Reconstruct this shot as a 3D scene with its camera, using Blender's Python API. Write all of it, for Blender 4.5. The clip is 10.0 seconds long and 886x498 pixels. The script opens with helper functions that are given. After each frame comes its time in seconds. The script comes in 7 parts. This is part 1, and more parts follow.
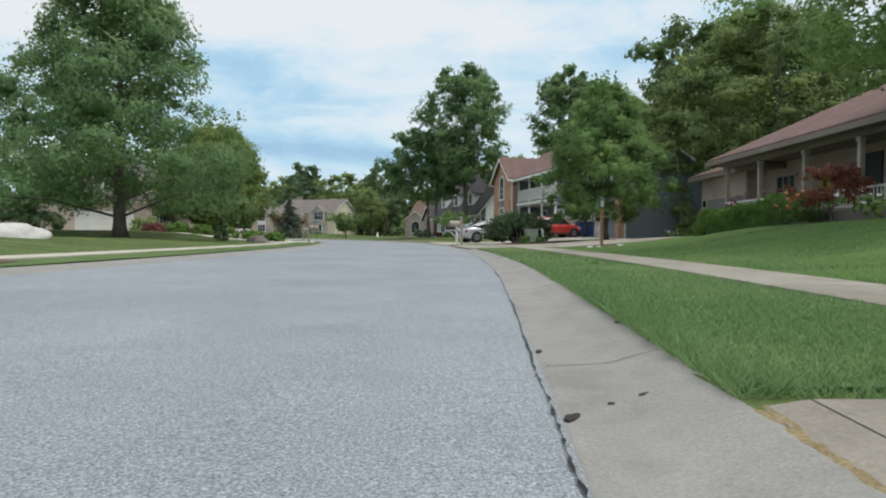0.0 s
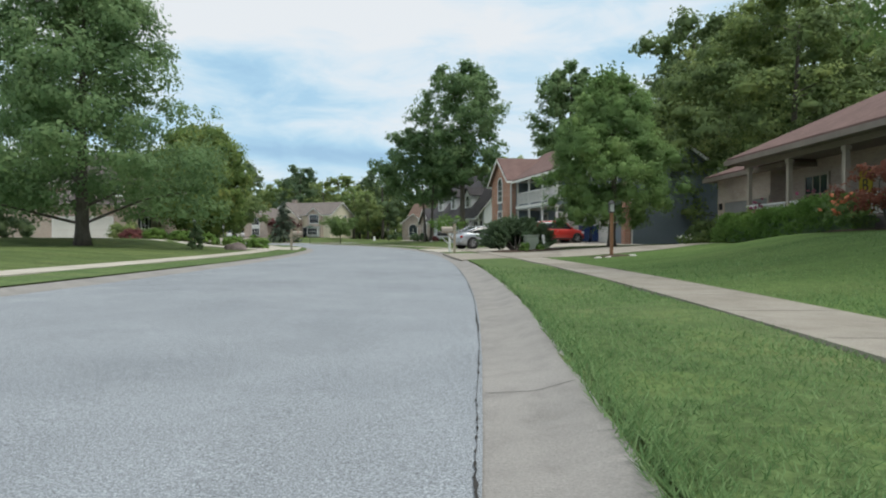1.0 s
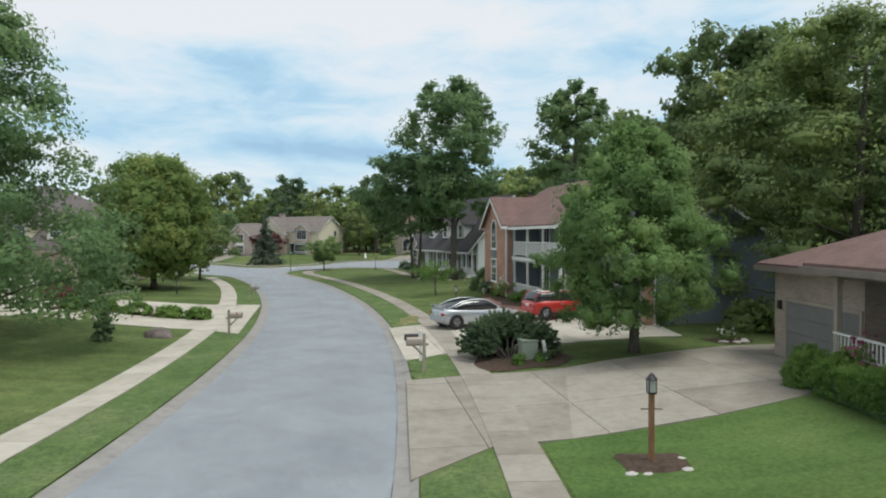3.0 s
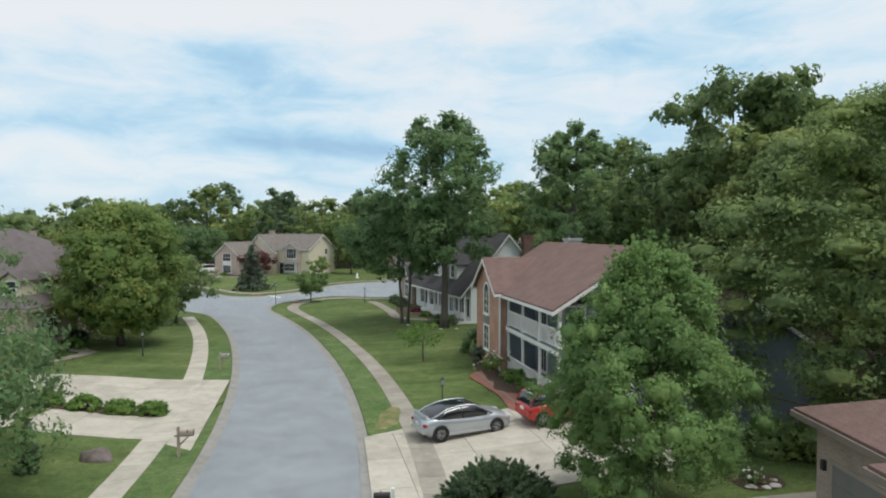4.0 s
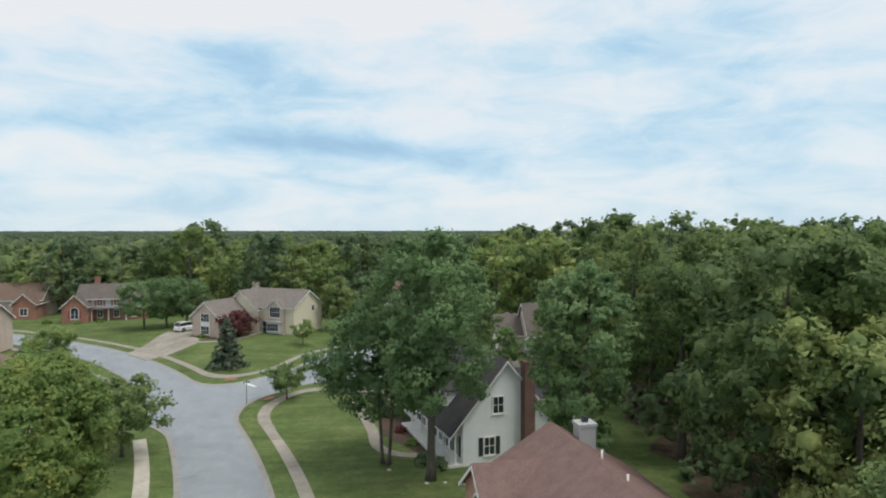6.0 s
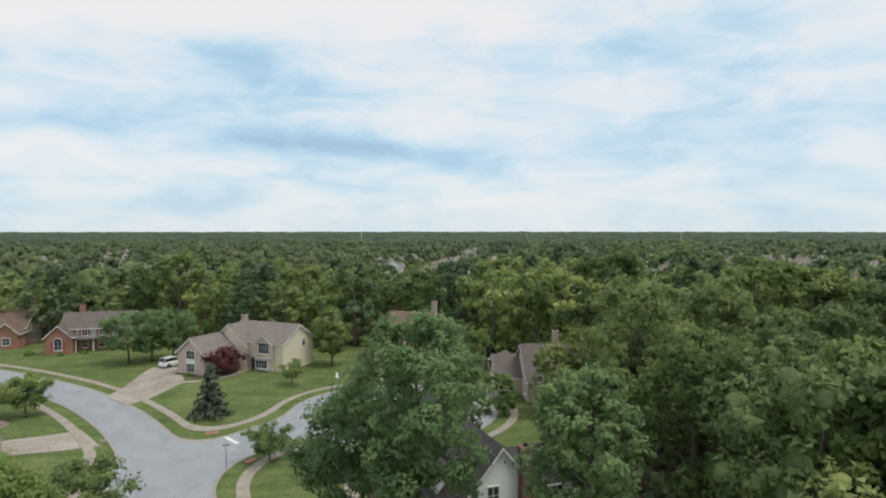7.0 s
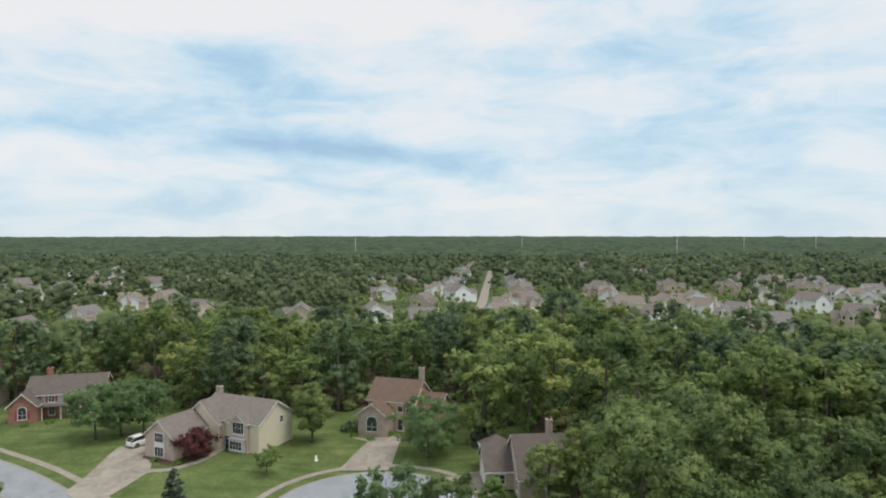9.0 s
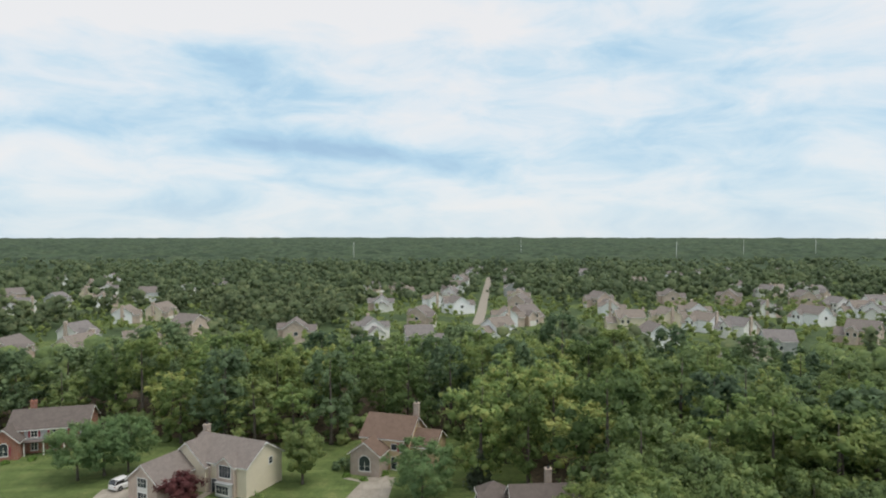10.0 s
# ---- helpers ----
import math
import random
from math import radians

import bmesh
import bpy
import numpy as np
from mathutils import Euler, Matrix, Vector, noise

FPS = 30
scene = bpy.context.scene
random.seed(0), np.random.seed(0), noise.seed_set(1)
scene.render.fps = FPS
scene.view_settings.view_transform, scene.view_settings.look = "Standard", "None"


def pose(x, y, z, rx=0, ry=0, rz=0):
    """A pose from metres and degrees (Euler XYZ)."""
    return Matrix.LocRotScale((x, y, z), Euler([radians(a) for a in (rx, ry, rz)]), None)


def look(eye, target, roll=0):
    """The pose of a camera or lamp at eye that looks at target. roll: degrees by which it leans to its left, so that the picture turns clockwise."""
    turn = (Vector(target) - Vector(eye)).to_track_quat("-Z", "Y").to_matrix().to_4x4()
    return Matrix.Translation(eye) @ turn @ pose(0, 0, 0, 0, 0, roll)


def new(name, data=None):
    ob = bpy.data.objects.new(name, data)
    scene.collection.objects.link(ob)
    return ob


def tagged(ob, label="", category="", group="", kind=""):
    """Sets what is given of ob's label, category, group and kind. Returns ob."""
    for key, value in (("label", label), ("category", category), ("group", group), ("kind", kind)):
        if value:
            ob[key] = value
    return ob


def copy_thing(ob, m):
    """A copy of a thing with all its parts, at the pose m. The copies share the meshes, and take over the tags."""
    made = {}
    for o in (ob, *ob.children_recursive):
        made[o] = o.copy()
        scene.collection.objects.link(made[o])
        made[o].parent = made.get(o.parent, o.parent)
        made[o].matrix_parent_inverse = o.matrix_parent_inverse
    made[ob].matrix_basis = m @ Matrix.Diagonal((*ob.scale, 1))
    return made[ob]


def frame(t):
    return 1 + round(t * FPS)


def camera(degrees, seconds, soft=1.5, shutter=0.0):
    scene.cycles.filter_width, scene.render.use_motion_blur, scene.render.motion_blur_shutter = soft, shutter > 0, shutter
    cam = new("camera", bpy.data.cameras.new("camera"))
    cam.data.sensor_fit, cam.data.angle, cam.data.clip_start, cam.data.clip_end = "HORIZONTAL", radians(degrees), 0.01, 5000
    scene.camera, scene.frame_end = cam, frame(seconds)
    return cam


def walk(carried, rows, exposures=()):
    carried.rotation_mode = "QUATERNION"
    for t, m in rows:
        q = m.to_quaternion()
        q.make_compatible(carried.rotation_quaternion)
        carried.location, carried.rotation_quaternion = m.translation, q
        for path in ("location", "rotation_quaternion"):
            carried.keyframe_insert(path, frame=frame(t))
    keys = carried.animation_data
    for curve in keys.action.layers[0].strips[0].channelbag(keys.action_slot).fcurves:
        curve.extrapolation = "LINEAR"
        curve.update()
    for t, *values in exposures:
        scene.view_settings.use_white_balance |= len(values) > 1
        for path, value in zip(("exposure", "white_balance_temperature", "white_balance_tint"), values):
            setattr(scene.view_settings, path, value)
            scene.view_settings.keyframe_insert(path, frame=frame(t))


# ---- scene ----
cam = camera(70.0, 10.0, soft=2.0)
ROWS = [
    (0, 0.000, 0.001, 0.497, 88.872, -0.189, -0.022),
    (0.5, 0.209, 1.366, 0.538, 88.981, -0.087, -0.045),
    (1, 0.422, 2.914, 0.737, 89.071, 0.058, 0.003),
    (1.5, 0.662, 4.577, 1.116, 89.341, 0.193, -0.004),
    (2, 0.914, 6.385, 1.910, 89.484, 0.247, 0.013),
    (3.5, 2.025, 12.579, 6.862, 88.403, 0.181, 0.166),
    (4, 2.313, 14.535, 9.296, 88.358, 0.124, -0.076),
    (4.5, 2.610, 16.667, 11.882, 88.271, 0.094, -0.083),
    (5, 2.879, 18.748, 14.519, 88.205, 0.014, 0.010),
    (5.5, 3.169, 21.116, 17.066, 88.245, 0.029, 0.054),
    (7, 4.341, 28.304, 25.390, 88.267, 0.008, 0.135),
    (7.5, 4.681, 30.260, 28.072, 88.415, 0.003, 0.091),
    (8, 4.960, 31.940, 30.828, 88.480, 0.011, -0.127),
    (8.5, 5.399, 33.601, 33.660, 88.510, -0.018, -0.201),
    (9, 5.774, 35.346, 36.497, 88.538, 0.010, -0.255),
    (9.5, 6.054, 37.346, 39.310, 88.578, 0.031, -0.326),
    (10, 6.419, 39.311, 42.005, 88.578, -0.014, -0.337),
]
walk(cam, [(t, pose(x, y, z, a, b, c)) for t, x, y, z, a, b, c in ROWS],
     [(0, 0.0, 6250, 7), (5.2, 0.0, 6250, 7), (7.0, 0.0, 6500, 10), (10, 0.0, 6500, 10)])

# ---- light ----
def node(nt, kind, **sets):
    n = nt.nodes.new(kind)
    for key, value in sets.items():
        n.inputs[key].default_value = value
    return n


def math_node(nt, op, a, b=0.0):
    n = nt.nodes.new("ShaderNodeMath")
    n.operation = op
    for i, v in enumerate((a, b)):
        if isinstance(v, (int, float)):
            n.inputs[i].default_value = v
        else:
            nt.links.new(v, n.inputs[i])
    return n.outputs[0]


def ramp(nt, fac, stops):
    n = nt.nodes.new("ShaderNodeValToRGB")
    while len(n.color_ramp.elements) < len(stops):
        n.color_ramp.elements.new(0.5)
    for e, (p, c) in zip(n.color_ramp.elements, stops):
        e.position, e.color = p, (*c, 1)
    nt.links.new(fac, n.inputs[0])
    return n.outputs[0]


def mix(nt, fac, a, b, how="MIX"):
    n = nt.nodes.new("ShaderNodeMix")
    n.data_type, n.blend_type = "RGBA", how
    for i, v in ((0, fac), (6, a), (7, b)):
        if isinstance(v, (int, float)):
            n.inputs[i].default_value = v
        elif isinstance(v, tuple):
            n.inputs[i].default_value = (*v, 1)
        else:
            nt.links.new(v, n.inputs[i])
    return n.outputs[2]


SUN_EL, SUN_AZ = radians(66), radians(112)
world = bpy.data.worlds.new("sky")
scene.world = world
world.use_nodes = True
nt = world.node_tree
nt.nodes.clear()
sky = nt.nodes.new("ShaderNodeTexSky")
sky.sky_type, sky.sun_disc, sky.sun_elevation, sky.sun_rotation = "NISHITA", False, SUN_EL, SUN_AZ
tc = nt.nodes.new("ShaderNodeTexCoord")
sep = nt.nodes.new("ShaderNodeSeparateXYZ")
nt.links.new(tc.outputs["Generated"], sep.inputs[0])
up = math_node(nt, "MAXIMUM", sep.outputs[2], 0.0)


def cloud_noise(sx, sy, sz, detail, shift):
    m = nt.nodes.new("ShaderNodeMapping")
    m.inputs["Scale"].default_value = (sx, sy, sz)
    m.inputs["Location"].default_value = shift
    m.inputs["Rotation"].default_value = (0, radians(5), 0)
    nt.links.new(tc.outputs["Generated"], m.inputs[0])
    n = node(nt, "ShaderNodeTexNoise", Scale=1.0, Detail=detail, Roughness=0.60, Distortion=0.5)
    nt.links.new(m.outputs[0], n.inputs[0])
    return n.outputs[0]


def cloud_patch(cx, cz, wx, wz, slope=0.0):
    """A soft bank of thicker or thinner cloud about one direction ahead."""
    dx = math_node(nt, "DIVIDE", math_node(nt, "SUBTRACT", sep.outputs[0], cx), wx)
    dz = math_node(nt, "SUBTRACT", math_node(nt, "SUBTRACT", sep.outputs[2], cz), math_node(nt, "MULTIPLY", math_node(nt, "SUBTRACT", sep.outputs[0], cx), slope))
    dz = math_node(nt, "DIVIDE", dz, wz)
    q = math_node(nt, "ADD", math_node(nt, "MULTIPLY", dx, dx), math_node(nt, "MULTIPLY", dz, dz))
    return math_node(nt, "EXPONENT", math_node(nt, "MULTIPLY", q, -1.0))


broad = cloud_noise(2.5, 2.5, 7.5, 3.0, (3.1, 0.4, 1.2))
fine = cloud_noise(7.0, 7.0, 21.0, 6.0, (0.3, 2.0, 0.7))
cover = math_node(nt, "ADD", math_node(nt, "MULTIPLY", broad, 0.34), math_node(nt, "MULTIPLY", fine, 0.50))
cover = math_node(nt, "ADD", cover, 0.08)
cover = math_node(nt, "ADD", cover, math_node(nt, "MULTIPLY", math_node(nt, "SUBTRACT", up, 0.05), 0.22))
for weight, patch in ((0.16, (-0.50, 0.31, 0.28, 0.070)), (0.15, (-0.16, 0.33, 0.17, 0.050)), (-0.19, (-0.30, 0.235, 0.14, 0.042, -0.12)), (-0.13, (-0.58, 0.222, 0.10, 0.026)), (-0.10, (-0.55, 0.145, 0.14, 0.016)),
                      (-0.19, (-0.17, 0.130, 0.20, 0.019, -0.10)), (0.10, (-0.13, 0.178, 0.07, 0.017)), (0.10, (-0.46, 0.095, 0.20, 0.024)), (-0.14, (0.27, 0.255, 0.15, 0.042)), (0.10, (0.54, 0.33, 0.11, 0.045)),
                      (0.13, (0.08, 0.295, 0.05, 0.032)), (-0.06, (0.05, 0.105, 0.12, 0.015)), (-0.06, (0.42, 0.14, 0.14, 0.016)), (0.05, (0.35, 0.05, 0.30, 0.018)), (-0.08, (-0.52, 0.035, 0.20, 0.016))):
    cover = math_node(nt, "ADD", cover, math_node(nt, "MULTIPLY", cloud_patch(*patch), weight))
sheet = ramp(nt, cover, [(0.30, (0.37, 0.57, 0.77)), (0.40, (0.47, 0.69, 0.86)), (0.48, (0.63, 0.795, 0.905)), (0.56, (0.79, 0.865, 0.92)), (0.66, (0.90, 0.90, 0.905))])
clear = nt.nodes.new("ShaderNodeVectorMath")
clear.operation = "SCALE"
nt.links.new(sky.outputs[0], clear.inputs[0])
clear.inputs[3].default_value = 0.10
mixed = mix(nt, 0.9, clear.outputs[0], sheet)
haze = math_node(nt, "POWER", math_node(nt, "SUBTRACT", 1.0, up), 18.0)
mixed = mix(nt, math_node(nt, "MULTIPLY", haze, 0.55), mixed, (0.80, 0.84, 0.845))
bg = nt.nodes.new("ShaderNodeBackground")
bg.inputs[1].default_value = 1.0
nt.links.new(mixed, bg.inputs[0])
wo = nt.nodes.new("ShaderNodeOutputWorld")
nt.links.new(bg.outputs[0], wo.inputs[0])

sun = new("sun", bpy.data.lights.new("sun", "SUN"))
sun.data.energy, sun.data.angle, sun.data.color = 2.05, radians(26), (1.0, 0.95, 0.87)
sun.matrix_world = look((0, 0, 0), (-math.sin(SUN_AZ) * math.cos(SUN_EL), -math.cos(SUN_AZ) * math.cos(SUN_EL), -math.sin(SUN_EL)))


# ---- materials ----
def material(name, stops, scale=1.0, rough=0.85, bump=0.0, bump_scale=60.0, fine=0.0, fine_scale=40.0, island=0.0, thing_random=0.0,
             metal=0.0, leaf=0.0, stretch=(1, 1, 1), spec=0.3, coords="Object"):
    """A surface whose colour drifts between the stops at one scale, with a finer grain and relief over it."""
    m = bpy.data.materials.new(name)
    m.use_nodes = True
    t = m.node_tree
    b = t.nodes["Principled BSDF"]
    co = t.nodes.new("ShaderNodeTexCoord")
    mp = t.nodes.new("ShaderNodeMapping")
    mp.inputs["Scale"].default_value = stretch
    t.links.new(co.outputs[coords], mp.inputs[0])
    n = node(t, "ShaderNodeTexNoise", Scale=scale, Detail=4.0, Roughness=0.6)
    t.links.new(mp.outputs[0], n.inputs[0])
    fac = n.outputs[0]
    if island:
        g = t.nodes.new("ShaderNodeNewGeometry")
        fac = math_node(t, "ADD", math_node(t, "MULTIPLY", fac, 1 - island), math_node(t, "MULTIPLY", g.outputs["Random Per Island"], island))
    if thing_random:
        o = t.nodes.new("ShaderNodeObjectInfo")
        fac = math_node(t, "ADD", fac, math_node(t, "MULTIPLY", math_node(t, "SUBTRACT", o.outputs["Random"], 0.5), thing_random))
    k = len(stops)
    col = ramp(t, fac, [(0.28 + 0.44 * i / max(1, k - 1), c) for i, c in enumerate(stops)])
    if fine or bump:
        f = node(t, "ShaderNodeTexNoise", Scale=fine_scale, Detail=3.0, Roughness=0.7)
        t.links.new(mp.outputs[0], f.inputs[0])
        if fine:
            r = ramp(t, f.outputs[0], [(0.3, (1 - fine,) * 3), (0.7, (1 + fine,) * 3)])
            col = mix(t, 1.0, col, r, "MULTIPLY")
    t.links.new(col, b.inputs["Base Color"])
    b.inputs["Roughness"].default_value, b.inputs["Metallic"].default_value = rough, metal
    b.inputs["Specular IOR Level"].default_value = spec
    if bump:
        f2 = node(t, "ShaderNodeTexNoise", Scale=bump_scale, Detail=2.0)
        t.links.new(mp.outputs[0], f2.inputs[0])
        bp = node(t, "ShaderNodeBump", Strength=min(1.0, bump), Distance=0.10 if leaf and bump else 0.02)
        t.links.new(f2.outputs[0], bp.inputs["Height"])
        t.links.new(bp.outputs[0], b.inputs["Normal"])
    if leaf:
        tr = t.nodes.new("ShaderNodeBsdfTranslucent")
        t.links.new(col, tr.inputs[0])
        ms = node(t, "ShaderNodeMixShader", Fac=leaf)
        t.links.new(b.outputs[0], ms.inputs[1])
        t.links.new(tr.outputs[0], ms.inputs[2])
        t.links.new(ms.outputs[0], t.nodes["Material Output"].inputs[0])
    return m


def brick_material(name, a, b, mortar, scale=1.0):
    m = bpy.data.materials.new(name)
    m.use_nodes = True
    t = m.node_tree
    p = t.nodes["Principled BSDF"]
    co = t.nodes.new("ShaderNodeTexCoord")
    s = t.nodes.new("ShaderNodeSeparateXYZ")
    t.links.new(co.outputs["Object"], s.inputs[0])
    c = t.nodes.new("ShaderNodeCombineXYZ")
    t.links.new(math_node(t, "ADD", s.outputs[0], s.outputs[1]), c.inputs[0])
    t.links.new(s.outputs[2], c.inputs[1])
    br = node(t, "ShaderNodeTexBrick", Scale=scale)
    br.inputs["Color1"].default_value, br.inputs["Color2"].default_value, br.inputs["Mortar"].default_value = (*a, 1), (*b, 1), (*mortar, 1)
    br.inputs["Mortar Size"].default_value, br.inputs["Brick Width"].default_value, br.inputs["Row Height"].default_value = 0.006, 0.215, 0.075
    t.links.new(c.outputs[0], br.inputs[0])
    n = node(t, "ShaderNodeTexNoise", Scale=0.7, Detail=3.0)
    t.links.new(co.outputs["Object"], n.inputs[0])
    r = ramp(t, n.outputs[0], [(0.3, (0.85,) * 3), (0.7, (1.12,) * 3)])
    t.links.new(mix(t, 1.0, br.outputs[0], r, "MULTIPLY"), p.inputs["Base Color"])
    bp = node(t, "ShaderNodeBump", Strength=0.5, Distance=0.01)
    bp.invert = True
    t.links.new(br.outputs[1], bp.inputs["Height"])
    t.links.new(bp.outputs[0], p.inputs["Normal"])
    p.inputs["Roughness"].default_value = 0.9
    return m


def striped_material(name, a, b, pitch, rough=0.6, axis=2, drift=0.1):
    """Courses of siding or shingles: a shadow line painted into the colour at each lap."""
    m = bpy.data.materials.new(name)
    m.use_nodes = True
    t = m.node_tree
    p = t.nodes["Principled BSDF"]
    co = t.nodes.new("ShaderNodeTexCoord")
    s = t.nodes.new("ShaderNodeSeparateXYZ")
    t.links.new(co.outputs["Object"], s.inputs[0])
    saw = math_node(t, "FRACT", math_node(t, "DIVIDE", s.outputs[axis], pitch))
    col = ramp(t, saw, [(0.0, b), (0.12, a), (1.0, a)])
    n = node(t, "ShaderNodeTexNoise", Scale=1.3, Detail=5.0, Roughness=0.65)
    t.links.new(co.outputs["Object"], n.inputs[0])
    r = ramp(t, n.outputs[0], [(0.3, (1 - drift,) * 3), (0.7, (1 + drift,) * 3)])
    col = mix(t, 1.0, col, r, "MULTIPLY")
    n2 = node(t, "ShaderNodeTexNoise", Scale=14.0, Detail=3.0, Roughness=0.7)
    t.links.new(co.outputs["Object"], n2.inputs[0])
    r2 = ramp(t, n2.outputs[0], [(0.3, (1 - drift * 1.2,) * 3), (0.7, (1 + drift * 1.2,) * 3)])
    t.links.new(mix(t, 1.0, col, r2, "MULTIPLY"), p.inputs["Base Color"])
    bp = node(t, "ShaderNodeBump", Strength=0.4, Distance=0.015)
    t.links.new(saw, bp.inputs["Height"])
    t.links.new(bp.outputs[0], p.inputs["Normal"])
    p.inputs["Roughness"].default_value = rough
    p.inputs["Specular IOR Level"].default_value = 0.25
    return m


def plain(name, c, rough=0.5, metal=0.0, spec=0.5, coat=0.0):
    m = bpy.data.materials.new(name)
    m.use_nodes = True
    b = m.node_tree.nodes["Principled BSDF"]
    b.inputs["Base Color"].default_value = (*c, 1)
    b.inputs["Roughness"].default_value, b.inputs["Metallic"].default_value = rough, metal
    b.inputs["Specular IOR Level"].default_value, b.inputs["Coat Weight"].default_value = spec, coat
    return m


def mottle(m, scale, low, high, tint=(1, 1, 1), detail=3.0, stretch=(1, 1, 1)):
    """Adds wear at another scale: soft patches that lighten, darken and tint the surface."""
    t = m.node_tree
    b = t.nodes["Principled BSDF"]
    was = b.inputs["Base Color"].links[0].from_socket
    co = t.nodes.new("ShaderNodeTexCoord")
    mp = t.nodes.new("ShaderNodeMapping")
    mp.inputs["Scale"].default_value = stretch
    t.links.new(co.outputs["Object"], mp.inputs[0])
    n = node(t, "ShaderNodeTexNoise", Scale=scale, Detail=detail, Roughness=0.6, Distortion=0.6)
    t.links.new(mp.outputs[0], n.inputs[0])
    r = ramp(t, n.outputs[0], [(0.35, (low,) * 3), (0.5, (1, 1, 1)), (0.65, tuple(high * c for c in tint))])
    t.links.new(mix(t, 1.0, was, r, "MULTIPLY"), b.inputs["Base Color"])
    return m


ASPHALT = mottle(mottle(material("asphalt", [(0.222, 0.242, 0.264), (0.264, 0.286, 0.308), (0.292, 0.315, 0.338)], 0.35, 0.9, 0.3, 120, 0.42, 95), 170.0, 0.58, 1.48), 1.1, 0.95, 1.05)
CONCRETE = mottle(material("concrete", [(0.255, 0.228, 0.19), (0.31, 0.283, 0.24), (0.355, 0.325, 0.278)], 0.9, 0.9, 0.25, 120, 0.16, 60, thing_random=0.35), 4.1, 0.88, 1.05, detail=6.0)
CONCRETE_PALE = mottle(material("pale_concrete", [(0.40, 0.370, 0.310), (0.47, 0.435, 0.370), (0.52, 0.485, 0.415)], 0.9, 0.9, 0.25, 120, 0.14, 60, thing_random=0.3), 2.2, 0.90, 1.05, detail=6.0)
GUTTER = mottle(material("gutter_concrete", [(0.24, 0.230, 0.217), (0.288, 0.275, 0.258), (0.32, 0.305, 0.285)], 0.9, 0.9, 0.3, 110, 0.16, 90), 3.4, 0.88, 1.06, detail=6.0)
TAR = material("tar_joint", [(0.02, 0.02, 0.02), (0.06, 0.055, 0.05)], 6.0, 0.9)
LAWN = mottle(mottle(mottle(material("lawn", [(0.076, 0.110, 0.038), (0.100, 0.140, 0.049), (0.136, 0.164, 0.064)], 0.22, 0.95, 0.7, 30, 0.30, 9.0, spec=0.1), 1.4, 0.88, 1.14, (1.06, 1.0, 0.95)), 45.0, 0.78, 1.22), 0.75, 0.88, 1.14, stretch=(0.10, 1.0, 1.0), detail=1.0)
BLADE = material("grass_blade", [(0.128, 0.226, 0.088), (0.182, 0.296, 0.118), (0.268, 0.365, 0.165)], 0.5, 0.8, island=0.4, leaf=0.3, spec=0.15)
MULCH = material("mulch", [(0.05, 0.035, 0.025), (0.11, 0.075, 0.055)], 7.0, 0.95, 0.9, 25, 0.35, 30)
BARK = material("bark", [(0.075, 0.064, 0.054), (0.155, 0.135, 0.115)], 5.0, 0.95, 0.9, 18, 0.3, 30, stretch=(1, 1, 0.25))


def leaf_material(name, *stops, spread=0.12, thin=0.52):
    tones = [(r * 1.24, g * 1.16, b * 1.20) for r, g, b in stops]
    return material(name, tones, 0.45, 0.6, 0.0, 7.0, 0.16, 2.6, island=0.16, thing_random=spread, leaf=thin, spec=0.12)


LEAF_OAK = leaf_material("leaf_oak", (0.094, 0.162, 0.078), (0.155, 0.258, 0.112), (0.250, 0.356, 0.158))
LEAF_MAPLE = leaf_material("leaf_maple", (0.125, 0.200, 0.078), (0.225, 0.330, 0.118), (0.390, 0.430, 0.155), spread=0.3)
LEAF_PEAR = leaf_material("leaf_pear", (0.122, 0.212, 0.080), (0.196, 0.318, 0.114), (0.300, 0.420, 0.152))
LEAF_WOOD = leaf_material("leaf_wood", (0.102, 0.160, 0.072), (0.182, 0.264, 0.104), (0.305, 0.372, 0.138), spread=0.32)
LEAF_FOREST = leaf_material("leaf_forest", (0.092, 0.150, 0.060), (0.158, 0.238, 0.086), (0.268, 0.338, 0.118), spread=0.3, thin=0.58)
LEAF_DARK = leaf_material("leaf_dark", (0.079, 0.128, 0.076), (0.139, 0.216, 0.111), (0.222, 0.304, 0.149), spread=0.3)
LEAF_GOLD = leaf_material("leaf_gold", (0.128, 0.208, 0.070), (0.190, 0.288, 0.090), (0.345, 0.370, 0.112), spread=0.0)
LEAF_ELM = leaf_material("leaf_elm", (0.100, 0.156, 0.068), (0.184, 0.264, 0.098), (0.335, 0.420, 0.132), thin=0.38)
LEAF_RED = leaf_material("leaf_red", (0.090, 0.043, 0.045), (0.175, 0.075, 0.074), (0.290, 0.130, 0.110))
LEAF_RUST = leaf_material("leaf_rust", (0.150, 0.072, 0.054), (0.280, 0.125, 0.085), (0.370, 0.215, 0.125))
LEAF_SPRUCE = leaf_material("leaf_spruce", (0.085, 0.122, 0.085), (0.142, 0.188, 0.132), (0.215, 0.262, 0.190))
LEAF_BOX = leaf_material("leaf_box", (0.090, 0.170, 0.046), (0.165, 0.290, 0.074), (0.265, 0.400, 0.108))
LEAF_FAR = mottle(leaf_material("leaf_far", (0.076, 0.120, 0.066), (0.126, 0.182, 0.094), (0.205, 0.252, 0.128)), 0.025, 0.72, 1.22, (1.05, 1.0, 0.92))
PETAL_WHITE = plain("petal_white", (0.75, 0.73, 0.70), 0.7)
PETAL_PINK = plain("petal_pink", (0.42, 0.12, 0.20), 0.7)
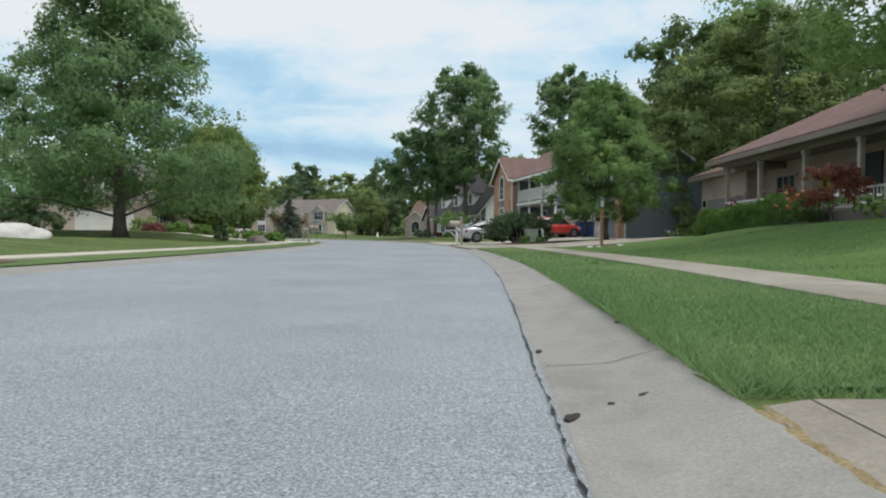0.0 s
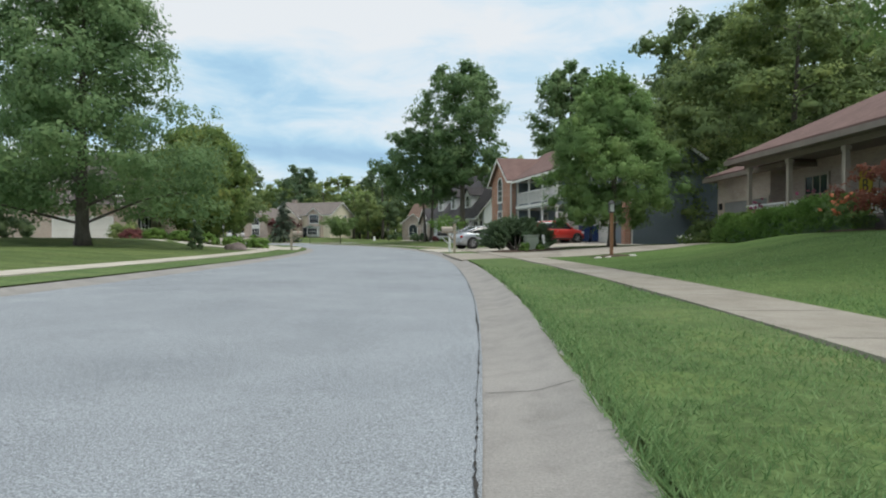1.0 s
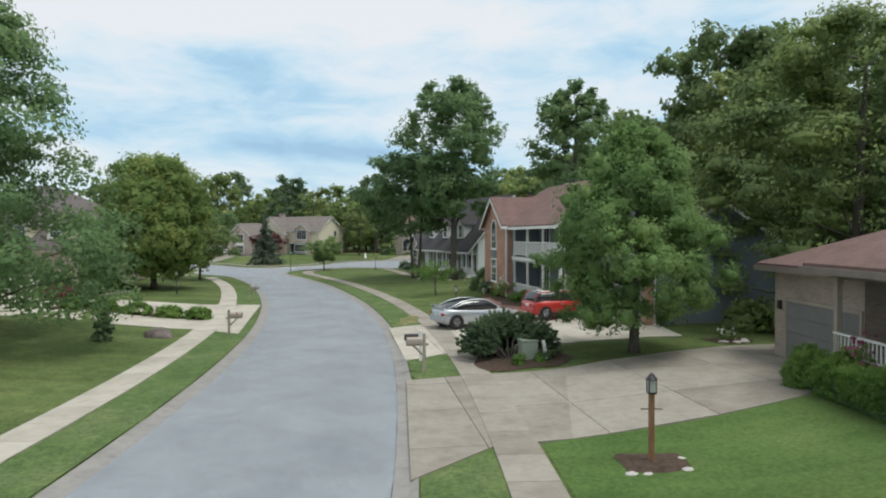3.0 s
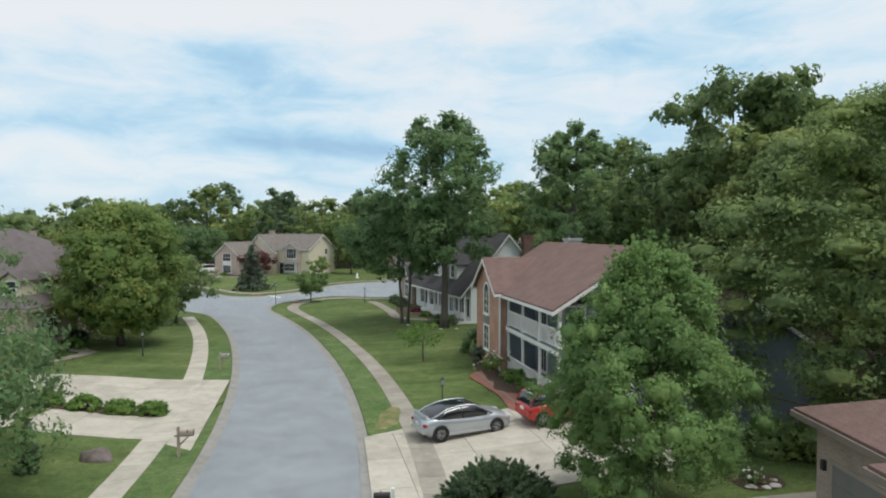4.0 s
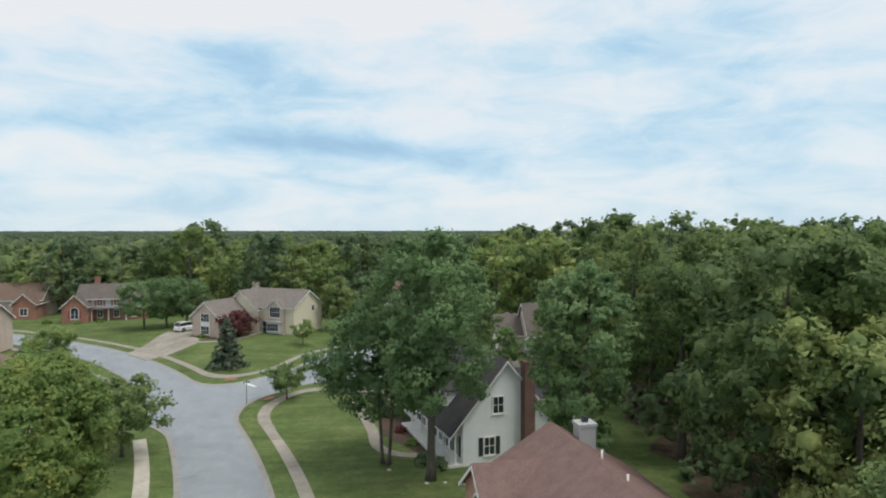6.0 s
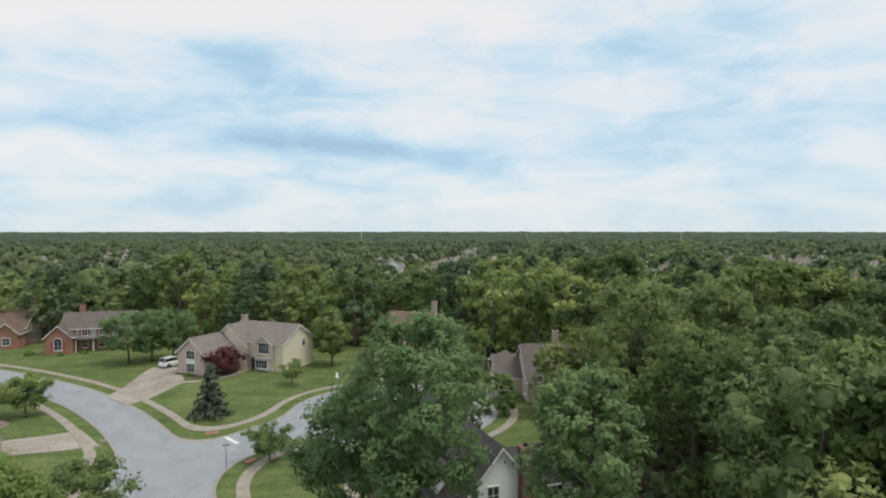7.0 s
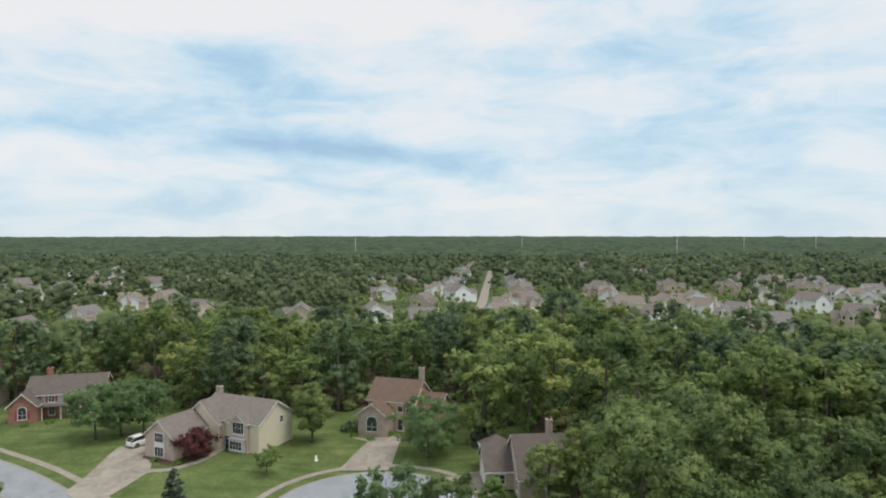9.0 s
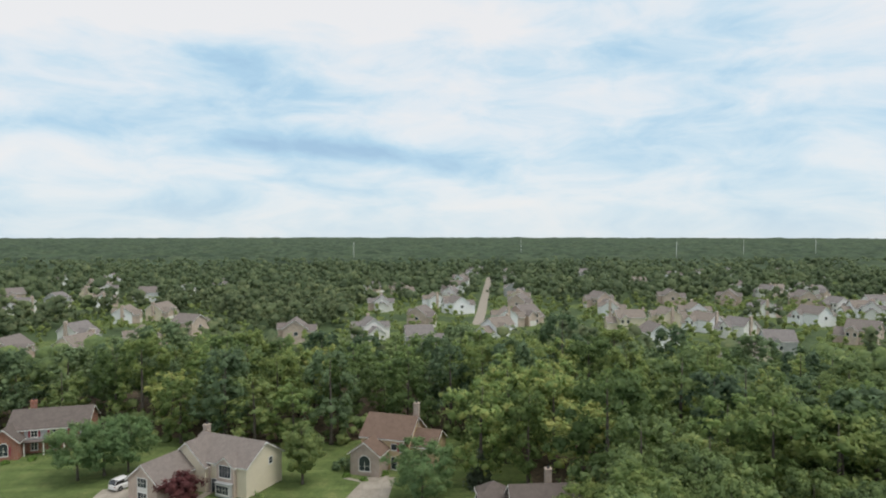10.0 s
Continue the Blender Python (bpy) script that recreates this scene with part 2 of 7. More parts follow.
PETAL_ORANGE = plain("petal_orange", (0.70, 0.25, 0.12), 0.7)

BRICK_RED = brick_material("brick_red", (0.36, 0.15, 0.10), (0.28, 0.11, 0.075), (0.38, 0.33, 0.28))
BRICK_ORANGE = brick_material("brick_orange", (0.48, 0.25, 0.17), (0.40, 0.19, 0.125), (0.48, 0.42, 0.36))
BRICK_TAN = brick_material("brick_tan", (0.44, 0.36, 0.30), (0.36, 0.285, 0.24), (0.46, 0.42, 0.38))
BRICK_PINK = brick_material("brick_pink", (0.58, 0.46, 0.385), (0.48, 0.37, 0.31), (0.60, 0.55, 0.49))
BRICK_BROWN = brick_material("brick_brown", (0.19, 0.095, 0.075), (0.15, 0.075, 0.06), (0.24, 0.20, 0.18))
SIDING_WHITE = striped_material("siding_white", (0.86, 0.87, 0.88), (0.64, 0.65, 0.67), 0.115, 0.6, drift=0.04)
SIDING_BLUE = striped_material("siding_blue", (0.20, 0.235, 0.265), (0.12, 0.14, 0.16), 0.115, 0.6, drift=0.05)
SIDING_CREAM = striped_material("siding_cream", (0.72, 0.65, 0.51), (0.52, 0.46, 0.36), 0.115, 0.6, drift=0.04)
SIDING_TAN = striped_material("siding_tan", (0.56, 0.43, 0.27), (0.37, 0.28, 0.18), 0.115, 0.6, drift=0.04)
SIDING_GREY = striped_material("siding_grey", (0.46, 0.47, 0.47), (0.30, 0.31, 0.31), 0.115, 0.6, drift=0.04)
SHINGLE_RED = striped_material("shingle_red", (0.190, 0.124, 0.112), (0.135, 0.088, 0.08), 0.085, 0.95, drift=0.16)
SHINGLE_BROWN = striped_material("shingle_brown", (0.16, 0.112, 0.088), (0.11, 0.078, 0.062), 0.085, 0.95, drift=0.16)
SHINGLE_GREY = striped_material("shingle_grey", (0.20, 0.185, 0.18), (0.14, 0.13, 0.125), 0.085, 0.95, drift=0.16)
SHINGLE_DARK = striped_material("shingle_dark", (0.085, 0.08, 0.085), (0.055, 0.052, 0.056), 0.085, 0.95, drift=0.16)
TRIM = material("white_trim", [(0.74, 0.73, 0.70), (0.83, 0.82, 0.79)], 1.5, 0.5, spec=0.4)
TRIM_TAN = material("tan_trim", [(0.36, 0.31, 0.26), (0.44, 0.38, 0.32)], 1.5, 0.6)
GARAGE_WHITE = material("garage_white", [(0.70, 0.68, 0.63), (0.78, 0.76, 0.71)], 1.0, 0.5)
GARAGE_GREY = material("garage_grey", [(0.20, 0.20, 0.20), (0.25, 0.25, 0.245)], 1.0, 0.6)
PORCH_DARK = material("porch_floor", [(0.20, 0.19, 0.18), (0.28, 0.26, 0.24)], 1.5, 0.85)
GLASS = plain("window_glass", (0.035, 0.045, 0.055), 0.06, spec=0.8)
SHUTTER = plain("shutter_paint", (0.03, 0.035, 0.04), 0.6)
SHUTTER_RED = plain("shutter_red", (0.30, 0.05, 0.07), 0.6)
WOOD_POST = material("weathered_wood", [(0.30, 0.25, 0.19), (0.46, 0.40, 0.32)], 4.0, 0.85, 0.5, 40, 0.2, 50, stretch=(4, 4, 0.5))
BLACK_IRON = plain("black_iron", (0.015, 0.015, 0.016), 0.45)
ROCK = material("boulder_stone", [(0.09, 0.07, 0.065), (0.16, 0.13, 0.12), (0.24, 0.20, 0.19)], 2.0, 0.9, 0.8, 9, 0.25, 20)
ROCK_PALE = material("pale_stone", [(0.45, 0.43, 0.40), (0.62, 0.60, 0.57)], 2.5, 0.9, 0.6, 12, 0.15, 25)
RUBBER = plain("tyre_rubber", (0.018, 0.018, 0.019), 0.85)
CHROME = plain("alloy", (0.55, 0.56, 0.58), 0.3, 1.0)
PAINT_SILVER = plain("silver_paint", (0.52, 0.55, 0.59), 0.28, 0.55, coat=0.6)
PAINT_RED = plain("red_paint", (0.48, 0.030, 0.022), 0.3, 0.1, coat=0.7)
PAINT_WHITE = plain("white_paint", (0.74, 0.74, 0.74), 0.3, 0.0, coat=0.6)
CAR_GLASS = plain("car_glass", (0.012, 0.014, 0.018), 0.05, spec=0.9)
TAIL_RED = plain("tail_lamp", (0.35, 0.02, 0.02), 0.2)
HEAD_LAMP = plain("head_lamp", (0.6, 0.62, 0.65), 0.12)
PLASTIC_BLUE = plain("blue_plastic", (0.02, 0.05, 0.16), 0.45)
PLASTIC_GREEN = plain("pale_green_metal", (0.30, 0.34, 0.27), 0.6)
PLASTIC_BLACK = plain("black_plastic", (0.02, 0.02, 0.02), 0.5)


# ---- mesh helpers ----
def part(name, bm, mat, parent=None, label=""):
    """Links a bmesh as one mesh object, under a thing or part."""
    me = bpy.data.meshes.new(name)
    if isinstance(bm, tuple):
        fill(me, *bm[:2])
        if len(bm) > 2:
            me.polygons.foreach_set("use_smooth", np.ones(len(me.polygons), dtype=bool))
            me.normals_split_custom_set_from_vertices(np.asarray(bm[2], dtype=np.float32))
    else:
        bm.to_mesh(me)
        bm.free()
    ob = new(name, me)
    me.materials.append(mat)
    if parent is not None:
        ob.parent = parent
    if label:
        ob["label"] = label
    return ob


def fill(me, verts, faces):
    verts, faces = np.asarray(verts, dtype=np.float32), np.asarray(faces, dtype=np.int32)
    k = faces.shape[1]
    me.vertices.add(len(verts))
    me.vertices.foreach_set("co", verts.ravel())
    me.loops.add(faces.size)
    me.loops.foreach_set("vertex_index", faces.ravel())
    me.polygons.add(len(faces))
    me.polygons.foreach_set("loop_start", np.arange(0, faces.size, k, dtype=np.int32))
    me.update(calc_edges=True)


def thing(name, x, y, z, turn=0.0, label="", category="", group="", kind=""):
    e = new(name)
    e.empty_display_size = 0.3
    e.matrix_basis = pose(x, y, z, 0, 0, turn)
    return tagged(e, label, category, group, kind)


def box(bm, x0, y0, z0, x1, y1, z1, bevel=0.0):
    v = [bm.verts.new(p) for p in ((x0, y0, z0), (x1, y0, z0), (x1, y1, z0), (x0, y1, z0), (x0, y0, z1), (x1, y0, z1), (x1, y1, z1), (x0, y1, z1))]
    f = [bm.faces.new([v[i] for i in q]) for q in ((3, 2, 1, 0), (4, 5, 6, 7), (0, 1, 5, 4), (1, 2, 6, 5), (2, 3, 7, 6), (3, 0, 4, 7))]
    if bevel:
        bmesh.ops.bevel(bm, geom=list({e for q in f for e in q.edges}), offset=bevel, segments=2, affect="EDGES", profile=0.5)
    return bm


def boxes(*list_of):
    bm = bmesh.new()
    for b in list_of:
        box(bm, *b)
    return bm


def prism(bm, outline, y0, y1):
    """An outline of (x, z) carried from y0 to y1."""
    a = [bm.verts.new((x, y0, z)) for x, z in outline]
    b = [bm.verts.new((x, y1, z)) for x, z in outline]
    bm.faces.new(a)
    bm.faces.new(b[::-1])
    n = len(outline)
    for i in range(n):
        bm.faces.new((a[i], b[i], b[(i + 1) % n], a[(i + 1) % n]))
    return bm


def slab(bm, pts, dz):
    """A plane polygon of 3D points with a thickness dz upwards."""
    a = [bm.verts.new(p) for p in pts]
    b = [bm.verts.new((p[0], p[1], p[2] + dz)) for p in pts]
    bm.faces.new(a[::-1])
    bm.faces.new(b)
    for i in range(len(pts)):
        j = (i + 1) % len(pts)
        bm.faces.new((a[i], a[j], b[j], b[i]))
    return bm


def tube(bm, pts, radii, sides=7, cap=True):
    """A tapered tube through the points."""
    rings = []
    for i, p in enumerate(pts):
        p = Vector(p)
        d = (Vector(pts[min(i + 1, len(pts) - 1)]) - Vector(pts[max(i - 1, 0)])).normalized()
        side = d.cross(Vector((0.3, 0.9, 0.1)) if abs(d.z) > 0.6 else Vector((0, 0, 1))).normalized()
        other = d.cross(side)
        rings.append([bm.verts.new(p + float(radii[i]) * (math.cos(a) * side + math.sin(a) * other)) for a in (2 * math.pi * k / sides for k in range(sides))])
    for r, s in zip(rings, rings[1:]):
        for k in range(sides):
            f = bm.faces.new((r[k], r[(k + 1) % sides], s[(k + 1) % sides], s[k]))
            f.smooth = True
    if cap:
        bm.faces.new(rings[0][::-1])
        bm.faces.new(rings[-1])
    return bm


def step(v):
    v = np.clip(v, 0, 1)
    return v * v * (3 - 2 * v)


# ---- the plan: road, kerb and ground ----
def spline(pts, n=8):
    """A smooth line through plan points."""
    p = np.array([pts[0], *pts, pts[-1]], float)
    out = []
    for i in range(1, len(p) - 2):
        for k in range(n):
            u = k / n
            out.append(0.5 * (2 * p[i] + (p[i + 1] - p[i - 1]) * u + (2 * p[i - 1] - 5 * p[i] + 4 * p[i + 1] - p[i + 2]) * u ** 2 + (3 * p[i] - p[i - 1] - 3 * p[i + 1] + p[i + 2]) * u ** 3))
    out.append(p[-2])
    return np.array(out)


MAIN = spline([(-8.5, -60), (-5.5, -28), (-3.7, -10), (-2.68, 2), (-2.18, 12), (-2.42, 24), (-3.4, 35), (-5.3, 46), (-8.68, 58.5), (-13.85, 72.5), (-20.5, 86), (-28.2, 98.5), (-38, 111), (-50, 122.5), (-64, 132), (-82, 141), (-120, 155)], 6)
SIDE = spline([(-25.5, 92.9), (-20.0, 101.9), (-14.5, 109.6), (-4, 116.3)], 6)
HALF = 3.50
BULB = (-2.8, 116.6, 14.6)


def line_distance(x, y, line):
    best = np.full(np.shape(x), 1e9)
    for (ax, ay), (bx, by) in zip(line, line[1:]):
        dx, dy = bx - ax, by - ay
        u = np.clip(((x - ax) * dx + (y - ay) * dy) / (dx * dx + dy * dy), 0, 1)
        best = np.minimum(best, np.hypot(x - ax - u * dx, y - ay - u * dy))
    return best


def soft_min(a, b, k):
    h = np.clip(0.5 + 0.5 * (b - a) / k, 0, 1)
    return b * (1 - h) + a * h - k * h * (1 - h)


def kerb_distance(x, y):
    """Metres outside the back of the kerb; minus: on the street."""
    x, y = np.asarray(x, float), np.asarray(y, float)
    side = soft_min(line_distance(x, y, SIDE) - HALF - 0.5, np.hypot(x - BULB[0], y - BULB[1]) - BULB[2], 4.0)
    return soft_min(line_distance(x, y, MAIN) - HALF, side, 7.0)


RISE = [(12, 14, 0.95), (12, 20, 0.85), (12, 27, 0.50), (7, 25, 0.32), (13, 33, 0.30), (13, 37, 0.30), (12, 48, 0.42), (9, 62, 0.40), (6, 85, 0.35), (-14, 34, 0.30), (-24, 40, 0.75), (-24, 64, 0.25), (-45, 80, 0.3),
        (-34, 140, 0.95), (-24, 112, 0.25), (-6, 146, 0.45), (15, 122, 0.45), (-70, 155, 0.45), (10, 0, 0.7), (-20, 10, 0.5)]


def ground(x, y):
    """The height of the lawns."""
    x, y = np.asarray(x, float), np.asarray(y, float)
    top, wsum = 0.0, 0.0
    for cx, cy, v in RISE:
        w = 1 / ((x - cx) ** 2 + (y - cy) ** 2 + 6.0) ** 2
        top, wsum = top + w * v, wsum + w
    d = kerb_distance(x, y)
    far = 1 - step((np.hypot(x, y - 80) - 110) / 60)
    return 0.07 + (top / wsum) * step((d - 2.6) / 7.5) * far


def inside(x, y, poly):
    """Signed distance to a convex plan polygon, counter-clockwise; minus inside."""
    best = np.full(np.shape(x), -1e9)
    for (ax, ay), (bx, by) in zip(poly, poly[1:] + poly[:1]):
        dx, dy = bx - ax, by - ay
        best = np.maximum(best, ((x - ax) * dy - (y - ay) * dx) / math.hypot(dx, dy))
    return best


# convex patches of concrete, corners counter-clockwise, and the way of their joints in degrees
def kerb_back(y):
    """Where the back of the kerb crosses the line of this y, near the first lawn."""
    xs = np.linspace(-0.5, 3.0, 1401)
    return float(xs[np.argmin(np.abs(kerb_distance(xs, np.full_like(xs, y))))])


KERB_A, KERB_B = kerb_back(-4.0) + 0.006, kerb_back(1.60) + 0.006
DRIVES = [
    ("driveway", [(1.0, 22.6), (2.8, 24.6), (2.9, 31.8), (0.4, 31.0)], 8, "a"), ("driveway", [(2.8, 24.6), (4.6, 25.0), (5.8, 32.3), (2.9, 31.8)], 8, "a"),
    ("driveway", [(4.6, 25.0), (10.0, 26.5), (15.2, 29.0), (15.2, 35.9), (12.7, 35.4), (5.8, 32.3)], 8, "a"),
    ("driveway", [(KERB_A, -4.0), (KERB_A + 0.13, -4.02), (KERB_B + 0.13, 1.605), (KERB_B, 1.60)], 4, "g"), ("driveway", [(KERB_A + 0.138, -4.02), (7.0, -4.6), (7.0, 1.66), (KERB_B + 0.138, 1.605)], 4, "g"),
    ("driveway", [(0.2, 34.2), (2.0, 35.9), (1.1, 44.2), (-1.2, 42.6)], 12, "b"), ("driveway", [(2.0, 35.9), (12.0, 38.0), (12.0, 45.2), (7.4, 47.0), (1.1, 44.2)], 12, "b"),
    ("driveway", [(-10.9, 53.6), (-30.0, 53.4), (-30.0, 42.4), (-10.9, 42.4), (-8.3, 40.9)], 0, "c"), ("driveway", [(-26.0, 53.4), (-26.5, 59.75), (-35.5, 59.75), (-36.0, 53.4)], 0, "c"),
    ("driveway", [(-41.5, 118.6), (-37.6, 129.0), (-41.5, 140.0), (-47.5, 140.0), (-47.0, 123.6)], -20, "d"),
    ("driveway", [(-10.0, 131.4), (-2.0, 131.8), (-1.0, 146.0), (-6.0, 146.0)], 0, "e"), ("driveway", [(6.4, 128.6), (9.0, 123.2), (12.2, 122.6), (12.2, 131.0)], 0, "f"),
    ("driveway", [(-36.0, 101.6), (-41.5, 107.4), (-48.5, 102.0), (-45.0, 97.0)], 40, "h"),
]


def clip_cells(level, bounds, cell, lo, hi):
    """The part of a plan where lo <= level <= hi, as polygons on a square grid."""
    x0, y0, x1, y1 = bounds
    nx, ny = int((x1 - x0) / cell) + 1, int((y1 - y0) / cell) + 1
    X, Y = np.meshgrid(x0 + cell * np.arange(nx + 1), y0 + cell * np.arange(ny + 1))
    V = level(X, Y)
    polys = []
    low, high = np.minimum.reduce([V[:-1, :-1], V[1:, :-1], V[:-1, 1:], V[1:, 1:]]), np.maximum.reduce([V[:-1, :-1], V[1:, :-1], V[:-1, 1:], V[1:, 1:]])
    for j, i in zip(*np.nonzero((low <= hi) & (high >= lo))):
        p = [(X[b, a], Y[b, a], V[b, a]) for b, a in ((j, i), (j, i + 1), (j + 1, i + 1), (j + 1, i))]
        for sign, lim in ((1, lo), (-1, hi)):
            q = []
            for s, e in zip(p, p[1:] + p[:1]):
                a, b = sign * (s[2] - lim), sign * (e[2] - lim)
                if a >= 0:
                    q.append(s)
                if a * b < 0:
                    u = a / (a - b)
                    q.append(tuple(s[k] + u * (e[k] - s[k]) for k in range(3)))
            p = q
            if len(p) < 3:
                break
        if len(p) >= 3:
            polys.append(p)
    return polys


def sheet_mesh(name, polys, height, mat, label, parent=None):
    """One surface from plan polygons, welded, at the height given by height(x, y, level)."""
    index, verts, faces = {}, [], []
    for p in polys:
        f = []
        for x, y, v in p:
            key = (round(x, 3), round(y, 3))
            if key not in index:
                index[key] = len(verts)
                verts.append((x, y, height(x, y, v)))
            if not f or f[-1] != index[key]:
                f.append(index[key])
        if f[0] == f[-1]:
            f.pop()
        if len(f) >= 3:
            faces.append(f)
    me = bpy.data.meshes.new(name)
    me.from_pydata(verts, [], faces)
    me.materials.append(mat)
    for q in me.polygons:
        q.use_smooth = True
    ob = new(name, me)
    ob.parent = parent
    return tagged(ob, label, kind="structure") if parent is None else ob


# ---- ground and street ----
def paved_distance(x, y):
    d = np.minimum(kerb_distance(x, y), 1e9)
    for _, poly, _, _ in DRIVES:
        d = np.minimum(d, inside(x, y, poly))
    return d


def stretched(lo, hi, fine_lo, fine_hi, cell, grow=1.18):
    vals = list(np.arange(fine_lo, fine_hi + cell / 2, cell))
    v, s = vals[-1], cell
    while v < hi:
        s *= grow
        v += s
        vals.append(v)
    v, s = vals[0], cell
    while v > lo:
        s *= grow
        v -= s
        vals.insert(0, v)
    return np.array(vals)


gx, gy = stretched(-4200, 4200, -58, 24, 0.6), stretched(-600, 4700, -8, 152, 0.6)
gx = np.unique(np.round(np.r_[gx, np.arange(-9.1, 10, 0.3)], 2))
gy = np.unique(np.round(np.r_[gy, np.arange(-2, 36, 0.3)], 2))
gx, gy = gx[np.r_[True, np.diff(gx) > 0.12]], gy[np.r_[True, np.diff(gy) > 0.12]]
X, Y = np.meshgrid(gx, gy)
D = paved_distance(X, Y)
Z = ground(X, Y) - 0.34 * step((0.02 - D) / 0.5)
bumps = np.sin(X * 1.7 + np.sin(Y * 0.9)) * np.sin(Y * 1.3 + 0.7 * np.sin(X * 1.1)) * 0.018
Z = Z + bumps * step(D / 1.5)
ny, nx = X.shape
idx = np.arange(nx * ny).reshape(ny, nx)
quads = np.stack([idx[:-1, :-1], idx[:-1, 1:], idx[1:, 1:], idx[1:, :-1]], -1).reshape(-1, 4)
lawn = part("ground", (np.stack([X, Y, Z], -1).reshape(-1, 3), quads), LAWN)
lawn.data.polygons.foreach_set("use_smooth", np.ones(len(quads), dtype=bool))
tagged(lawn, "mown green suburban lawn, slightly patchy, with gentle rises to the houses", "lawn", kind="structure")

STREET = (-125, -62, 16, 160)
sheet_mesh("road", clip_cells(kerb_distance, STREET, 0.8, -99, -0.48), lambda x, y, v: 0.018 * max(0.0, min(3.1, -v - 0.48)) ** 0.7, ASPHALT, "worn pale grey asphalt street curving past the lawns")


def kerb_height(x, y, v):
    u = (v + 0.50) / 0.50
    return -0.008 + 0.016 * min(1, u / 0.55) + 0.055 * step(np.array((u - 0.5) / 0.45)).item()


bands = []
for lo, hi in ((-0.50, -0.22), (-0.22, -0.10), (-0.10, 0.0)):
    bands.append(clip_cells(kerb_distance, (-10.0, -6.0, 3.75, 47.75), 0.25, lo, hi))
    for zone in ((-10.0, -62.0, 3.5, -6.5), (-125.0, 48.0, 16.0, 160.0)):
        bands.append(clip_cells(kerb_distance, zone, 0.5, lo, hi))
sheet_mesh("kerb", sum(bands, []), kerb_height, GUTTER, "stained concrete gutter with a low rolled kerb")


def offset_line(line, d, shift=0.0):
    """The line moved d metres to its right."""
    t = np.gradient(line, axis=0)
    t /= np.linalg.norm(t, axis=1)[:, None]
    return line + d * np.stack([t[:, 1], -t[:, 0]], -1)


def resample(line, gap):
    s = np.r_[0, np.cumsum(np.linalg.norm(np.diff(line, axis=0), axis=1))]
    q = np.arange(0, s[-1], gap)
    return np.stack([np.interp(q, s, line[:, 0]), np.interp(q, s, line[:, 1])], -1)


# ---- foliage ----
ball = bmesh.new()
bmesh.ops.create_icosphere(ball, subdivisions=1, radius=1.0)
ICO = np.array([v.co[:] for v in ball.verts])
ICO_FACES = np.array([[v.index for v in f.verts] for f in ball.faces])
ball.free()
ball = bmesh.new()
bmesh.ops.create_icosphere(ball, subdivisions=2, radius=1.0)
ICO_FINE = np.array([v.co[:] for v in ball.verts])
ICO_FINE_FACES = np.array([[v.index for v in f.verts] for f in ball.faces])
ball.free()


def unit(v):
    return v / np.maximum(np.linalg.norm(v, axis=-1, keepdims=True), 1e-9)


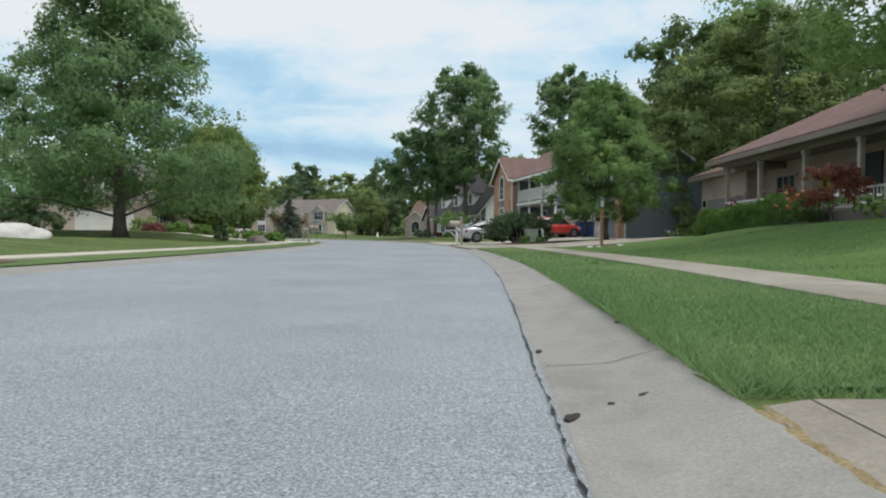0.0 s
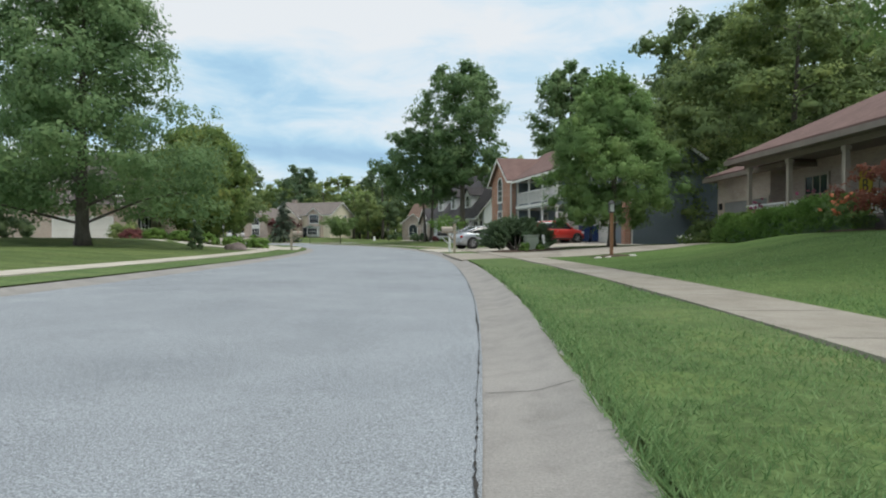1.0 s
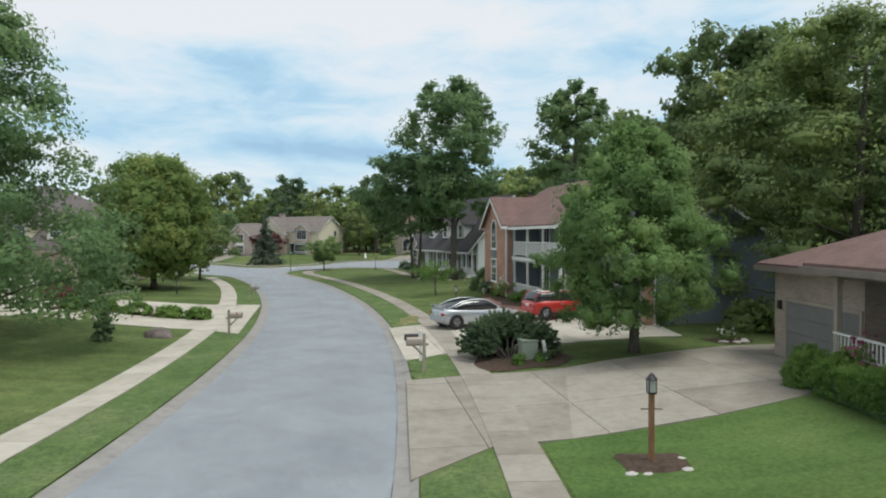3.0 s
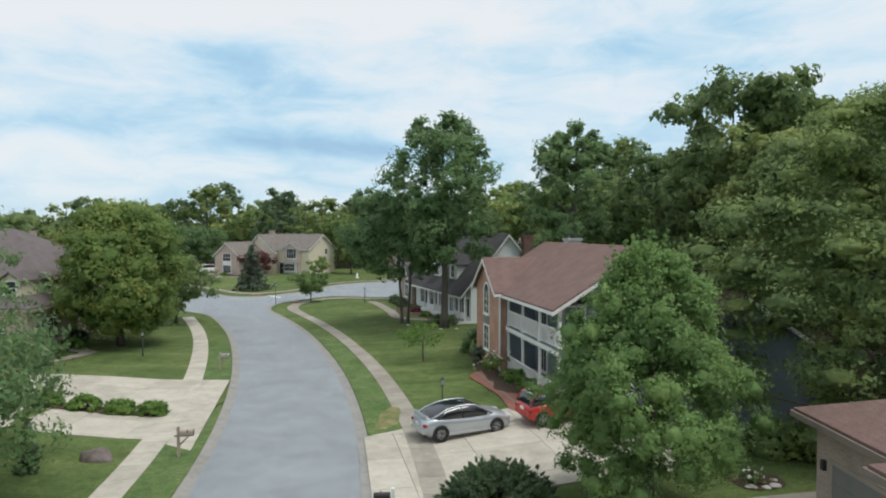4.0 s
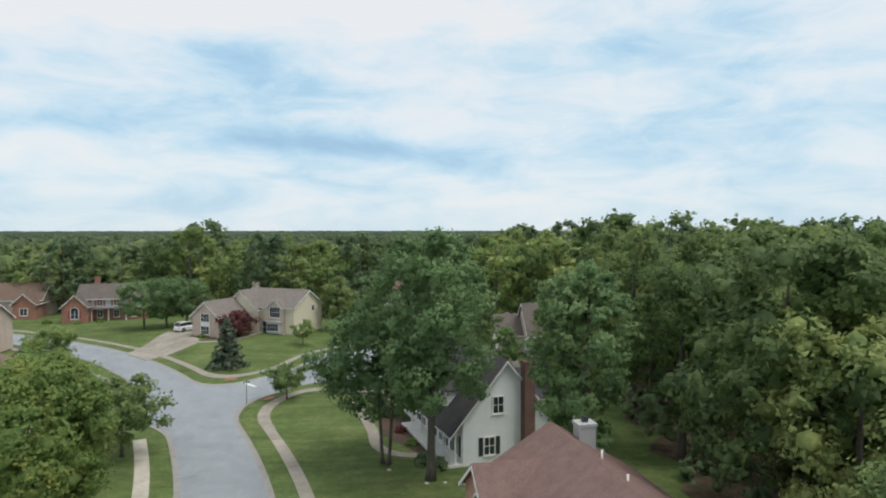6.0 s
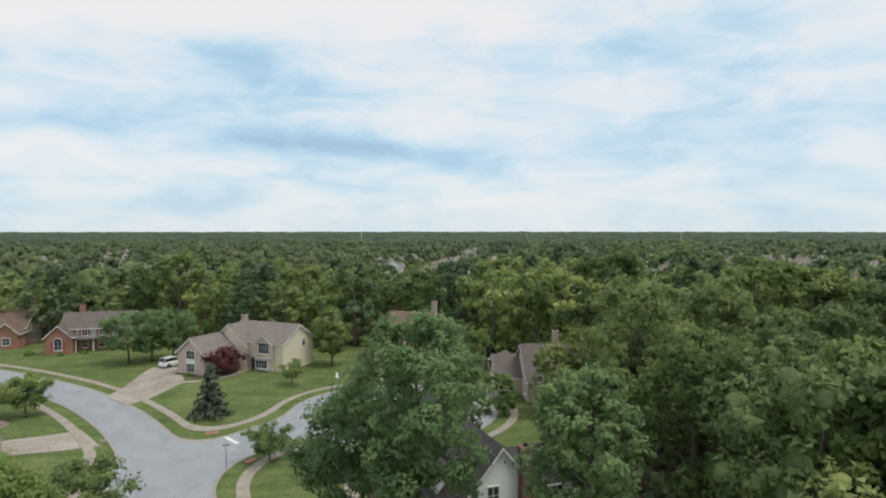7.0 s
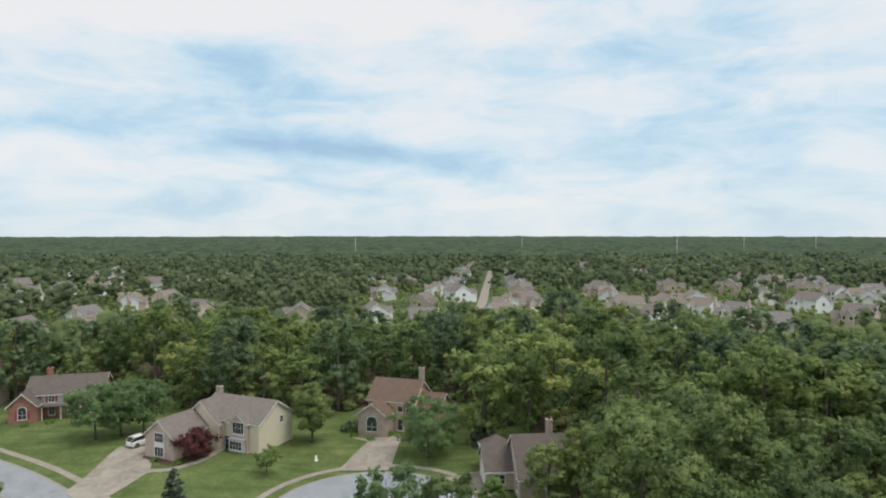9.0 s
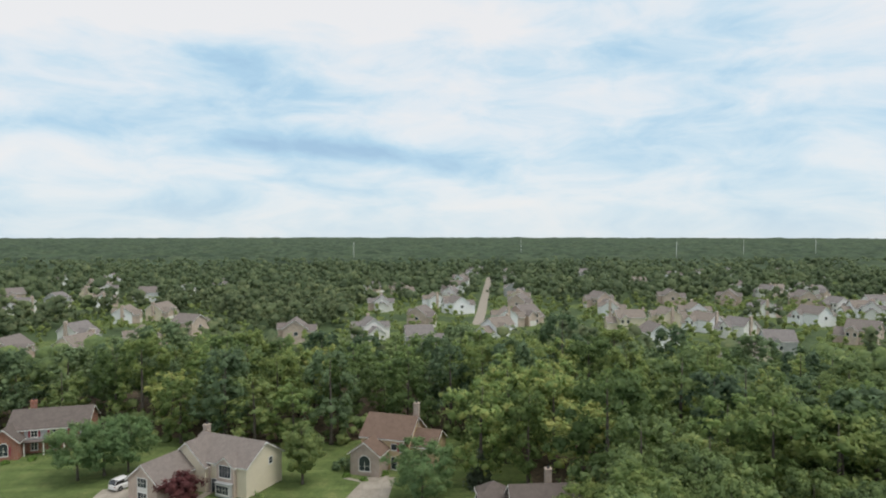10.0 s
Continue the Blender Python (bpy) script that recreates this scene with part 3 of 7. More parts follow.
def leaf_cards(rng, centres, radii, per, size, flat=0.8, up=0.5, long=1.0, axis=None, along=None, lift=0.12, tri=False, core=0.0, rough=True, tuft=9):
    """Leaves gathered in small tufts over each clump; their shading follows the roundness of tuft, clump and crown."""
    centres, radii = np.asarray(centres, float), np.asarray(radii, float)
    m, k = len(centres), max(1, round(per / tuft))
    leaves = max(1, per // k)
    c, r = np.repeat(centres, k, axis=0), np.repeat(radii, k)
    d = unit(rng.normal(size=(m * k, 3)) + (0, 0, lift))
    hub = c + d * (r * (0.42 + 0.58 * rng.random(m * k) ** 0.6))[:, None] * (1, 1, flat)
    wide = r * (0.26 + 0.30 * rng.random(m * k))
    n = m * k * leaves
    hub, out, wide, mid = (np.repeat(v, leaves, axis=0) for v in (hub, d, wide, c))
    q = unit(rng.normal(size=(n, 3)))
    p = hub + q * (wide * rng.random(n) ** 0.5)[:, None] * (1, 1, 0.75)
    soft = 0.75 * out + 0.50 * q + (0, 0, 0.45 * up)
    if axis is not None:
        soft = soft + 0.40 * unit(mid - np.asarray(axis))
    soft = unit(soft + 0.12 * rng.normal(size=(n, 3)))
    nrm = unit(soft + 0.42 * rng.normal(size=(n, 3)))
    t = np.cross(nrm, rng.normal(size=(n, 3)))
    if along is not None:
        t = np.repeat(along, k * leaves, axis=0) + 0.45 * rng.normal(size=(n, 3))
        nrm = np.cross(t, rng.normal(size=(n, 3)))
        nrm = unit(nrm * np.where((nrm * soft).sum(1) < 0, -1, 1)[:, None])
    t = unit(t)
    b = np.cross(nrm, t)
    s = size * (0.6 + 0.8 * rng.random(n))
    L, W = (t * (s * 0.62 * long)[:, None]), (b * (s * 0.42)[:, None])
    v = np.stack([p - L, p - W - 0.1 * L + nrm * (s * 0.06)[:, None], p + L, p + W - 0.15 * L + nrm * (s * 0.06)[:, None]], 1).reshape(-1, 3)
    e = 4
    if tri:
        e, v = 3, np.stack([p - 0.8 * L + W, p + L, p - 0.8 * L - W], 1)
        flip = (np.cross(L, -W) * nrm).sum(1) < 0
        v[flip] = v[flip][:, ::-1]
        v = v.reshape(-1, 3)
    shade = np.repeat(unit(0.80 * soft + 0.20 * nrm), e, axis=0)
    f = np.arange(n * e).reshape(-1, e)
    if core and tri:
        dirs, tris = (ICO_FINE, ICO_FINE_FACES) if rough else (ICO, ICO_FACES)
        z = len(dirs)
        w = dirs[None] * (0.70 + 0.40 * rng.random((m, z, 1))) + 0.06 * rng.normal(size=(m, z, 3))
        lump = centres[:, None] + w * (core * radii)[:, None, None] * (1, 1, flat)
        ln = unit(dirs[None] + (0, 0, 0.3 * up) + 0.25 * rng.normal(size=(m, z, 3)))
        f = np.concatenate([f, (np.arange(m)[:, None, None] * z + tris[None]).reshape(-1, 3) + n * e])
        v = np.concatenate([v, lump.reshape(-1, 3)])
        shade = np.concatenate([shade, ln.reshape(-1, 3)])
    return v, f, shade


PROFILES = {
    "round": lambda u: np.sqrt(np.clip(1 - (1.85 * u - 0.95) ** 2, 0.02, 1)),
    "oval": lambda u: np.sqrt(np.clip(1 - (1.9 * u - 0.80) ** 2 * 0.85, 0.02, 1)),
    "pin": lambda u: np.clip(1.0 - 0.80 * u ** 1.7, 0, 1) * np.clip(0.75 + 4 * u, 0, 1),
    "cone": lambda u: np.clip(1.02 - u, 0.02, 1) * np.clip(0.6 + 5 * u, 0, 1),
    "pear": lambda u: np.clip(np.sin(math.pi * np.clip(0.16 + 0.84 * u, 0, 1) ** 0.66), 0.05, 1) ** 0.75,
    "egg": lambda u: np.clip(1.35 * np.sqrt(np.clip(u + 0.06, 0, 1)) * (1 - u) ** 0.62, 0.03, 1),
    "tall": lambda u: np.clip(0.62 + 0.5 * np.sin(3.0 * u + 0.2), 0.05, 1) * np.sqrt(np.clip(1.04 - u ** 6, 0, 1)),
    "flat": lambda u: np.clip(0.7 + 0.5 * u, 0, 1) * np.sqrt(np.clip(1.05 - u ** 3, 0, 1)),
}


def tree(name, x, y, height, radius, base, profile, leaf, label, category="tree", clumps=90, per=55, size=0.34, seed=1, trunk=0.02, group="", bark=BARK, clump=0.23,
         lean=(0.0, 0.0), stems=1, z=None, shell=0.45, limbs=16, flat=0.8, up=0.5, droop=0.0, core=0.42, ragged=1.0):
    """A trunk with limbs and a crown of many leaf sprays in uneven clumps."""
    rng = np.random.default_rng(seed)
    e = thing(name, x, y, float(ground(x, y)) - 0.05 if z is None else z, 0, label, category, group)
    u = 0.94 * rng.random(clumps) ** 0.85
    a = rng.random(clumps) * 2 * math.pi
    lobes = 1 + ragged * (0.20 * np.sin(3 * a + seed) * np.sin(5 * u + seed) + 0.12 * np.sin(7 * a + 9 * u))
    rad = radius * PROFILES[profile](u) * lobes * rng.random(clumps) ** shell
    crown_h = height - base
    cr = clump * radius * (0.65 + 0.7 * rng.random(clumps)) * (0.6 + 0.4 * PROFILES[profile](u))
    c = np.stack([rad * np.cos(a) + lean[0] * u, rad * np.sin(a) + lean[1] * u, base + u * (crown_h - 0.5 * clump * radius) + 0.25 * clump * radius], -1)
    c[:, 2] -= droop * rad
    bm = bmesh.new()
    r0 = trunk * height
    for k in range(stems):
        ox, oy = (0.0, 0.0) if stems == 1 else (0.35 * math.cos(2.1 * k), 0.35 * math.sin(2.1 * k))
        tops = [(ox * (1 + 2.5 * q) + 0.25 * math.sin(3 * q + seed + k) * q + lean[0] * q, oy * (1 + 2.5 * q) + 0.2 * math.cos(4 * q + seed) * q + lean[1] * q, q * height * 0.9) for q in (0, 0.06, 0.2, 0.4, 0.6, 0.8, 1)]
        tube(bm, tops, [r0 * w for w in (1.5, 1.05, 0.9, 0.7, 0.5, 0.28, 0.08)], 8)
    part("trunk", bm, bark, e)
    for i in rng.permutation(clumps)[: min(clumps, limbs)]:
        tip = Vector(c[i])
        root_z = float(max(base * 0.75, min(tip.z - 0.35 * rad[i], height * 0.8)))
        q = root_z / (height * 0.9)
        root = Vector((lean[0] * q, lean[1] * q, root_z))
        mid = root.lerp(tip, 0.5) + Vector((0, 0, 0.06 * float(rad[i])))
        w = r0 * (0.28 - 0.16 * root_z / height)
        bm = bmesh.new()
        tube(bm, [root, mid, tip], [w, w * 0.6, w * 0.15], 5, False)
        part("limb", bm, bark, e)
    part("crown", leaf_cards(rng, c, cr, per, size, flat, up, axis=(0, 0, base + 0.40 * crown_h), tri=True, core=core, rough=clumps > 150), leaf, e)
    return e


def bush(name, x, y, rx, ry, h, leaf, label, category="shrub", n=40, per=40, size=0.10, seed=3, group="", turn=0.0, z=None, boxy=2.0):
    """A shrub of dense sprays on a rounded, slightly uneven form."""
    rng = np.random.default_rng(seed)
    e = thing(name, x, y, float(ground(x, y)) - 0.02 if z is None else z, turn, label, category, group)
    d = rng.normal(size=(n, 3))
    d /= (np.abs(d) ** boxy).sum(1)[:, None] ** (1 / boxy)
    d[:, 2] = np.abs(d[:, 2]) * 0.96
    k = (0.72 + 0.2 * rng.random(n))[:, None]
    c = d * k * (rx, ry, h * 0.92) + (0, 0, 0.03)
    for i in range(0, n, max(1, n // 4)):
        bm = bmesh.new()
        tube(bm, [(0.15 * c[i][0], 0.15 * c[i][1], 0.0), tuple(0.6 * c[i]), tuple(0.92 * c[i])], [0.02, 0.014, 0.005], 4, False)
        part("stem", bm, BARK, e)
    part("foliage", leaf_cards(rng, c, np.full(n, 0.26 * min(rx, ry, h) + 0.06), int(per * 1.5), size * 0.8, 0.9, 0.3, axis=(0, 0, 0.3 * h), tri=True, core=0.66, rough=False), leaf, e)
    return e


def conifer(name, x, y, height, radius, leaf, label, seed=5, size=0.3, layers=22, per=26, z=None):
    rng = np.random.default_rng(seed)
    e = thing(name, x, y, float(ground(x, y)) - 0.05 if z is None else z, 0, label, "spruce")
    bm = bmesh.new()
    tube(bm, [(0, 0, 0), (0.03, 0, height * 0.5), (0, 0, height * 0.97)], [0.02 * height, 0.012 * height, 0.004], 7)
    cs, rs = [], []
    for i in range(layers):
        u = i / layers
        r = radius * (1 - u) ** 0.85 * (0.85 + 0.3 * rng.random())
        for k in range(max(4, int(9 * (1 - u)) + 3)):
            a = rng.random() * 6.283
            tip = (r * math.cos(a), r * math.sin(a), height * (0.05 + 0.93 * u) - 0.12 * r)
            for q in (0.45, 0.75, 1.0):
                cs.append((tip[0] * q, tip[1] * q, tip[2] + (1 - q) * 0.3 * r))
                rs.append(0.10 * radius + 0.10 * r)
    part("trunk", bm, BARK, e)
    part("crown", leaf_cards(rng, np.array(cs), np.array(rs), max(4, per // 3), size, 0.5, 0.8, 1.3), leaf, e)
    return e


# ---- houses ----
SCRATCH = bpy.data.meshes.new("scratch")


def gable_block(e, x0, x1, y0, y1, z0, eave, pitch, axis, wall, roof, over=0.4, trim=TRIM, thick=0.14, inset=0.0, far=False):
    """Walls with two gables and a pitched roof whose ridge runs along the axis."""
    bm = bmesh.new()
    w = (y1 - y0) if axis == "x" else (x1 - x0)
    top = eave + pitch * w / 2
    if axis == "x":
        prism(bm, [(0, z0), (w, z0), (w, eave), (w / 2, top), (0, eave)], 0, x1 - x0)
        bmesh.ops.transform(bm, matrix=Matrix(((0, 1, 0, x0), (1, 0, 0, y0), (0, 0, 1, 0), (0, 0, 0, 1))), verts=bm.verts)
        bmesh.ops.reverse_faces(bm, faces=bm.faces)
    else:
        prism(bm, [(x0 + inset, z0), (x1, z0), (x1, eave), ((x0 + x1) / 2, top), (x0 + inset, eave + pitch * inset)], y0, y1)
    bmesh.ops.recalc_face_normals(bm, faces=bm.faces)
    part("wall", bm, wall, e)
    bm, trims = bmesh.new(), []
    o, d = over, pitch * over
    for s in (0, 1):
        if axis == "x":
            ym, ye = (y0 + y1) / 2, (y0 - o if s == 0 else y1 + o)
            pts = [(x0 - o, ye, eave - d), (x1 + o, ye, eave - d), (x1 + o, ym, top), (x0 - o, ym, top)]
            trims.append(("fascia", boxes((x0 - o - 0.01, ye - 0.03, eave - d - 0.12, x1 + o + 0.01, ye + 0.03, eave - d + 0.05))))
            for xx in (x0 - o, x1 + o):
                trims.append(("bargeboard", slab(bmesh.new(), [(xx - 0.03, ye, eave - d - 0.16), (xx + 0.03, ye, eave - d - 0.16), (xx + 0.03, ym, top - 0.16), (xx - 0.03, ym, top - 0.16)], 0.20)))
        else:
            xm, xe = (x0 + x1) / 2, (x0 - o if s == 0 else x1 + o)
            pts = [(xe, y0 - o, eave - d), (xe, y1 + o, eave - d), (xm, y1 + o, top), (xm, y0 - o, top)]
            trims.append(("fascia", boxes((xe - 0.03, y0 - o - 0.01, eave - d - 0.12, xe + 0.03, y1 + o + 0.01, eave - d + 0.05))))
            for yy in (y0 - o, y1 + o):
                trims.append(("bargeboard", slab(bmesh.new(), [(xe, yy - 0.03, eave - d - 0.16), (xe, yy + 0.03, eave - d - 0.16), (xm, yy + 0.03, top - 0.16), (xm, yy - 0.03, top - 0.16)], 0.20)))
        slab(bm, pts, thick)
    bmesh.ops.recalc_face_normals(bm, faces=bm.faces)
    part("roof", bm, roof, e)
    if far:
        edge = bmesh.new()
        for _, t in trims:
            t.to_mesh(SCRATCH)
            edge.from_mesh(SCRATCH)
            t.free()
        trims = [("bargeboard", edge)]
    for name, t in trims:
        bmesh.ops.recalc_face_normals(t, faces=t.faces)
        board = part(name, t, trim, e)
        if far:
            tagged(board, kind="stuff")
    return top


def window(e, face, p, q, z0, z1, depth_at, cols=2, rows=2, trim=TRIM, arch=False, shutters=None):
    """A window on a wall: face is the way it looks ('-x', '+x', '-y', '+y'), p to q along the wall, depth_at the wall's plane."""
    def place(bm):
        k = {"-y": Matrix.Identity(4), "+y": Matrix.Rotation(math.pi, 4, "Z"), "-x": Matrix.Rotation(-math.pi / 2, 4, "Z"), "+x": Matrix.Rotation(math.pi / 2, 4, "Z")}[face]
        mid = (p + q) / 2
        at = {"-y": (mid, depth_at, 0), "+y": (mid, depth_at, 0), "-x": (depth_at, mid, 0), "+x": (depth_at, mid, 0)}[face]
        bmesh.ops.transform(bm, matrix=Matrix.Translation(at) @ k, verts=bm.verts)
        return bm
    h = abs(q - p) / 2
    f = 0.10
    arc = [(h * math.cos(a), z1 + h * math.sin(a)) for a in (math.pi * k / 10 for k in range(11))] if arch else []
    w = new("window")
    w.parent = e
    w.empty_display_size = 0.2
    bm = boxes((-h - f, -0.07, z0 - f, h + f, 0.02, z0), (-h - f, -0.07, z0, -h, 0.02, z1), (h, -0.07, z0, h + f, 0.02, z1))
    if not arch:
        box(bm, -h - f, -0.07, z1, h + f, 0.02, z1 + f)
    else:
        for (ax, az), (bx, bz) in zip(arc, arc[1:]):
            k = (h + f) / h
            v = [(ax, az), (bx, bz), (bx * k, z1 + (bz - z1) * k), (ax * k, z1 + (az - z1) * k)]
            prism(bm, v, -0.07, 0.02)
    for i in range(1, cols):
        xx = -h + 2 * h * i / cols
        box(bm, xx - 0.025, -0.05, z0, xx + 0.025, 0.0, z1)
    for i in range(1, rows):
        zz = z0 + (z1 - z0) * i / rows
        box(bm, -h, -0.048, zz - 0.02, h, -0.002, zz + 0.02)
    bmesh.ops.recalc_face_normals(bm, faces=bm.faces)
    part("window_frame", place(bm), trim, w)
    bm = boxes((-h, -0.035, z0, h, -0.02, z1))
    if arch:
        prism(bm, [(-h, z1), *[(-a, b) for a, b in arc][1:-1], (h, z1)], -0.035, -0.02)
        bmesh.ops.recalc_face_normals(bm, faces=bm.faces)
    part("pane", place(bm), GLASS, w)
    part("window_sill", place(boxes((-h - 0.12, -0.11, z0 - f - 0.05, h + 0.12, 0.0, z0 - f))), trim, w)
    if shutters:
        for s in (-1, 1):
            a = s * (h + f + 0.22)
            part("shutter", place(boxes((a - 0.19, -0.05, z0 - 0.05, a + 0.19, -0.003, z1 + 0.05))), shutters, w)
    return w


def garage_door(e, face, p, q, z0, z1, at, mat, trim=TRIM):
    out = -1 if face[0] == "-" else 1
    g = new("garage_door")
    g.parent = e
    def b(lo, hi, za, zb, d0, d1):
        d0, d1 = sorted((at + out * d0, at + out * d1))
        return (d0, lo, za, d1, hi, zb) if face[1] == "x" else (lo, d0, za, hi, d1, zb)
    n = 4
    for i in range(n):
        za, zb = z0 + (z1 - z0) * i / n, z0 + (z1 - z0) * (i + 1) / n - 0.015
        part("panel", boxes(b(p, q, za, zb, 0.0, 0.03)), mat, g)
    part("door_frame", boxes(b(p - 0.12, p, z0, z1 + 0.12, 0.0, 0.06), b(q, q + 0.12, z0, z1 + 0.12, 0.0, 0.06), b(p, q, z1, z1 + 0.12, 0.0, 0.06)), trim, g)
    return g


def chimney(e, x, y, w, d, z0, z1, mat):
    c = part("chimney", boxes((x - w / 2, y - d / 2, z0, x + w / 2, y + d / 2, z1), (x - w / 2 - 0.06, y - d / 2 - 0.06, z1, x + w / 2 + 0.06, y + d / 2 + 0.06, z1 + 0.16)), mat, e)
    part("flue", boxes((x - 0.15, y - 0.15, z1 + 0.16, x + 0.15, y + 0.15, z1 + 0.45)), SHUTTER, c)
    return c


# ---- pavements, driveways, joints ----
def strip_slabs(parent, line, d0, d1, length, lift, mat, lo, hi):
    """Slabs between two offsets of a line, each its own piece, for the stretch lo < y < hi."""
    fine_line = resample(np.array(line), 0.25)
    a, b = offset_line(fine_line, d0), offset_line(fine_line, d1)
    n = int(length / 0.25)
    for i in range(0, len(fine_line) - n, n):
        if not lo < fine_line[i][1] < hi:
            continue
        pts = [a[i], b[i], b[i + n], a[i + n]]
        m = np.mean(pts, axis=0)
        pts = [p + (m - p) * 0.012 for p in pts]
        bm = bmesh.new()
        slab(bm, [(p[0], p[1], float(ground(p[0], p[1])) + lift - 0.09) for p in pts], 0.09)
        bmesh.ops.recalc_face_normals(bm, faces=bm.faces)
        part("slab", bm, mat, parent)


pavement_right = thing("pavement", 0, 0, 0, 0, "pale concrete pavement slabs beside the grass strip", "pavement", kind="structure")
strip_slabs(pavement_right, MAIN, HALF + 1.66, HALF + 2.72, 1.5, 0.03, CONCRETE, -12, 85)
pavement_left = thing("pavement", 0, 0, 0, 0, "pale concrete pavement slabs along the curving street", "pavement", kind="structure")
strip_slabs(pavement_left, MAIN, -HALF - 1.68, -HALF - 2.84, 1.5, 0.03, CONCRETE_PALE, -12, 85)
band = [p for p in clip_cells(kerb_distance, (-120, 85.2, 16, 160), 0.6, 1.68, 2.84)]
sheet_mesh("pavement_far", band, lambda x, y, v: float(ground(x, y)) + 0.05, CONCRETE, "pale concrete pavement round the junction and cul-de-sac")


def clip_poly(poly, lines):
    for (ax, ay), (nx_, ny_) in lines:
        out = []
        for s, t in zip(poly, poly[1:] + poly[:1]):
            a, b = (s[0] - ax) * nx_ + (s[1] - ay) * ny_, (t[0] - ax) * nx_ + (t[1] - ay) * ny_
            if a >= 0:
                out.append(s)
            if a * b < 0:
                u = a / (a - b)
                out.append((s[0] + u * (t[0] - s[0]), s[1] + u * (t[1] - s[1])))
        poly = out
        if len(poly) < 3:
            return []
    return poly


def panel_top(x, y):
    """A little over the lawn, and over the kerb's back where the panel meets it."""
    k = min(1.0, max(0.0, float(kerb_distance(np.array(x), np.array(y))) / 0.14))
    flush = 0.066 if y < 5 else float(ground(x, y)) + 0.010
    return flush + (float(ground(x, y)) + 0.016 - flush) * k


def drive_panels(poly, turn, parent, size=3.0, mat=CONCRETE):
    """Concrete panels of a driveway patch with open joints between them."""
    c, s = math.cos(radians(turn)), math.sin(radians(turn))
    us = [x * c + y * s for x, y in poly]
    vs = [-x * s + y * c for x, y in poly]
    for i in range(math.floor(min(us) / size), math.ceil(max(us) / size)):
        for j in range(math.floor(min(vs) / size), math.ceil(max(vs) / size)):
            lines = []
            for k, sg in ((i * size + 0.010, 1), ((i + 1) * size - 0.010, -1)):
                lines.append(((k * c, k * s), (sg * c, sg * s)))
            for k, sg in ((j * size + 0.010, 1), ((j + 1) * size - 0.010, -1)):
                lines.append(((-k * s, k * c), (-sg * s, sg * c)))
            q = clip_poly(list(poly), lines)
            if len(q) >= 3:
                bm = bmesh.new()
                slab(bm, [(x, y, panel_top(x, y) - 0.10) for x, y in q], 0.10)
                bmesh.ops.recalc_face_normals(bm, faces=bm.faces)
                part("panel", bm, mat, parent)


owners = {}
for name, poly, turn, key in DRIVES:
    if key not in owners:
        owners[key] = thing("driveway", 0, 0, 0, 0, "wide pale concrete driveway in jointed panels", "driveway", kind="structure")
    drive_panels(poly, turn, owners[key], mat=CONCRETE_PALE if key in "bc" else CONCRETE)

# dark crack between asphalt and gutter, and gutter joints
edge = resample(offset_line(MAIN, HALF - 0.50), 0.03)
rng = np.random.default_rng(4)
verts, quads_ = [], []
for i, (x, y) in enumerate(edge):
    if -4 < y < 42:
        w = 0.0012 + 0.006 * max(0.0, math.sin(0.9 * y) * math.sin(2.3 * y + 1)) + 0.005 * rng.random() * (rng.random() > 0.6)
        j = 0.004 * math.sin(1.9 * y) + 0.003 * math.sin(7 * y + 1) + 0.0025 * rng.normal()
        verts += [(x - w + j, y, 0.007), (x + w + j, y, 0.007)]
k = len(verts) // 2
crack = part("joint_crack", (np.array(verts), np.array([(2 * i, 2 * i + 1, 2 * i + 3, 2 * i + 2) for i in range(k - 1)])), TAR)
tagged(crack, "dark ragged crack between asphalt and gutter", "crack", kind="structure")
joints = thing("gutter_joint", 0, 0, 0, 0, "fine dark joints across the concrete gutter", "joint", kind="structure")
inner, outer = resample(offset_line(MAIN, HALF - 0.46), 0.5), offset_line(resample(offset_line(MAIN, HALF - 0.46), 0.5), 0.42)
for i in range(0, len(inner), 7):
    if -4 < inner[i][1] < 60:
        a, b = inner[i], outer[i]
        bm = bmesh.new()
        n = 5
        rows_ = []
        for q in range(n + 1):
            p = a + (b - a) * q / n
            zz = kerb_height(0, 0, -0.46 + 0.42 * q / n) + 0.004
            rows_.append((bm.verts.new((p[0], p[1] - 0.0025, zz)), bm.verts.new((p[0], p[1] + 0.0025, zz))))
        for r_, s_ in zip(rows_, rows_[1:]):
            bm.faces.new((r_[0], s_[0], s_[1], r_[1]))
        part("joint", bm, TAR, joints)


# broken bits of the asphalt's edge, twigs and leaves lying on the gutter
def scrap(x, y, r, long, turn, mat, label, seed):
    bm = bmesh.new()
    g = np.random.default_rng(seed)
    top = [bm.verts.new((r * long * math.cos(a) * (0.7 + 0.5 * g.random()), r * math.sin(a) * (0.7 + 0.5 * g.random()), 0.006)) for a in (2 * math.pi * k / 9 for k in range(9))]
    low = [bm.verts.new((v.co.x * 1.05, v.co.y * 1.05, 0.0)) for v in top]
    bm.faces.new(top)
    for i in range(9):
        bm.faces.new((low[i], low[(i + 1) % 9], top[(i + 1) % 9], top[i]))
    ob = part("scrap", bm, mat)
    d = float(kerb_distance(x, y))
    ob.matrix_basis = pose(x, y, (kerb_height(x, y, d) if d > -0.5 else 0.012) + 0.001, 0, 0, turn)
    tagged(ob, label, "debris")


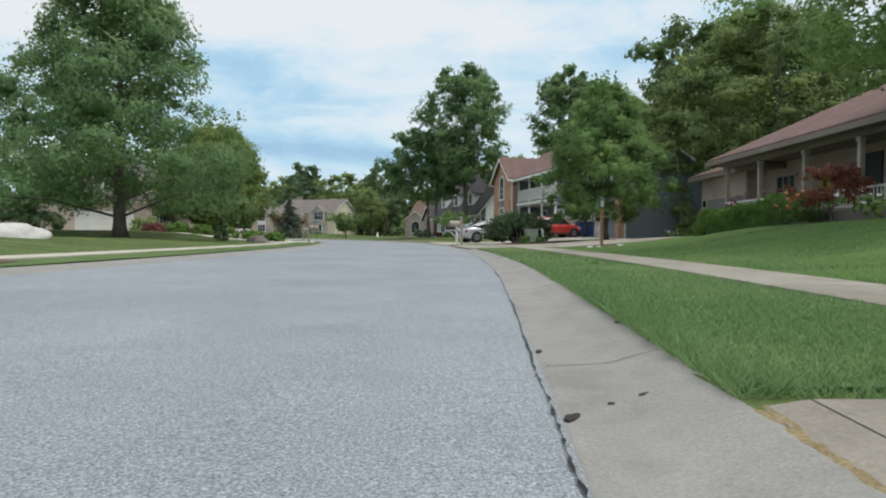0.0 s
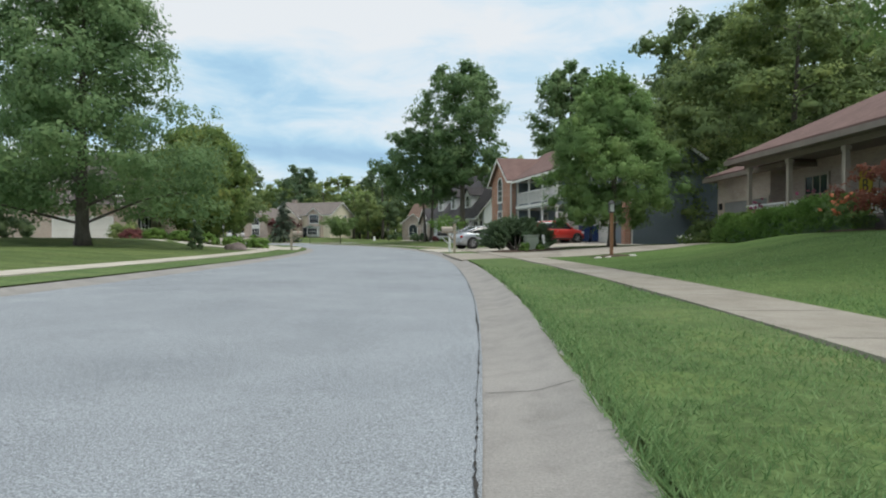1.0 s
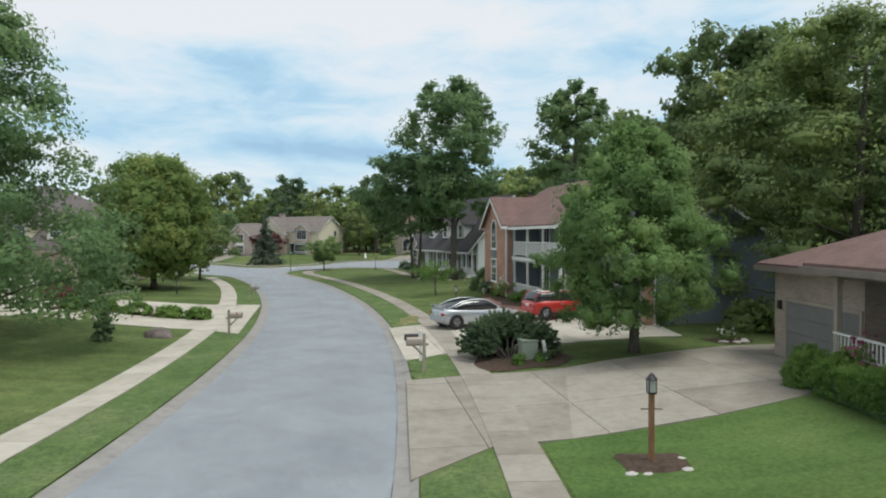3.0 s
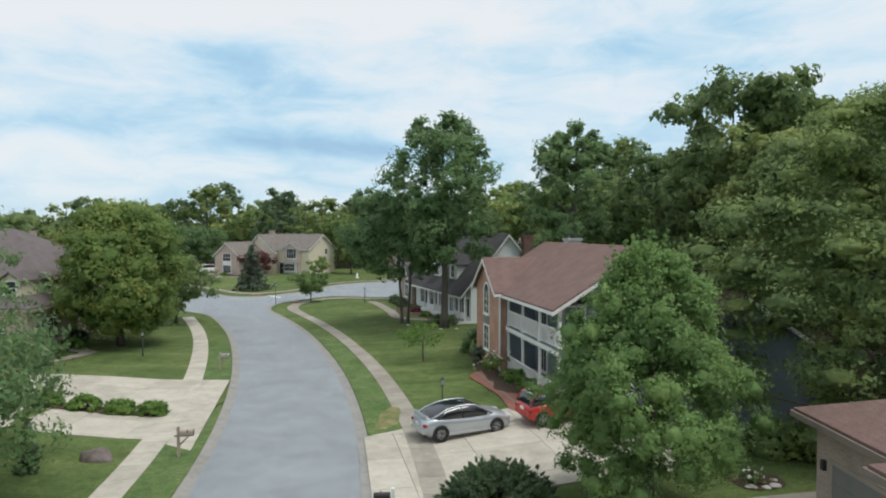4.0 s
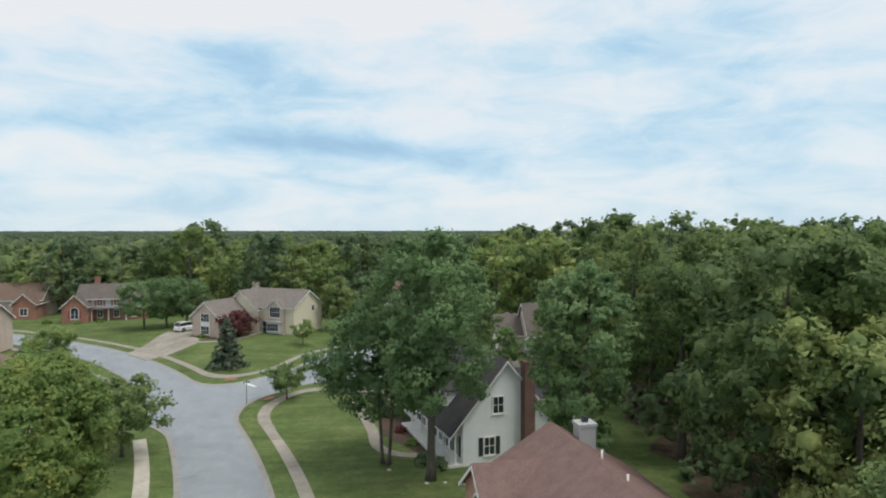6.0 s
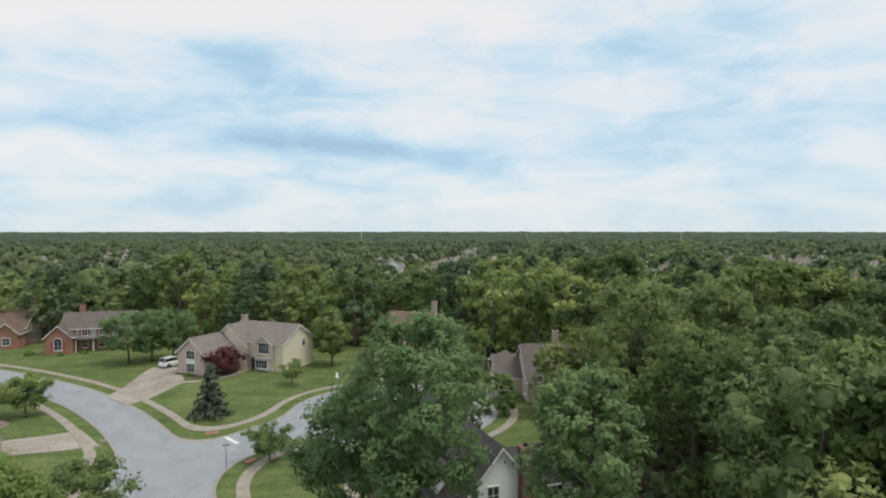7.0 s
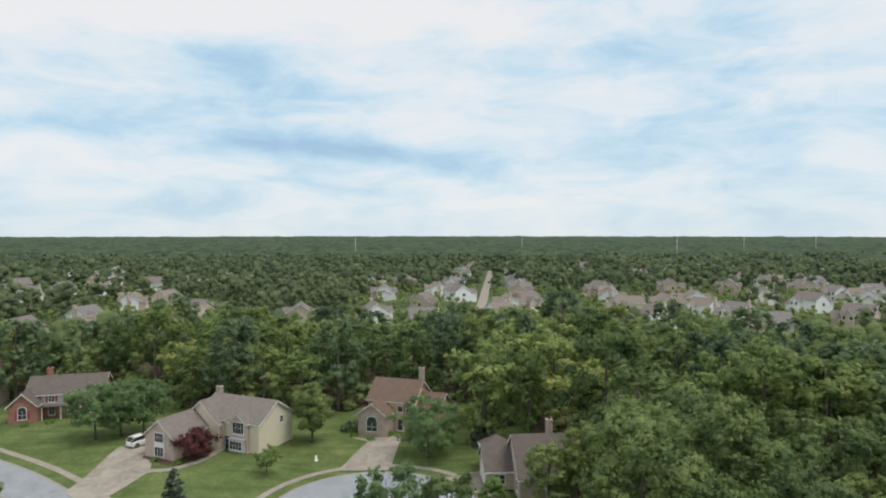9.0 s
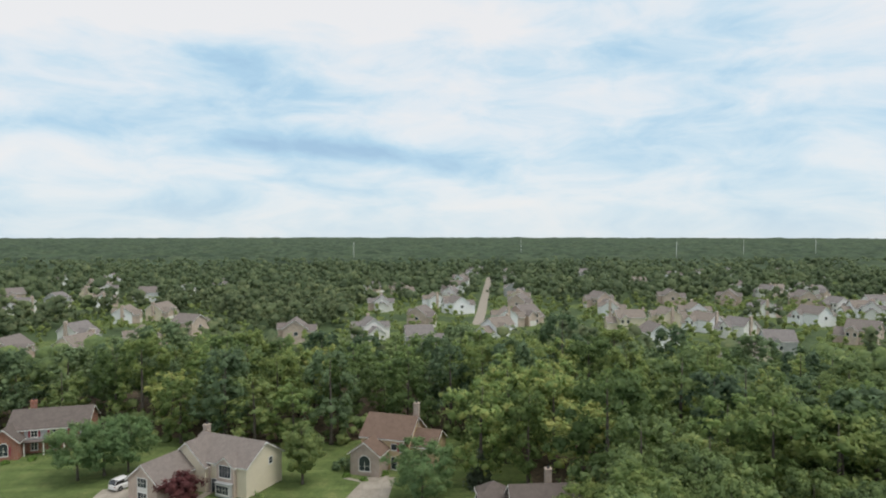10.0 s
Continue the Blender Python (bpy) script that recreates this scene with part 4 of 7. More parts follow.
LEAF_LITTER = material("dead_leaf", [(0.06, 0.045, 0.03), (0.14, 0.10, 0.06)], 20.0, 0.9)
for k, (x, y, r, long, turn) in enumerate(((0.36, 1.74, 0.018, 2.2, 60), (0.33, 2.02, 0.014, 3.5, 78), (0.35, 2.25, 0.012, 4.0, 82), (0.42, 2.75, 0.012, 3.0, 80), (0.29, 1.45, 0.010, 4.0, 84))):
    scrap(x, y, r, long, turn, TAR, "dark broken edge of asphalt on the gutter", k)
for k, (x, y, r, long, turn) in enumerate(((0.50, 1.86, 0.004, 3.0, 20), (0.62, 1.93, 0.004, 6.0, 35), (-2.35, 8.5, 0.05, 2.2, 10), (-2.1, 8.7, 0.04, 2.0, 70), (-1.0, 5.4, 0.02, 2.0, 30), (-2.3, 4.6, 0.015, 5.0, 15), (0.9, 3.2, 0.02, 1.5, 0), (-0.4, 9.0, 0.03, 2.0, 40), (-3.5, 12.0, 0.04, 2.0, 0), (-1.4, 12.2, 0.03, 2.4, 60))):
    scrap(x, y, r, long, turn, LEAF_LITTER, "dry leaf or twig lying on the street", 20 + k)
SAND = material("dry_joint", [(0.20, 0.15, 0.08), (0.32, 0.25, 0.14)], 12.0, 0.95, 0.6, 60, 0.25, 60)
rng = np.random.default_rng(14)
rows_ = [(kerb_back(y) + 0.006 * math.sin(9 * y) + 0.003 * rng.normal(), y, 0.007 + 0.007 * rng.random() + 0.009 * max(0, math.sin(4.1 * y + 1))) for y in np.arange(1.60, -3.6, -0.03)]
k = len(rows_)
v = np.array([(x - w, y, 0.0625) for x, y, w in rows_] + [(x + w, y, panel_top(x + w, y) + 0.002) for x, y, w in rows_])
strip = part("sandy_joint", (v, np.array([(i, i + 1, i + 1 + k, i + k) for i in range(k - 1)])), SAND)
tagged(strip, "sandy brown joint between gutter and driveway", "joint", kind="structure")


# the well-watered front lawn of the porch house
LUSH = mottle(mottle(material("lush_lawn", [(0.070, 0.120, 0.035), (0.092, 0.150, 0.045), (0.120, 0.172, 0.057)], 0.3, 0.95, 0.6, 30, 0.26, 9.0, spec=0.1), 45.0, 0.80, 1.2), 0.9, 0.92, 1.10, stretch=(0.12, 1.0, 1.0), detail=1.0)


def front_lawn(x, y):
    lane = line_distance(x, y, MAIN) - HALF
    return np.minimum.reduce([lane - 2.80, paved_distance(x, y) - 0.05, 12.0 - x, y - 2.0])


def lawn_height(x, y, v):
    wave = math.sin(x * 1.7 + math.sin(y * 0.9)) * math.sin(y * 1.3 + 0.7 * math.sin(x * 1.1)) * 0.018
    return float(ground(x, y)) + wave * float(step(np.array(paved_distance(x, y) / 1.5))) + 0.012


sheet_mesh("front_lawn", clip_cells(front_lawn, (3.6, 1.8, 12.3, 27.0), 0.3, 0.0, 99), lawn_height, LUSH, "lush bright green front lawn, freshly mown")


# the drier grass of the verges between kerb and pavement
VERGE = mottle(mottle(mottle(material("verge_grass", [(0.080, 0.128, 0.046), (0.104, 0.156, 0.058), (0.146, 0.184, 0.080)], 0.5, 0.95, 0.6, 30, 0.28, 11.0, spec=0.1), 2.2, 0.86, 1.14, (1.06, 1.0, 0.94)), 45.0, 0.80, 1.2), 8.0, 0.90, 1.12)


def verge(x, y):
    lane = line_distance(x, y, MAIN) - HALF
    return np.minimum.reduce([kerb_distance(x, y) - 0.015, 1.64 - lane, paved_distance(x, y) - 0.04])


sheet_mesh("verge", clip_cells(verge, (-16.0, 1.75, 3.6, 70.0), 0.35, 0.0, 99), lawn_height, VERGE, "thin yellowish grass of the verge beside the kerb")


# planting beds and paths
def bed(name, poly, mat, label, lift=0.03, kind="structure"):
    x0, y0, x1, y1 = min(p[0] for p in poly) - 0.3, min(p[1] for p in poly) - 0.3, max(p[0] for p in poly) + 0.3, max(p[1] for p in poly) + 0.3
    level = lambda x, y: inside(x, y, poly) + 0.10 * np.sin(2.1 * x + 1.3 * y) + 0.06 * np.sin(4.3 * x - 3.1 * y)
    return sheet_mesh(name, clip_cells(level, (x0, y0, x1, y1), 0.4, -99, 0.0), lambda x, y, v: float(ground(x, y)) + lift + 0.05 * float(step(np.array(-v / 0.5))), mat, label)


bed("mulch_bed", [(3.2, 32.2), (5.6, 32.7), (6.6, 34.2), (5.8, 35.8), (3.0, 35.6), (2.7, 33.6)], MULCH, "reddish mulch bed under the spreading juniper")
bed("mulch_bed", [(10.4, 17.0), (12.4, 17.0), (12.4, 28.6), (11.2, 28.4), (11.0, 20.5)], MULCH, "dark mulch bed along the porch hedge")
bed("mulch_bed", [(-20.6, 45.6), (-11.6, 45.6), (-11.6, 46.6), (-20.6, 46.6)], MULCH, "mulch strip with clipped shrubs between driveways", 0.05)
bed("mulch_bed", [(4.9, 49.5), (6.6, 47.6), (7.6, 47.8), (5.6, 60.5), (4.2, 60.0)], MULCH, "planted mulch bed before the balcony house")
bed("mulch_bed", [(1.6, 77.4), (3.4, 75.0), (4.6, 75.2), (0.2, 88.0), (-3.0, 89.0), (-2.6, 82.0)], MULCH, "dark mulch bed before the dormer house")
bed("mulch_bed", [(5.2, 22.8), (6.5, 22.8), (6.6, 23.7), (5.3, 23.8)], MULCH, "small mulch ring round the lamp post")
bed("mulch_bed", [(-41.5, 134.6), (-36.0, 131.2), (-31.0, 134.5), (-31.0, 138.0), (-41.0, 139.0)], MULCH, "curved dark mulch bed before the cream house")
bed("mulch_bed", [(-30.6, 138.8), (-22.8, 136.6), (-21.4, 140.4), (-23.0, 142.2), (-30.0, 141.0)], MULCH, "dark mulch bed beside the cream house")
bed("mulch_bed", [(13.0, 35.9), (14.4, 36.2), (14.4, 37.6), (12.4, 37.2)], MULCH, "small stony bed beside the garage")
BRICK_PAVER = brick_material("brick_paver", (0.33, 0.14, 0.10), (0.26, 0.11, 0.085), (0.25, 0.2, 0.17))


def path(name, pts, width, mat, label, lift=0.05):
    line = spline(pts, 10)
    return sheet_mesh(name, clip_cells(lambda x, y: line_distance(x, y, line), (line[:, 0].min() - 2, line[:, 1].min() - 2, line[:, 0].max() + 2, line[:, 1].max() + 2), 0.3 if width < 3 else 1.5, -1, width / 2),
                      lambda x, y, v: float(ground(x, y)) + lift, mat, label)


path("brick_path", [(6.2, 46.2), (5.9, 48.6), (5.2, 51.0), (4.6, 53.3), (6.2, 53.9)], 1.15, BRICK_PAVER, "curved red brick garden path", 0.06)
path("garden_path", [(-6.6, 94.0), (-5.2, 90.0), (-3.4, 84.0), (-2.4, 79.6), (-0.6, 77.6), (2.6, 77.2)], 1.1, CONCRETE, "winding pale concrete path to the dormer house")
path("garden_path", [(-40.6, 130.5), (-38.2, 129.2), (-34.6, 129.8), (-31.6, 133.2), (-30.4, 137.4), (-29.4, 139.6)], 1.3, CONCRETE, "curved pale concrete path to the cream house")
path("garden_path", [(-25.5, 55.0), (-24.5, 58.5), (-23.8, 61.0), (-26.0, 62.5)], 1.1, CONCRETE, "pale concrete path beside the maple")
path("garden_path", [(-2.5, 146.5), (-4.2, 143.4), (-9.5, 145.6)], 0.7, CONCRETE, "pale stone edging before the brown-roofed house")
DIRT = material("bare_earth", [(0.10, 0.07, 0.05), (0.17, 0.125, 0.09)], 6.0, 0.95, 0.8, 30, 0.3, 40)
bed("bare_earth", [(-7.8, 9.3), (-6.75, 9.1), (-6.8, 10.3), (-7.7, 10.6)], DIRT, "worn bare earth beside the kerb", 0.015)
bed("bare_earth", [(-1.3, 44.3), (-0.5, 43.6), (0.4, 44.4), (0.3, 46.6), (-0.5, 49.0), (-1.0, 48.0), (-0.9, 46.0)], material("dry_grass", [(0.10, 0.14, 0.04), (0.17, 0.17, 0.07), (0.27, 0.24, 0.13)], 1.6, 0.95, 0.5, 30, 0.3, 20), "dry yellowed grass at the verge corner", 0.012)


# ---- the houses along the street ----
def posts(e, face, spots, at, z0, z1, w=0.12, mat=TRIM, name="post"):
    for p in spots:
        bm = boxes((at - w / 2, p - w / 2, z0, at + w / 2, p + w / 2, z1), (at - w / 2 - 0.03, p - w / 2 - 0.03, z1 - 0.14, at + w / 2 + 0.03, p + w / 2 + 0.03, z1 - 0.02),
                   (at - w / 2 - 0.03, p - w / 2 - 0.03, z0, at + w / 2 + 0.03, p + w / 2 + 0.03, z0 + 0.16))
        part(name, bm, mat, e)


def railing(e, at, p, q, z0, z1, gap=0.14, mat=TRIM, axis="y"):
    """A balustrade along a line: top and bottom rails and every baluster."""
    r = new("railing")
    r.parent = e
    def b(lo, hi, za, zb, w):
        return (at - w, lo, za, at + w, hi, zb) if axis == "y" else (lo, at - w, za, hi, at + w, zb)
    part("rail", boxes(b(p, q, z1 - 0.06, z1, 0.04)), mat, r)
    part("rail", boxes(b(p, q, z0, z0 + 0.05, 0.03)), mat, r)
    n = max(2, int((q - p) / gap))
    for i in range(1, n):
        c = p + (q - p) * i / n
        part("baluster", boxes(b(c - 0.018, c + 0.018, z0 + 0.05, z1 - 0.06, 0.018)), mat, r)


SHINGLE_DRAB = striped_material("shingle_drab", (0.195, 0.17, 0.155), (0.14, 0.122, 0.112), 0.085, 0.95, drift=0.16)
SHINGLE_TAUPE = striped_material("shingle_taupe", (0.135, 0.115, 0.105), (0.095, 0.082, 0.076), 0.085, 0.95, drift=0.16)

# low brick house with a hipped roof and a long porch
A = thing("porch_house", 0, 0, 0, 0, "low tan brick house with brown hipped roof and porch", "house")
part("wall", boxes((14.6, 6.0, 0.6, 26.0, 28.8, 3.75)), BRICK_TAN, A)
part("wall", boxes((13.8, 28.8, 0.25, 25.0, 33.75, 3.56)), BRICK_TAN, A)


def hip_roof(e, a, b, c, d, z, pitch, roof, trim, soffit=True):
    h = min(b - a, d - c) / 2
    t = z + pitch * h
    if b - a > d - c:
        r0, r1 = (a + h, (c + d) / 2, t), (b - h, (c + d) / 2, t)
        faces = [((a, c, z), (b, c, z), r1, r0), ((b, d, z), (a, d, z), r0, r1), ((b, c, z), (b, d, z), r1), ((a, d, z), (a, c, z), r0)]
    else:
        r0, r1 = ((a + b) / 2, c + h, t), ((a + b) / 2, d - h, t)
        faces = [((b, c, z), (b, d, z), r1, r0), ((a, d, z), (a, c, z), r0, r1), ((a, c, z), (b, c, z), r0), ((b, d, z), (a, d, z), r1)]
    bm = bmesh.new()
    for f in faces:
        slab(bm, f, 0.13)
    bmesh.ops.recalc_face_normals(bm, faces=bm.faces)
    part("roof", bm, roof, e)
    part("gutter", boxes((a - 0.08, c - 0.08, z - 0.14, b + 0.08, c + 0.04, z + 0.04), (a - 0.08, d - 0.04, z - 0.14, b + 0.08, d + 0.08, z + 0.04),
                         (a - 0.08, c + 0.04, z - 0.14, a + 0.04, d - 0.04, z + 0.04), (b - 0.04, c + 0.04, z - 0.14, b + 0.08, d - 0.04, z + 0.04)), trim, e)
    if soffit:
        part("soffit", boxes((a + 0.05, c + 0.05, z - 0.09, b - 0.05, d - 0.05, z - 0.05)), trim, e)


FASCIA_BROWN = material("brown_fascia", [(0.20, 0.165, 0.145), (0.26, 0.22, 0.19)], 1.5, 0.6)
hip_roof(A, 12.0, 26.4, 5.5, 28.8, 3.83, 0.50, SHINGLE_RED, FASCIA_BROWN)
hip_roof(A, 13.35, 25.4, 27.0, 34.25, 3.60, 0.42, SHINGLE_RED, FASCIA_BROWN)
part("porch_beam", boxes((12.57, 6.0, 3.56, 12.76, 28.5, 3.74)), FASCIA_BROWN, A)
part("porch_floor", boxes((12.4, 6.0, 0.7, 14.6, 28.4, 1.35)), PORCH_DARK, A)
posts(A, "-x", [28.2, 25.3, 22.15, 19.2, 16.2, 13.1, 10.0], 12.66, 1.35, 3.56, 0.15, TRIM_TAN)
for p in (25.3, 22.15, 19.2, 16.2):
    railing(A, 12.62, p + 0.11, p + 3.0, 1.45, 2.05, 0.16)
window(A, "-x", 26.2, 27.6, 1.75, 3.1, 14.6, 3, 2, TRIM_TAN)
window(A, "-x", 17.6, 19.6, 1.75, 3.1, 14.6, 3, 2, TRIM_TAN)
window(A, "-x", 12.0, 13.6, 1.75, 3.1, 14.6, 2, 2, TRIM_TAN)
fd = part("front_door", boxes((14.52, 21.0, 1.35, 14.6, 22.0, 3.4)), SHUTTER, A, "dark panelled front door")
garage_door(A, "-x", 28.95, 32.9, 0.34, 2.42, 13.8, GARAGE_GREY, TRIM_TAN)
wl = part("wall_lamp", boxes((13.68, 33.25, 2.1, 13.8, 33.39, 2.4)), BLACK_IRON, A)
YELLOW_FLAG = material("yellow_cloth", [(0.42, 0.33, 0.04), (0.54, 0.43, 0.06)], 3.0, 0.8)
flag = thing("porch_flag", 14.56, 24.1, 2.5, 0, "yellow cloth banner with a dark letter B on the porch", "flag")
part("cloth", boxes((-0.01, -0.33, -0.42, 0.01, 0.33, 0.50)), YELLOW_FLAG, flag)
part("rod", boxes((-0.015, -0.40, 0.50, 0.015, 0.40, 0.53)), BLACK_IRON, flag)
letter = bpy.data.curves.new("letter", "FONT")
letter.body, letter.size, letter.align_x, letter.extrude = "B", 0.62, "CENTER", 0.004
lo_ = new("letter", letter)
letter.materials.append(PLASTIC_BLACK)
lo_.parent = flag
lo_.matrix_basis = pose(-0.02, 0, -0.2, 90, 0, -90)

# two storeys, brick gable and double balcony
B = thing("balcony_house", 8.1, 45.4, 0.5, 11.7, "two-storey house with red roof, brick gable and white balconies", "house")
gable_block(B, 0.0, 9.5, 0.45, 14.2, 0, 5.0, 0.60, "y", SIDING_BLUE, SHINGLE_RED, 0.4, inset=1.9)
gable_block(B, -0.52, 4.6, 8.85, 14.0, -0.2, 5.05, 0.72, "x", BRICK_ORANGE, SHINGLE_RED, 0.32)
part("porch_floor", boxes((0.0, 0.2, -0.2, 1.9, 8.8, 0.12)), CONCRETE, B)
part("balcony_floor", boxes((-0.02, 0.2, 2.55, 1.9, 8.8, 2.85)), SIDING_BLUE, B)
part("balcony_beam", boxes((-0.05, 0.1, 2.60, -0.02, 8.82, 2.82), (0.0, 0.2, 4.78, 0.16, 8.8, 4.98)), TRIM, B)
posts(B, "-x", [0.32, 3.1, 5.9, 8.65], 0.10, 0.12, 2.55, 0.13)
posts(B, "-x", [0.32, 3.1, 5.9, 8.65], 0.10, 2.85, 4.80, 0.13)
for p, q in ((0.39, 3.03), (3.17, 5.83), (5.97, 8.58)):
    railing(B, 0.08, p, q, 2.95, 3.85)
    railing(B, 0.08, p, q, 0.22, 1.05)
railing(B, 0.32, 0.16, 1.88, 2.95, 3.85, axis="x")
for z0, z1 in ((0.2, 2.25), (2.95, 4.85)):
    for a, b in ((1.3, 2.2), (4.1, 4.9), (6.7, 7.6)):
        window(B, "-x", a, b, z0 + 0.1, z1 - 0.1, 1.9, 2, 1)
window(B, "-x", 10.85, 11.95, 3.35, 4.75, -0.52, 2, 3, arch=True)
window(B, "-x", 10.85, 11.95, 1.0, 2.5, -0.52, 2, 3)
part("panel", boxes((-0.55, 10.9, 2.60, -0.52, 11.9, 3.22)), SIDING_BLUE, B, "blue-grey panel between the windows")
part("downpipe", boxes((-0.50, 8.70, 0.0, -0.40, 8.80, 4.7)), TRIM, B)
part("side_wall", boxes((0.0, 8.81, 0.12, 1.9, 8.846, 2.5), (0.0, 8.81, 2.86, 1.9, 8.846, 4.98)), SIDING_BLUE, B)
chimney(B, 6.3, 13.2, 1.0, 0.9, 5.0, 8.1, SIDING_GREY)
garage_door(B, "-y", 0.45, 2.75, -0.28, 1.95, 0.44, GARAGE_WHITE)
gable_block(B, 2.4, 10.2, -5.0, 0.4, -0.3, 3.5, 0.63, "y", SIDING_BLUE, SHINGLE_BROWN, 0.3)
garage_door(B, "-x", -2.7, -0.3, -0.28, 1.95, 2.4, GARAGE_WHITE)
for yc in (-0.75, -3.45):
    d = new("dormer")
    d.parent = B
    bm = bmesh.new()
    prism(bm, [(yc - 0.8, 3.2), (yc + 0.8, 3.2), (yc + 0.8, 4.4), (yc, 4.9), (yc - 0.8, 4.4)], 0, 2.3)
    bmesh.ops.transform(bm, matrix=Matrix(((0, 1, 0, 2.36), (1, 0, 0, 0), (0, 0, 1, 0), (0, 0, 0, 1))), verts=bm.verts)
    bmesh.ops.recalc_face_normals(bm, faces=bm.faces)
    part("dormer_wall", bm, SIDING_BLUE, d)
    bm = bmesh.new()
    for sg in (-1, 1):
        slab(bm, [(2.05, yc + sg * 1.05, 4.30), (5.2, yc + sg * 1.05, 4.30), (5.2, yc, 4.95), (2.05, yc, 4.95)], 0.10)
    bmesh.ops.recalc_face_normals(bm, faces=bm.faces)
    part("dormer_roof", bm, SHINGLE_BROWN, d)
    bm = bmesh.new()
    for sg in (-1, 1):
        slab(bm, [(2.0, yc + sg * 1.08, 4.16), (2.06, yc + sg * 1.08, 4.16), (2.06, yc, 4.83), (2.0, yc, 4.83)], 0.2)
    bmesh.ops.recalc_face_normals(bm, faces=bm.faces)
    part("bargeboard", bm, TRIM, d)
    window(B, "-x", yc - 0.4, yc + 0.4, 3.45, 4.35, 2.36, 1, 2)
part("porch_ceiling", boxes((0.02, 0.5, 4.99, 1.88, 8.8, 5.02), (0.02, 0.25, 2.51, 1.88, 8.8, 2.545)), TRIM, B)
part("pier", boxes((2.2, -5.14, -0.3, 2.6, -4.74, 2.9)), BRICK_ORANGE, B)
part("downpipe", boxes((2.65, -5.12, -0.3, 2.75, -5.02, 3.3)), TRIM, B)
for k, (px_, py_) in enumerate(((5.4, 3.0), (5.3, 6.2), (5.6, 9.5))):
    bm = bmesh.new()
    tube(bm, [(px_, py_, 7.0), (px_, py_, 7.95)], [0.06, 0.06], 8)
    part("vent_pipe", bm, TRIM, B)

# pale siding, dormers, dark roof
C = thing("dormer_house", 4.4, 74.4, 0.4, 20, "white-sided house with dark roof, dormers and porch", "house")
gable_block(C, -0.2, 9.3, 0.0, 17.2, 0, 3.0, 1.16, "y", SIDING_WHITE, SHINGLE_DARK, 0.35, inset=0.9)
part("porch_floor", boxes((-0.9, 0.0, -0.1, 0.68, 12.4, 0.28)), TRIM, C)
part("porch_beam", boxes((0.0, 0.05, 2.55, 0.16, 17.0, 2.85)), TRIM, C)
posts(C, "-x", [0.2, 3.1, 6.0, 9.0, 12.2], 0.12, 0.28, 2.55, 0.14)
railing(C, 0.1, 0.3, 3.0, 0.4, 1.05)
railing(C, 0.1, 6.1, 8.9, 0.4, 1.05)
for a, b in ((1.0, 2.3), (4.0, 5.1), (7.0, 8.4), (10.2, 11.6), (13.6, 14.8)):
    window(C, "-x", a, b, 0.7, 2.3, 0.7, 2, 2, shutters=SHUTTER)
for yc in (4.4, 9.2, 14.0):
    bm = bmesh.new()
    d = new("dormer")
    d.parent = C
    prism(bm, [(yc - 0.95, 3.6), (yc + 0.95, 3.6), (yc + 0.95, 5.6), (yc, 6.45), (yc - 0.95, 5.6)], 0, 2.8)
    bmesh.ops.transform(bm, matrix=Matrix(((0, 1, 0, 0.55), (1, 0, 0, 0), (0, 0, 1, 0), (0, 0, 0, 1))), verts=bm.verts)
    bmesh.ops.recalc_face_normals(bm, faces=bm.faces)
    part("dormer_wall", bm, SIDING_WHITE, d)
    bm = bmesh.new()
    for sg in (-1, 1):
        slab(bm, [(0.30, yc + sg * 1.15, 5.42), (3.5, yc + sg * 1.15, 5.42), (3.5, yc, 6.46), (0.30, yc, 6.46)], 0.10)
    bmesh.ops.recalc_face_normals(bm, faces=bm.faces)
    part("dormer_roof", bm, SHINGLE_DARK, d)
    window(C, "-x", yc - 0.42, yc + 0.42, 4.2, 5.4, 0.55, 2, 2)
window(C, "-y", 2.6, 3.5, 0.8, 2.2, 0.0, 2, 2, shutters=SHUTTER)
window(C, "-y", 3.4, 4.3, 4.2, 5.5, 0.0, 2, 2)
chimney(C, 6.4, -0.42, 0.95, 0.78, 0, 8.3, BRICK_BROWN)
gable_block(C, 7.2, 11.5, 0.6, 8.0, 0, 5.0, 0.45, "x", SIDING_WHITE, SHINGLE_DARK, 0.3)
window(C, "-y", 9.2, 10.2, 3.6, 4.7, 0.6, 2, 2)
gable_block(C, 0.3, 6.5, 17.6, 22.2, 0, 2.7, 0.8, "x", BRICK_TAN, SHINGLE_DARK, 0.35)
window(C, "-x", 19.1, 20.7, 0.8, 2.1, 0.3, 2, 2, arch=True)

# cream house over the junction
F = thing("cream_house", -35.6, 132.8, 0.95, -24, "cream two-storey house with brick front wing and grey roof", "house")
gable_block(F, -6.0, 0.0, 0.0, 9.5, 0, 3.8, 0.80, "y", BRICK_PINK, SHINGLE_DRAB, 0.35)
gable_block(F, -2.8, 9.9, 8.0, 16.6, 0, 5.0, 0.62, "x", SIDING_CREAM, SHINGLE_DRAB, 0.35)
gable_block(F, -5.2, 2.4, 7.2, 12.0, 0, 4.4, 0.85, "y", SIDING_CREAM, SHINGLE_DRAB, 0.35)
gable_block(F, 4.6, 8.0, 7.3, 12.0, 0, 5.0, 0.75, "y", BRICK_PINK, SHINGLE_DRAB, 0.3)
part("gable_panel", boxes((-4.05, -0.03, 0.4, -1.95, 0.0, 4.2)), TRIM, F)
window(F, "-y", -3.9, -2.1, 2.75, 4.1, -0.03, 3, 2)
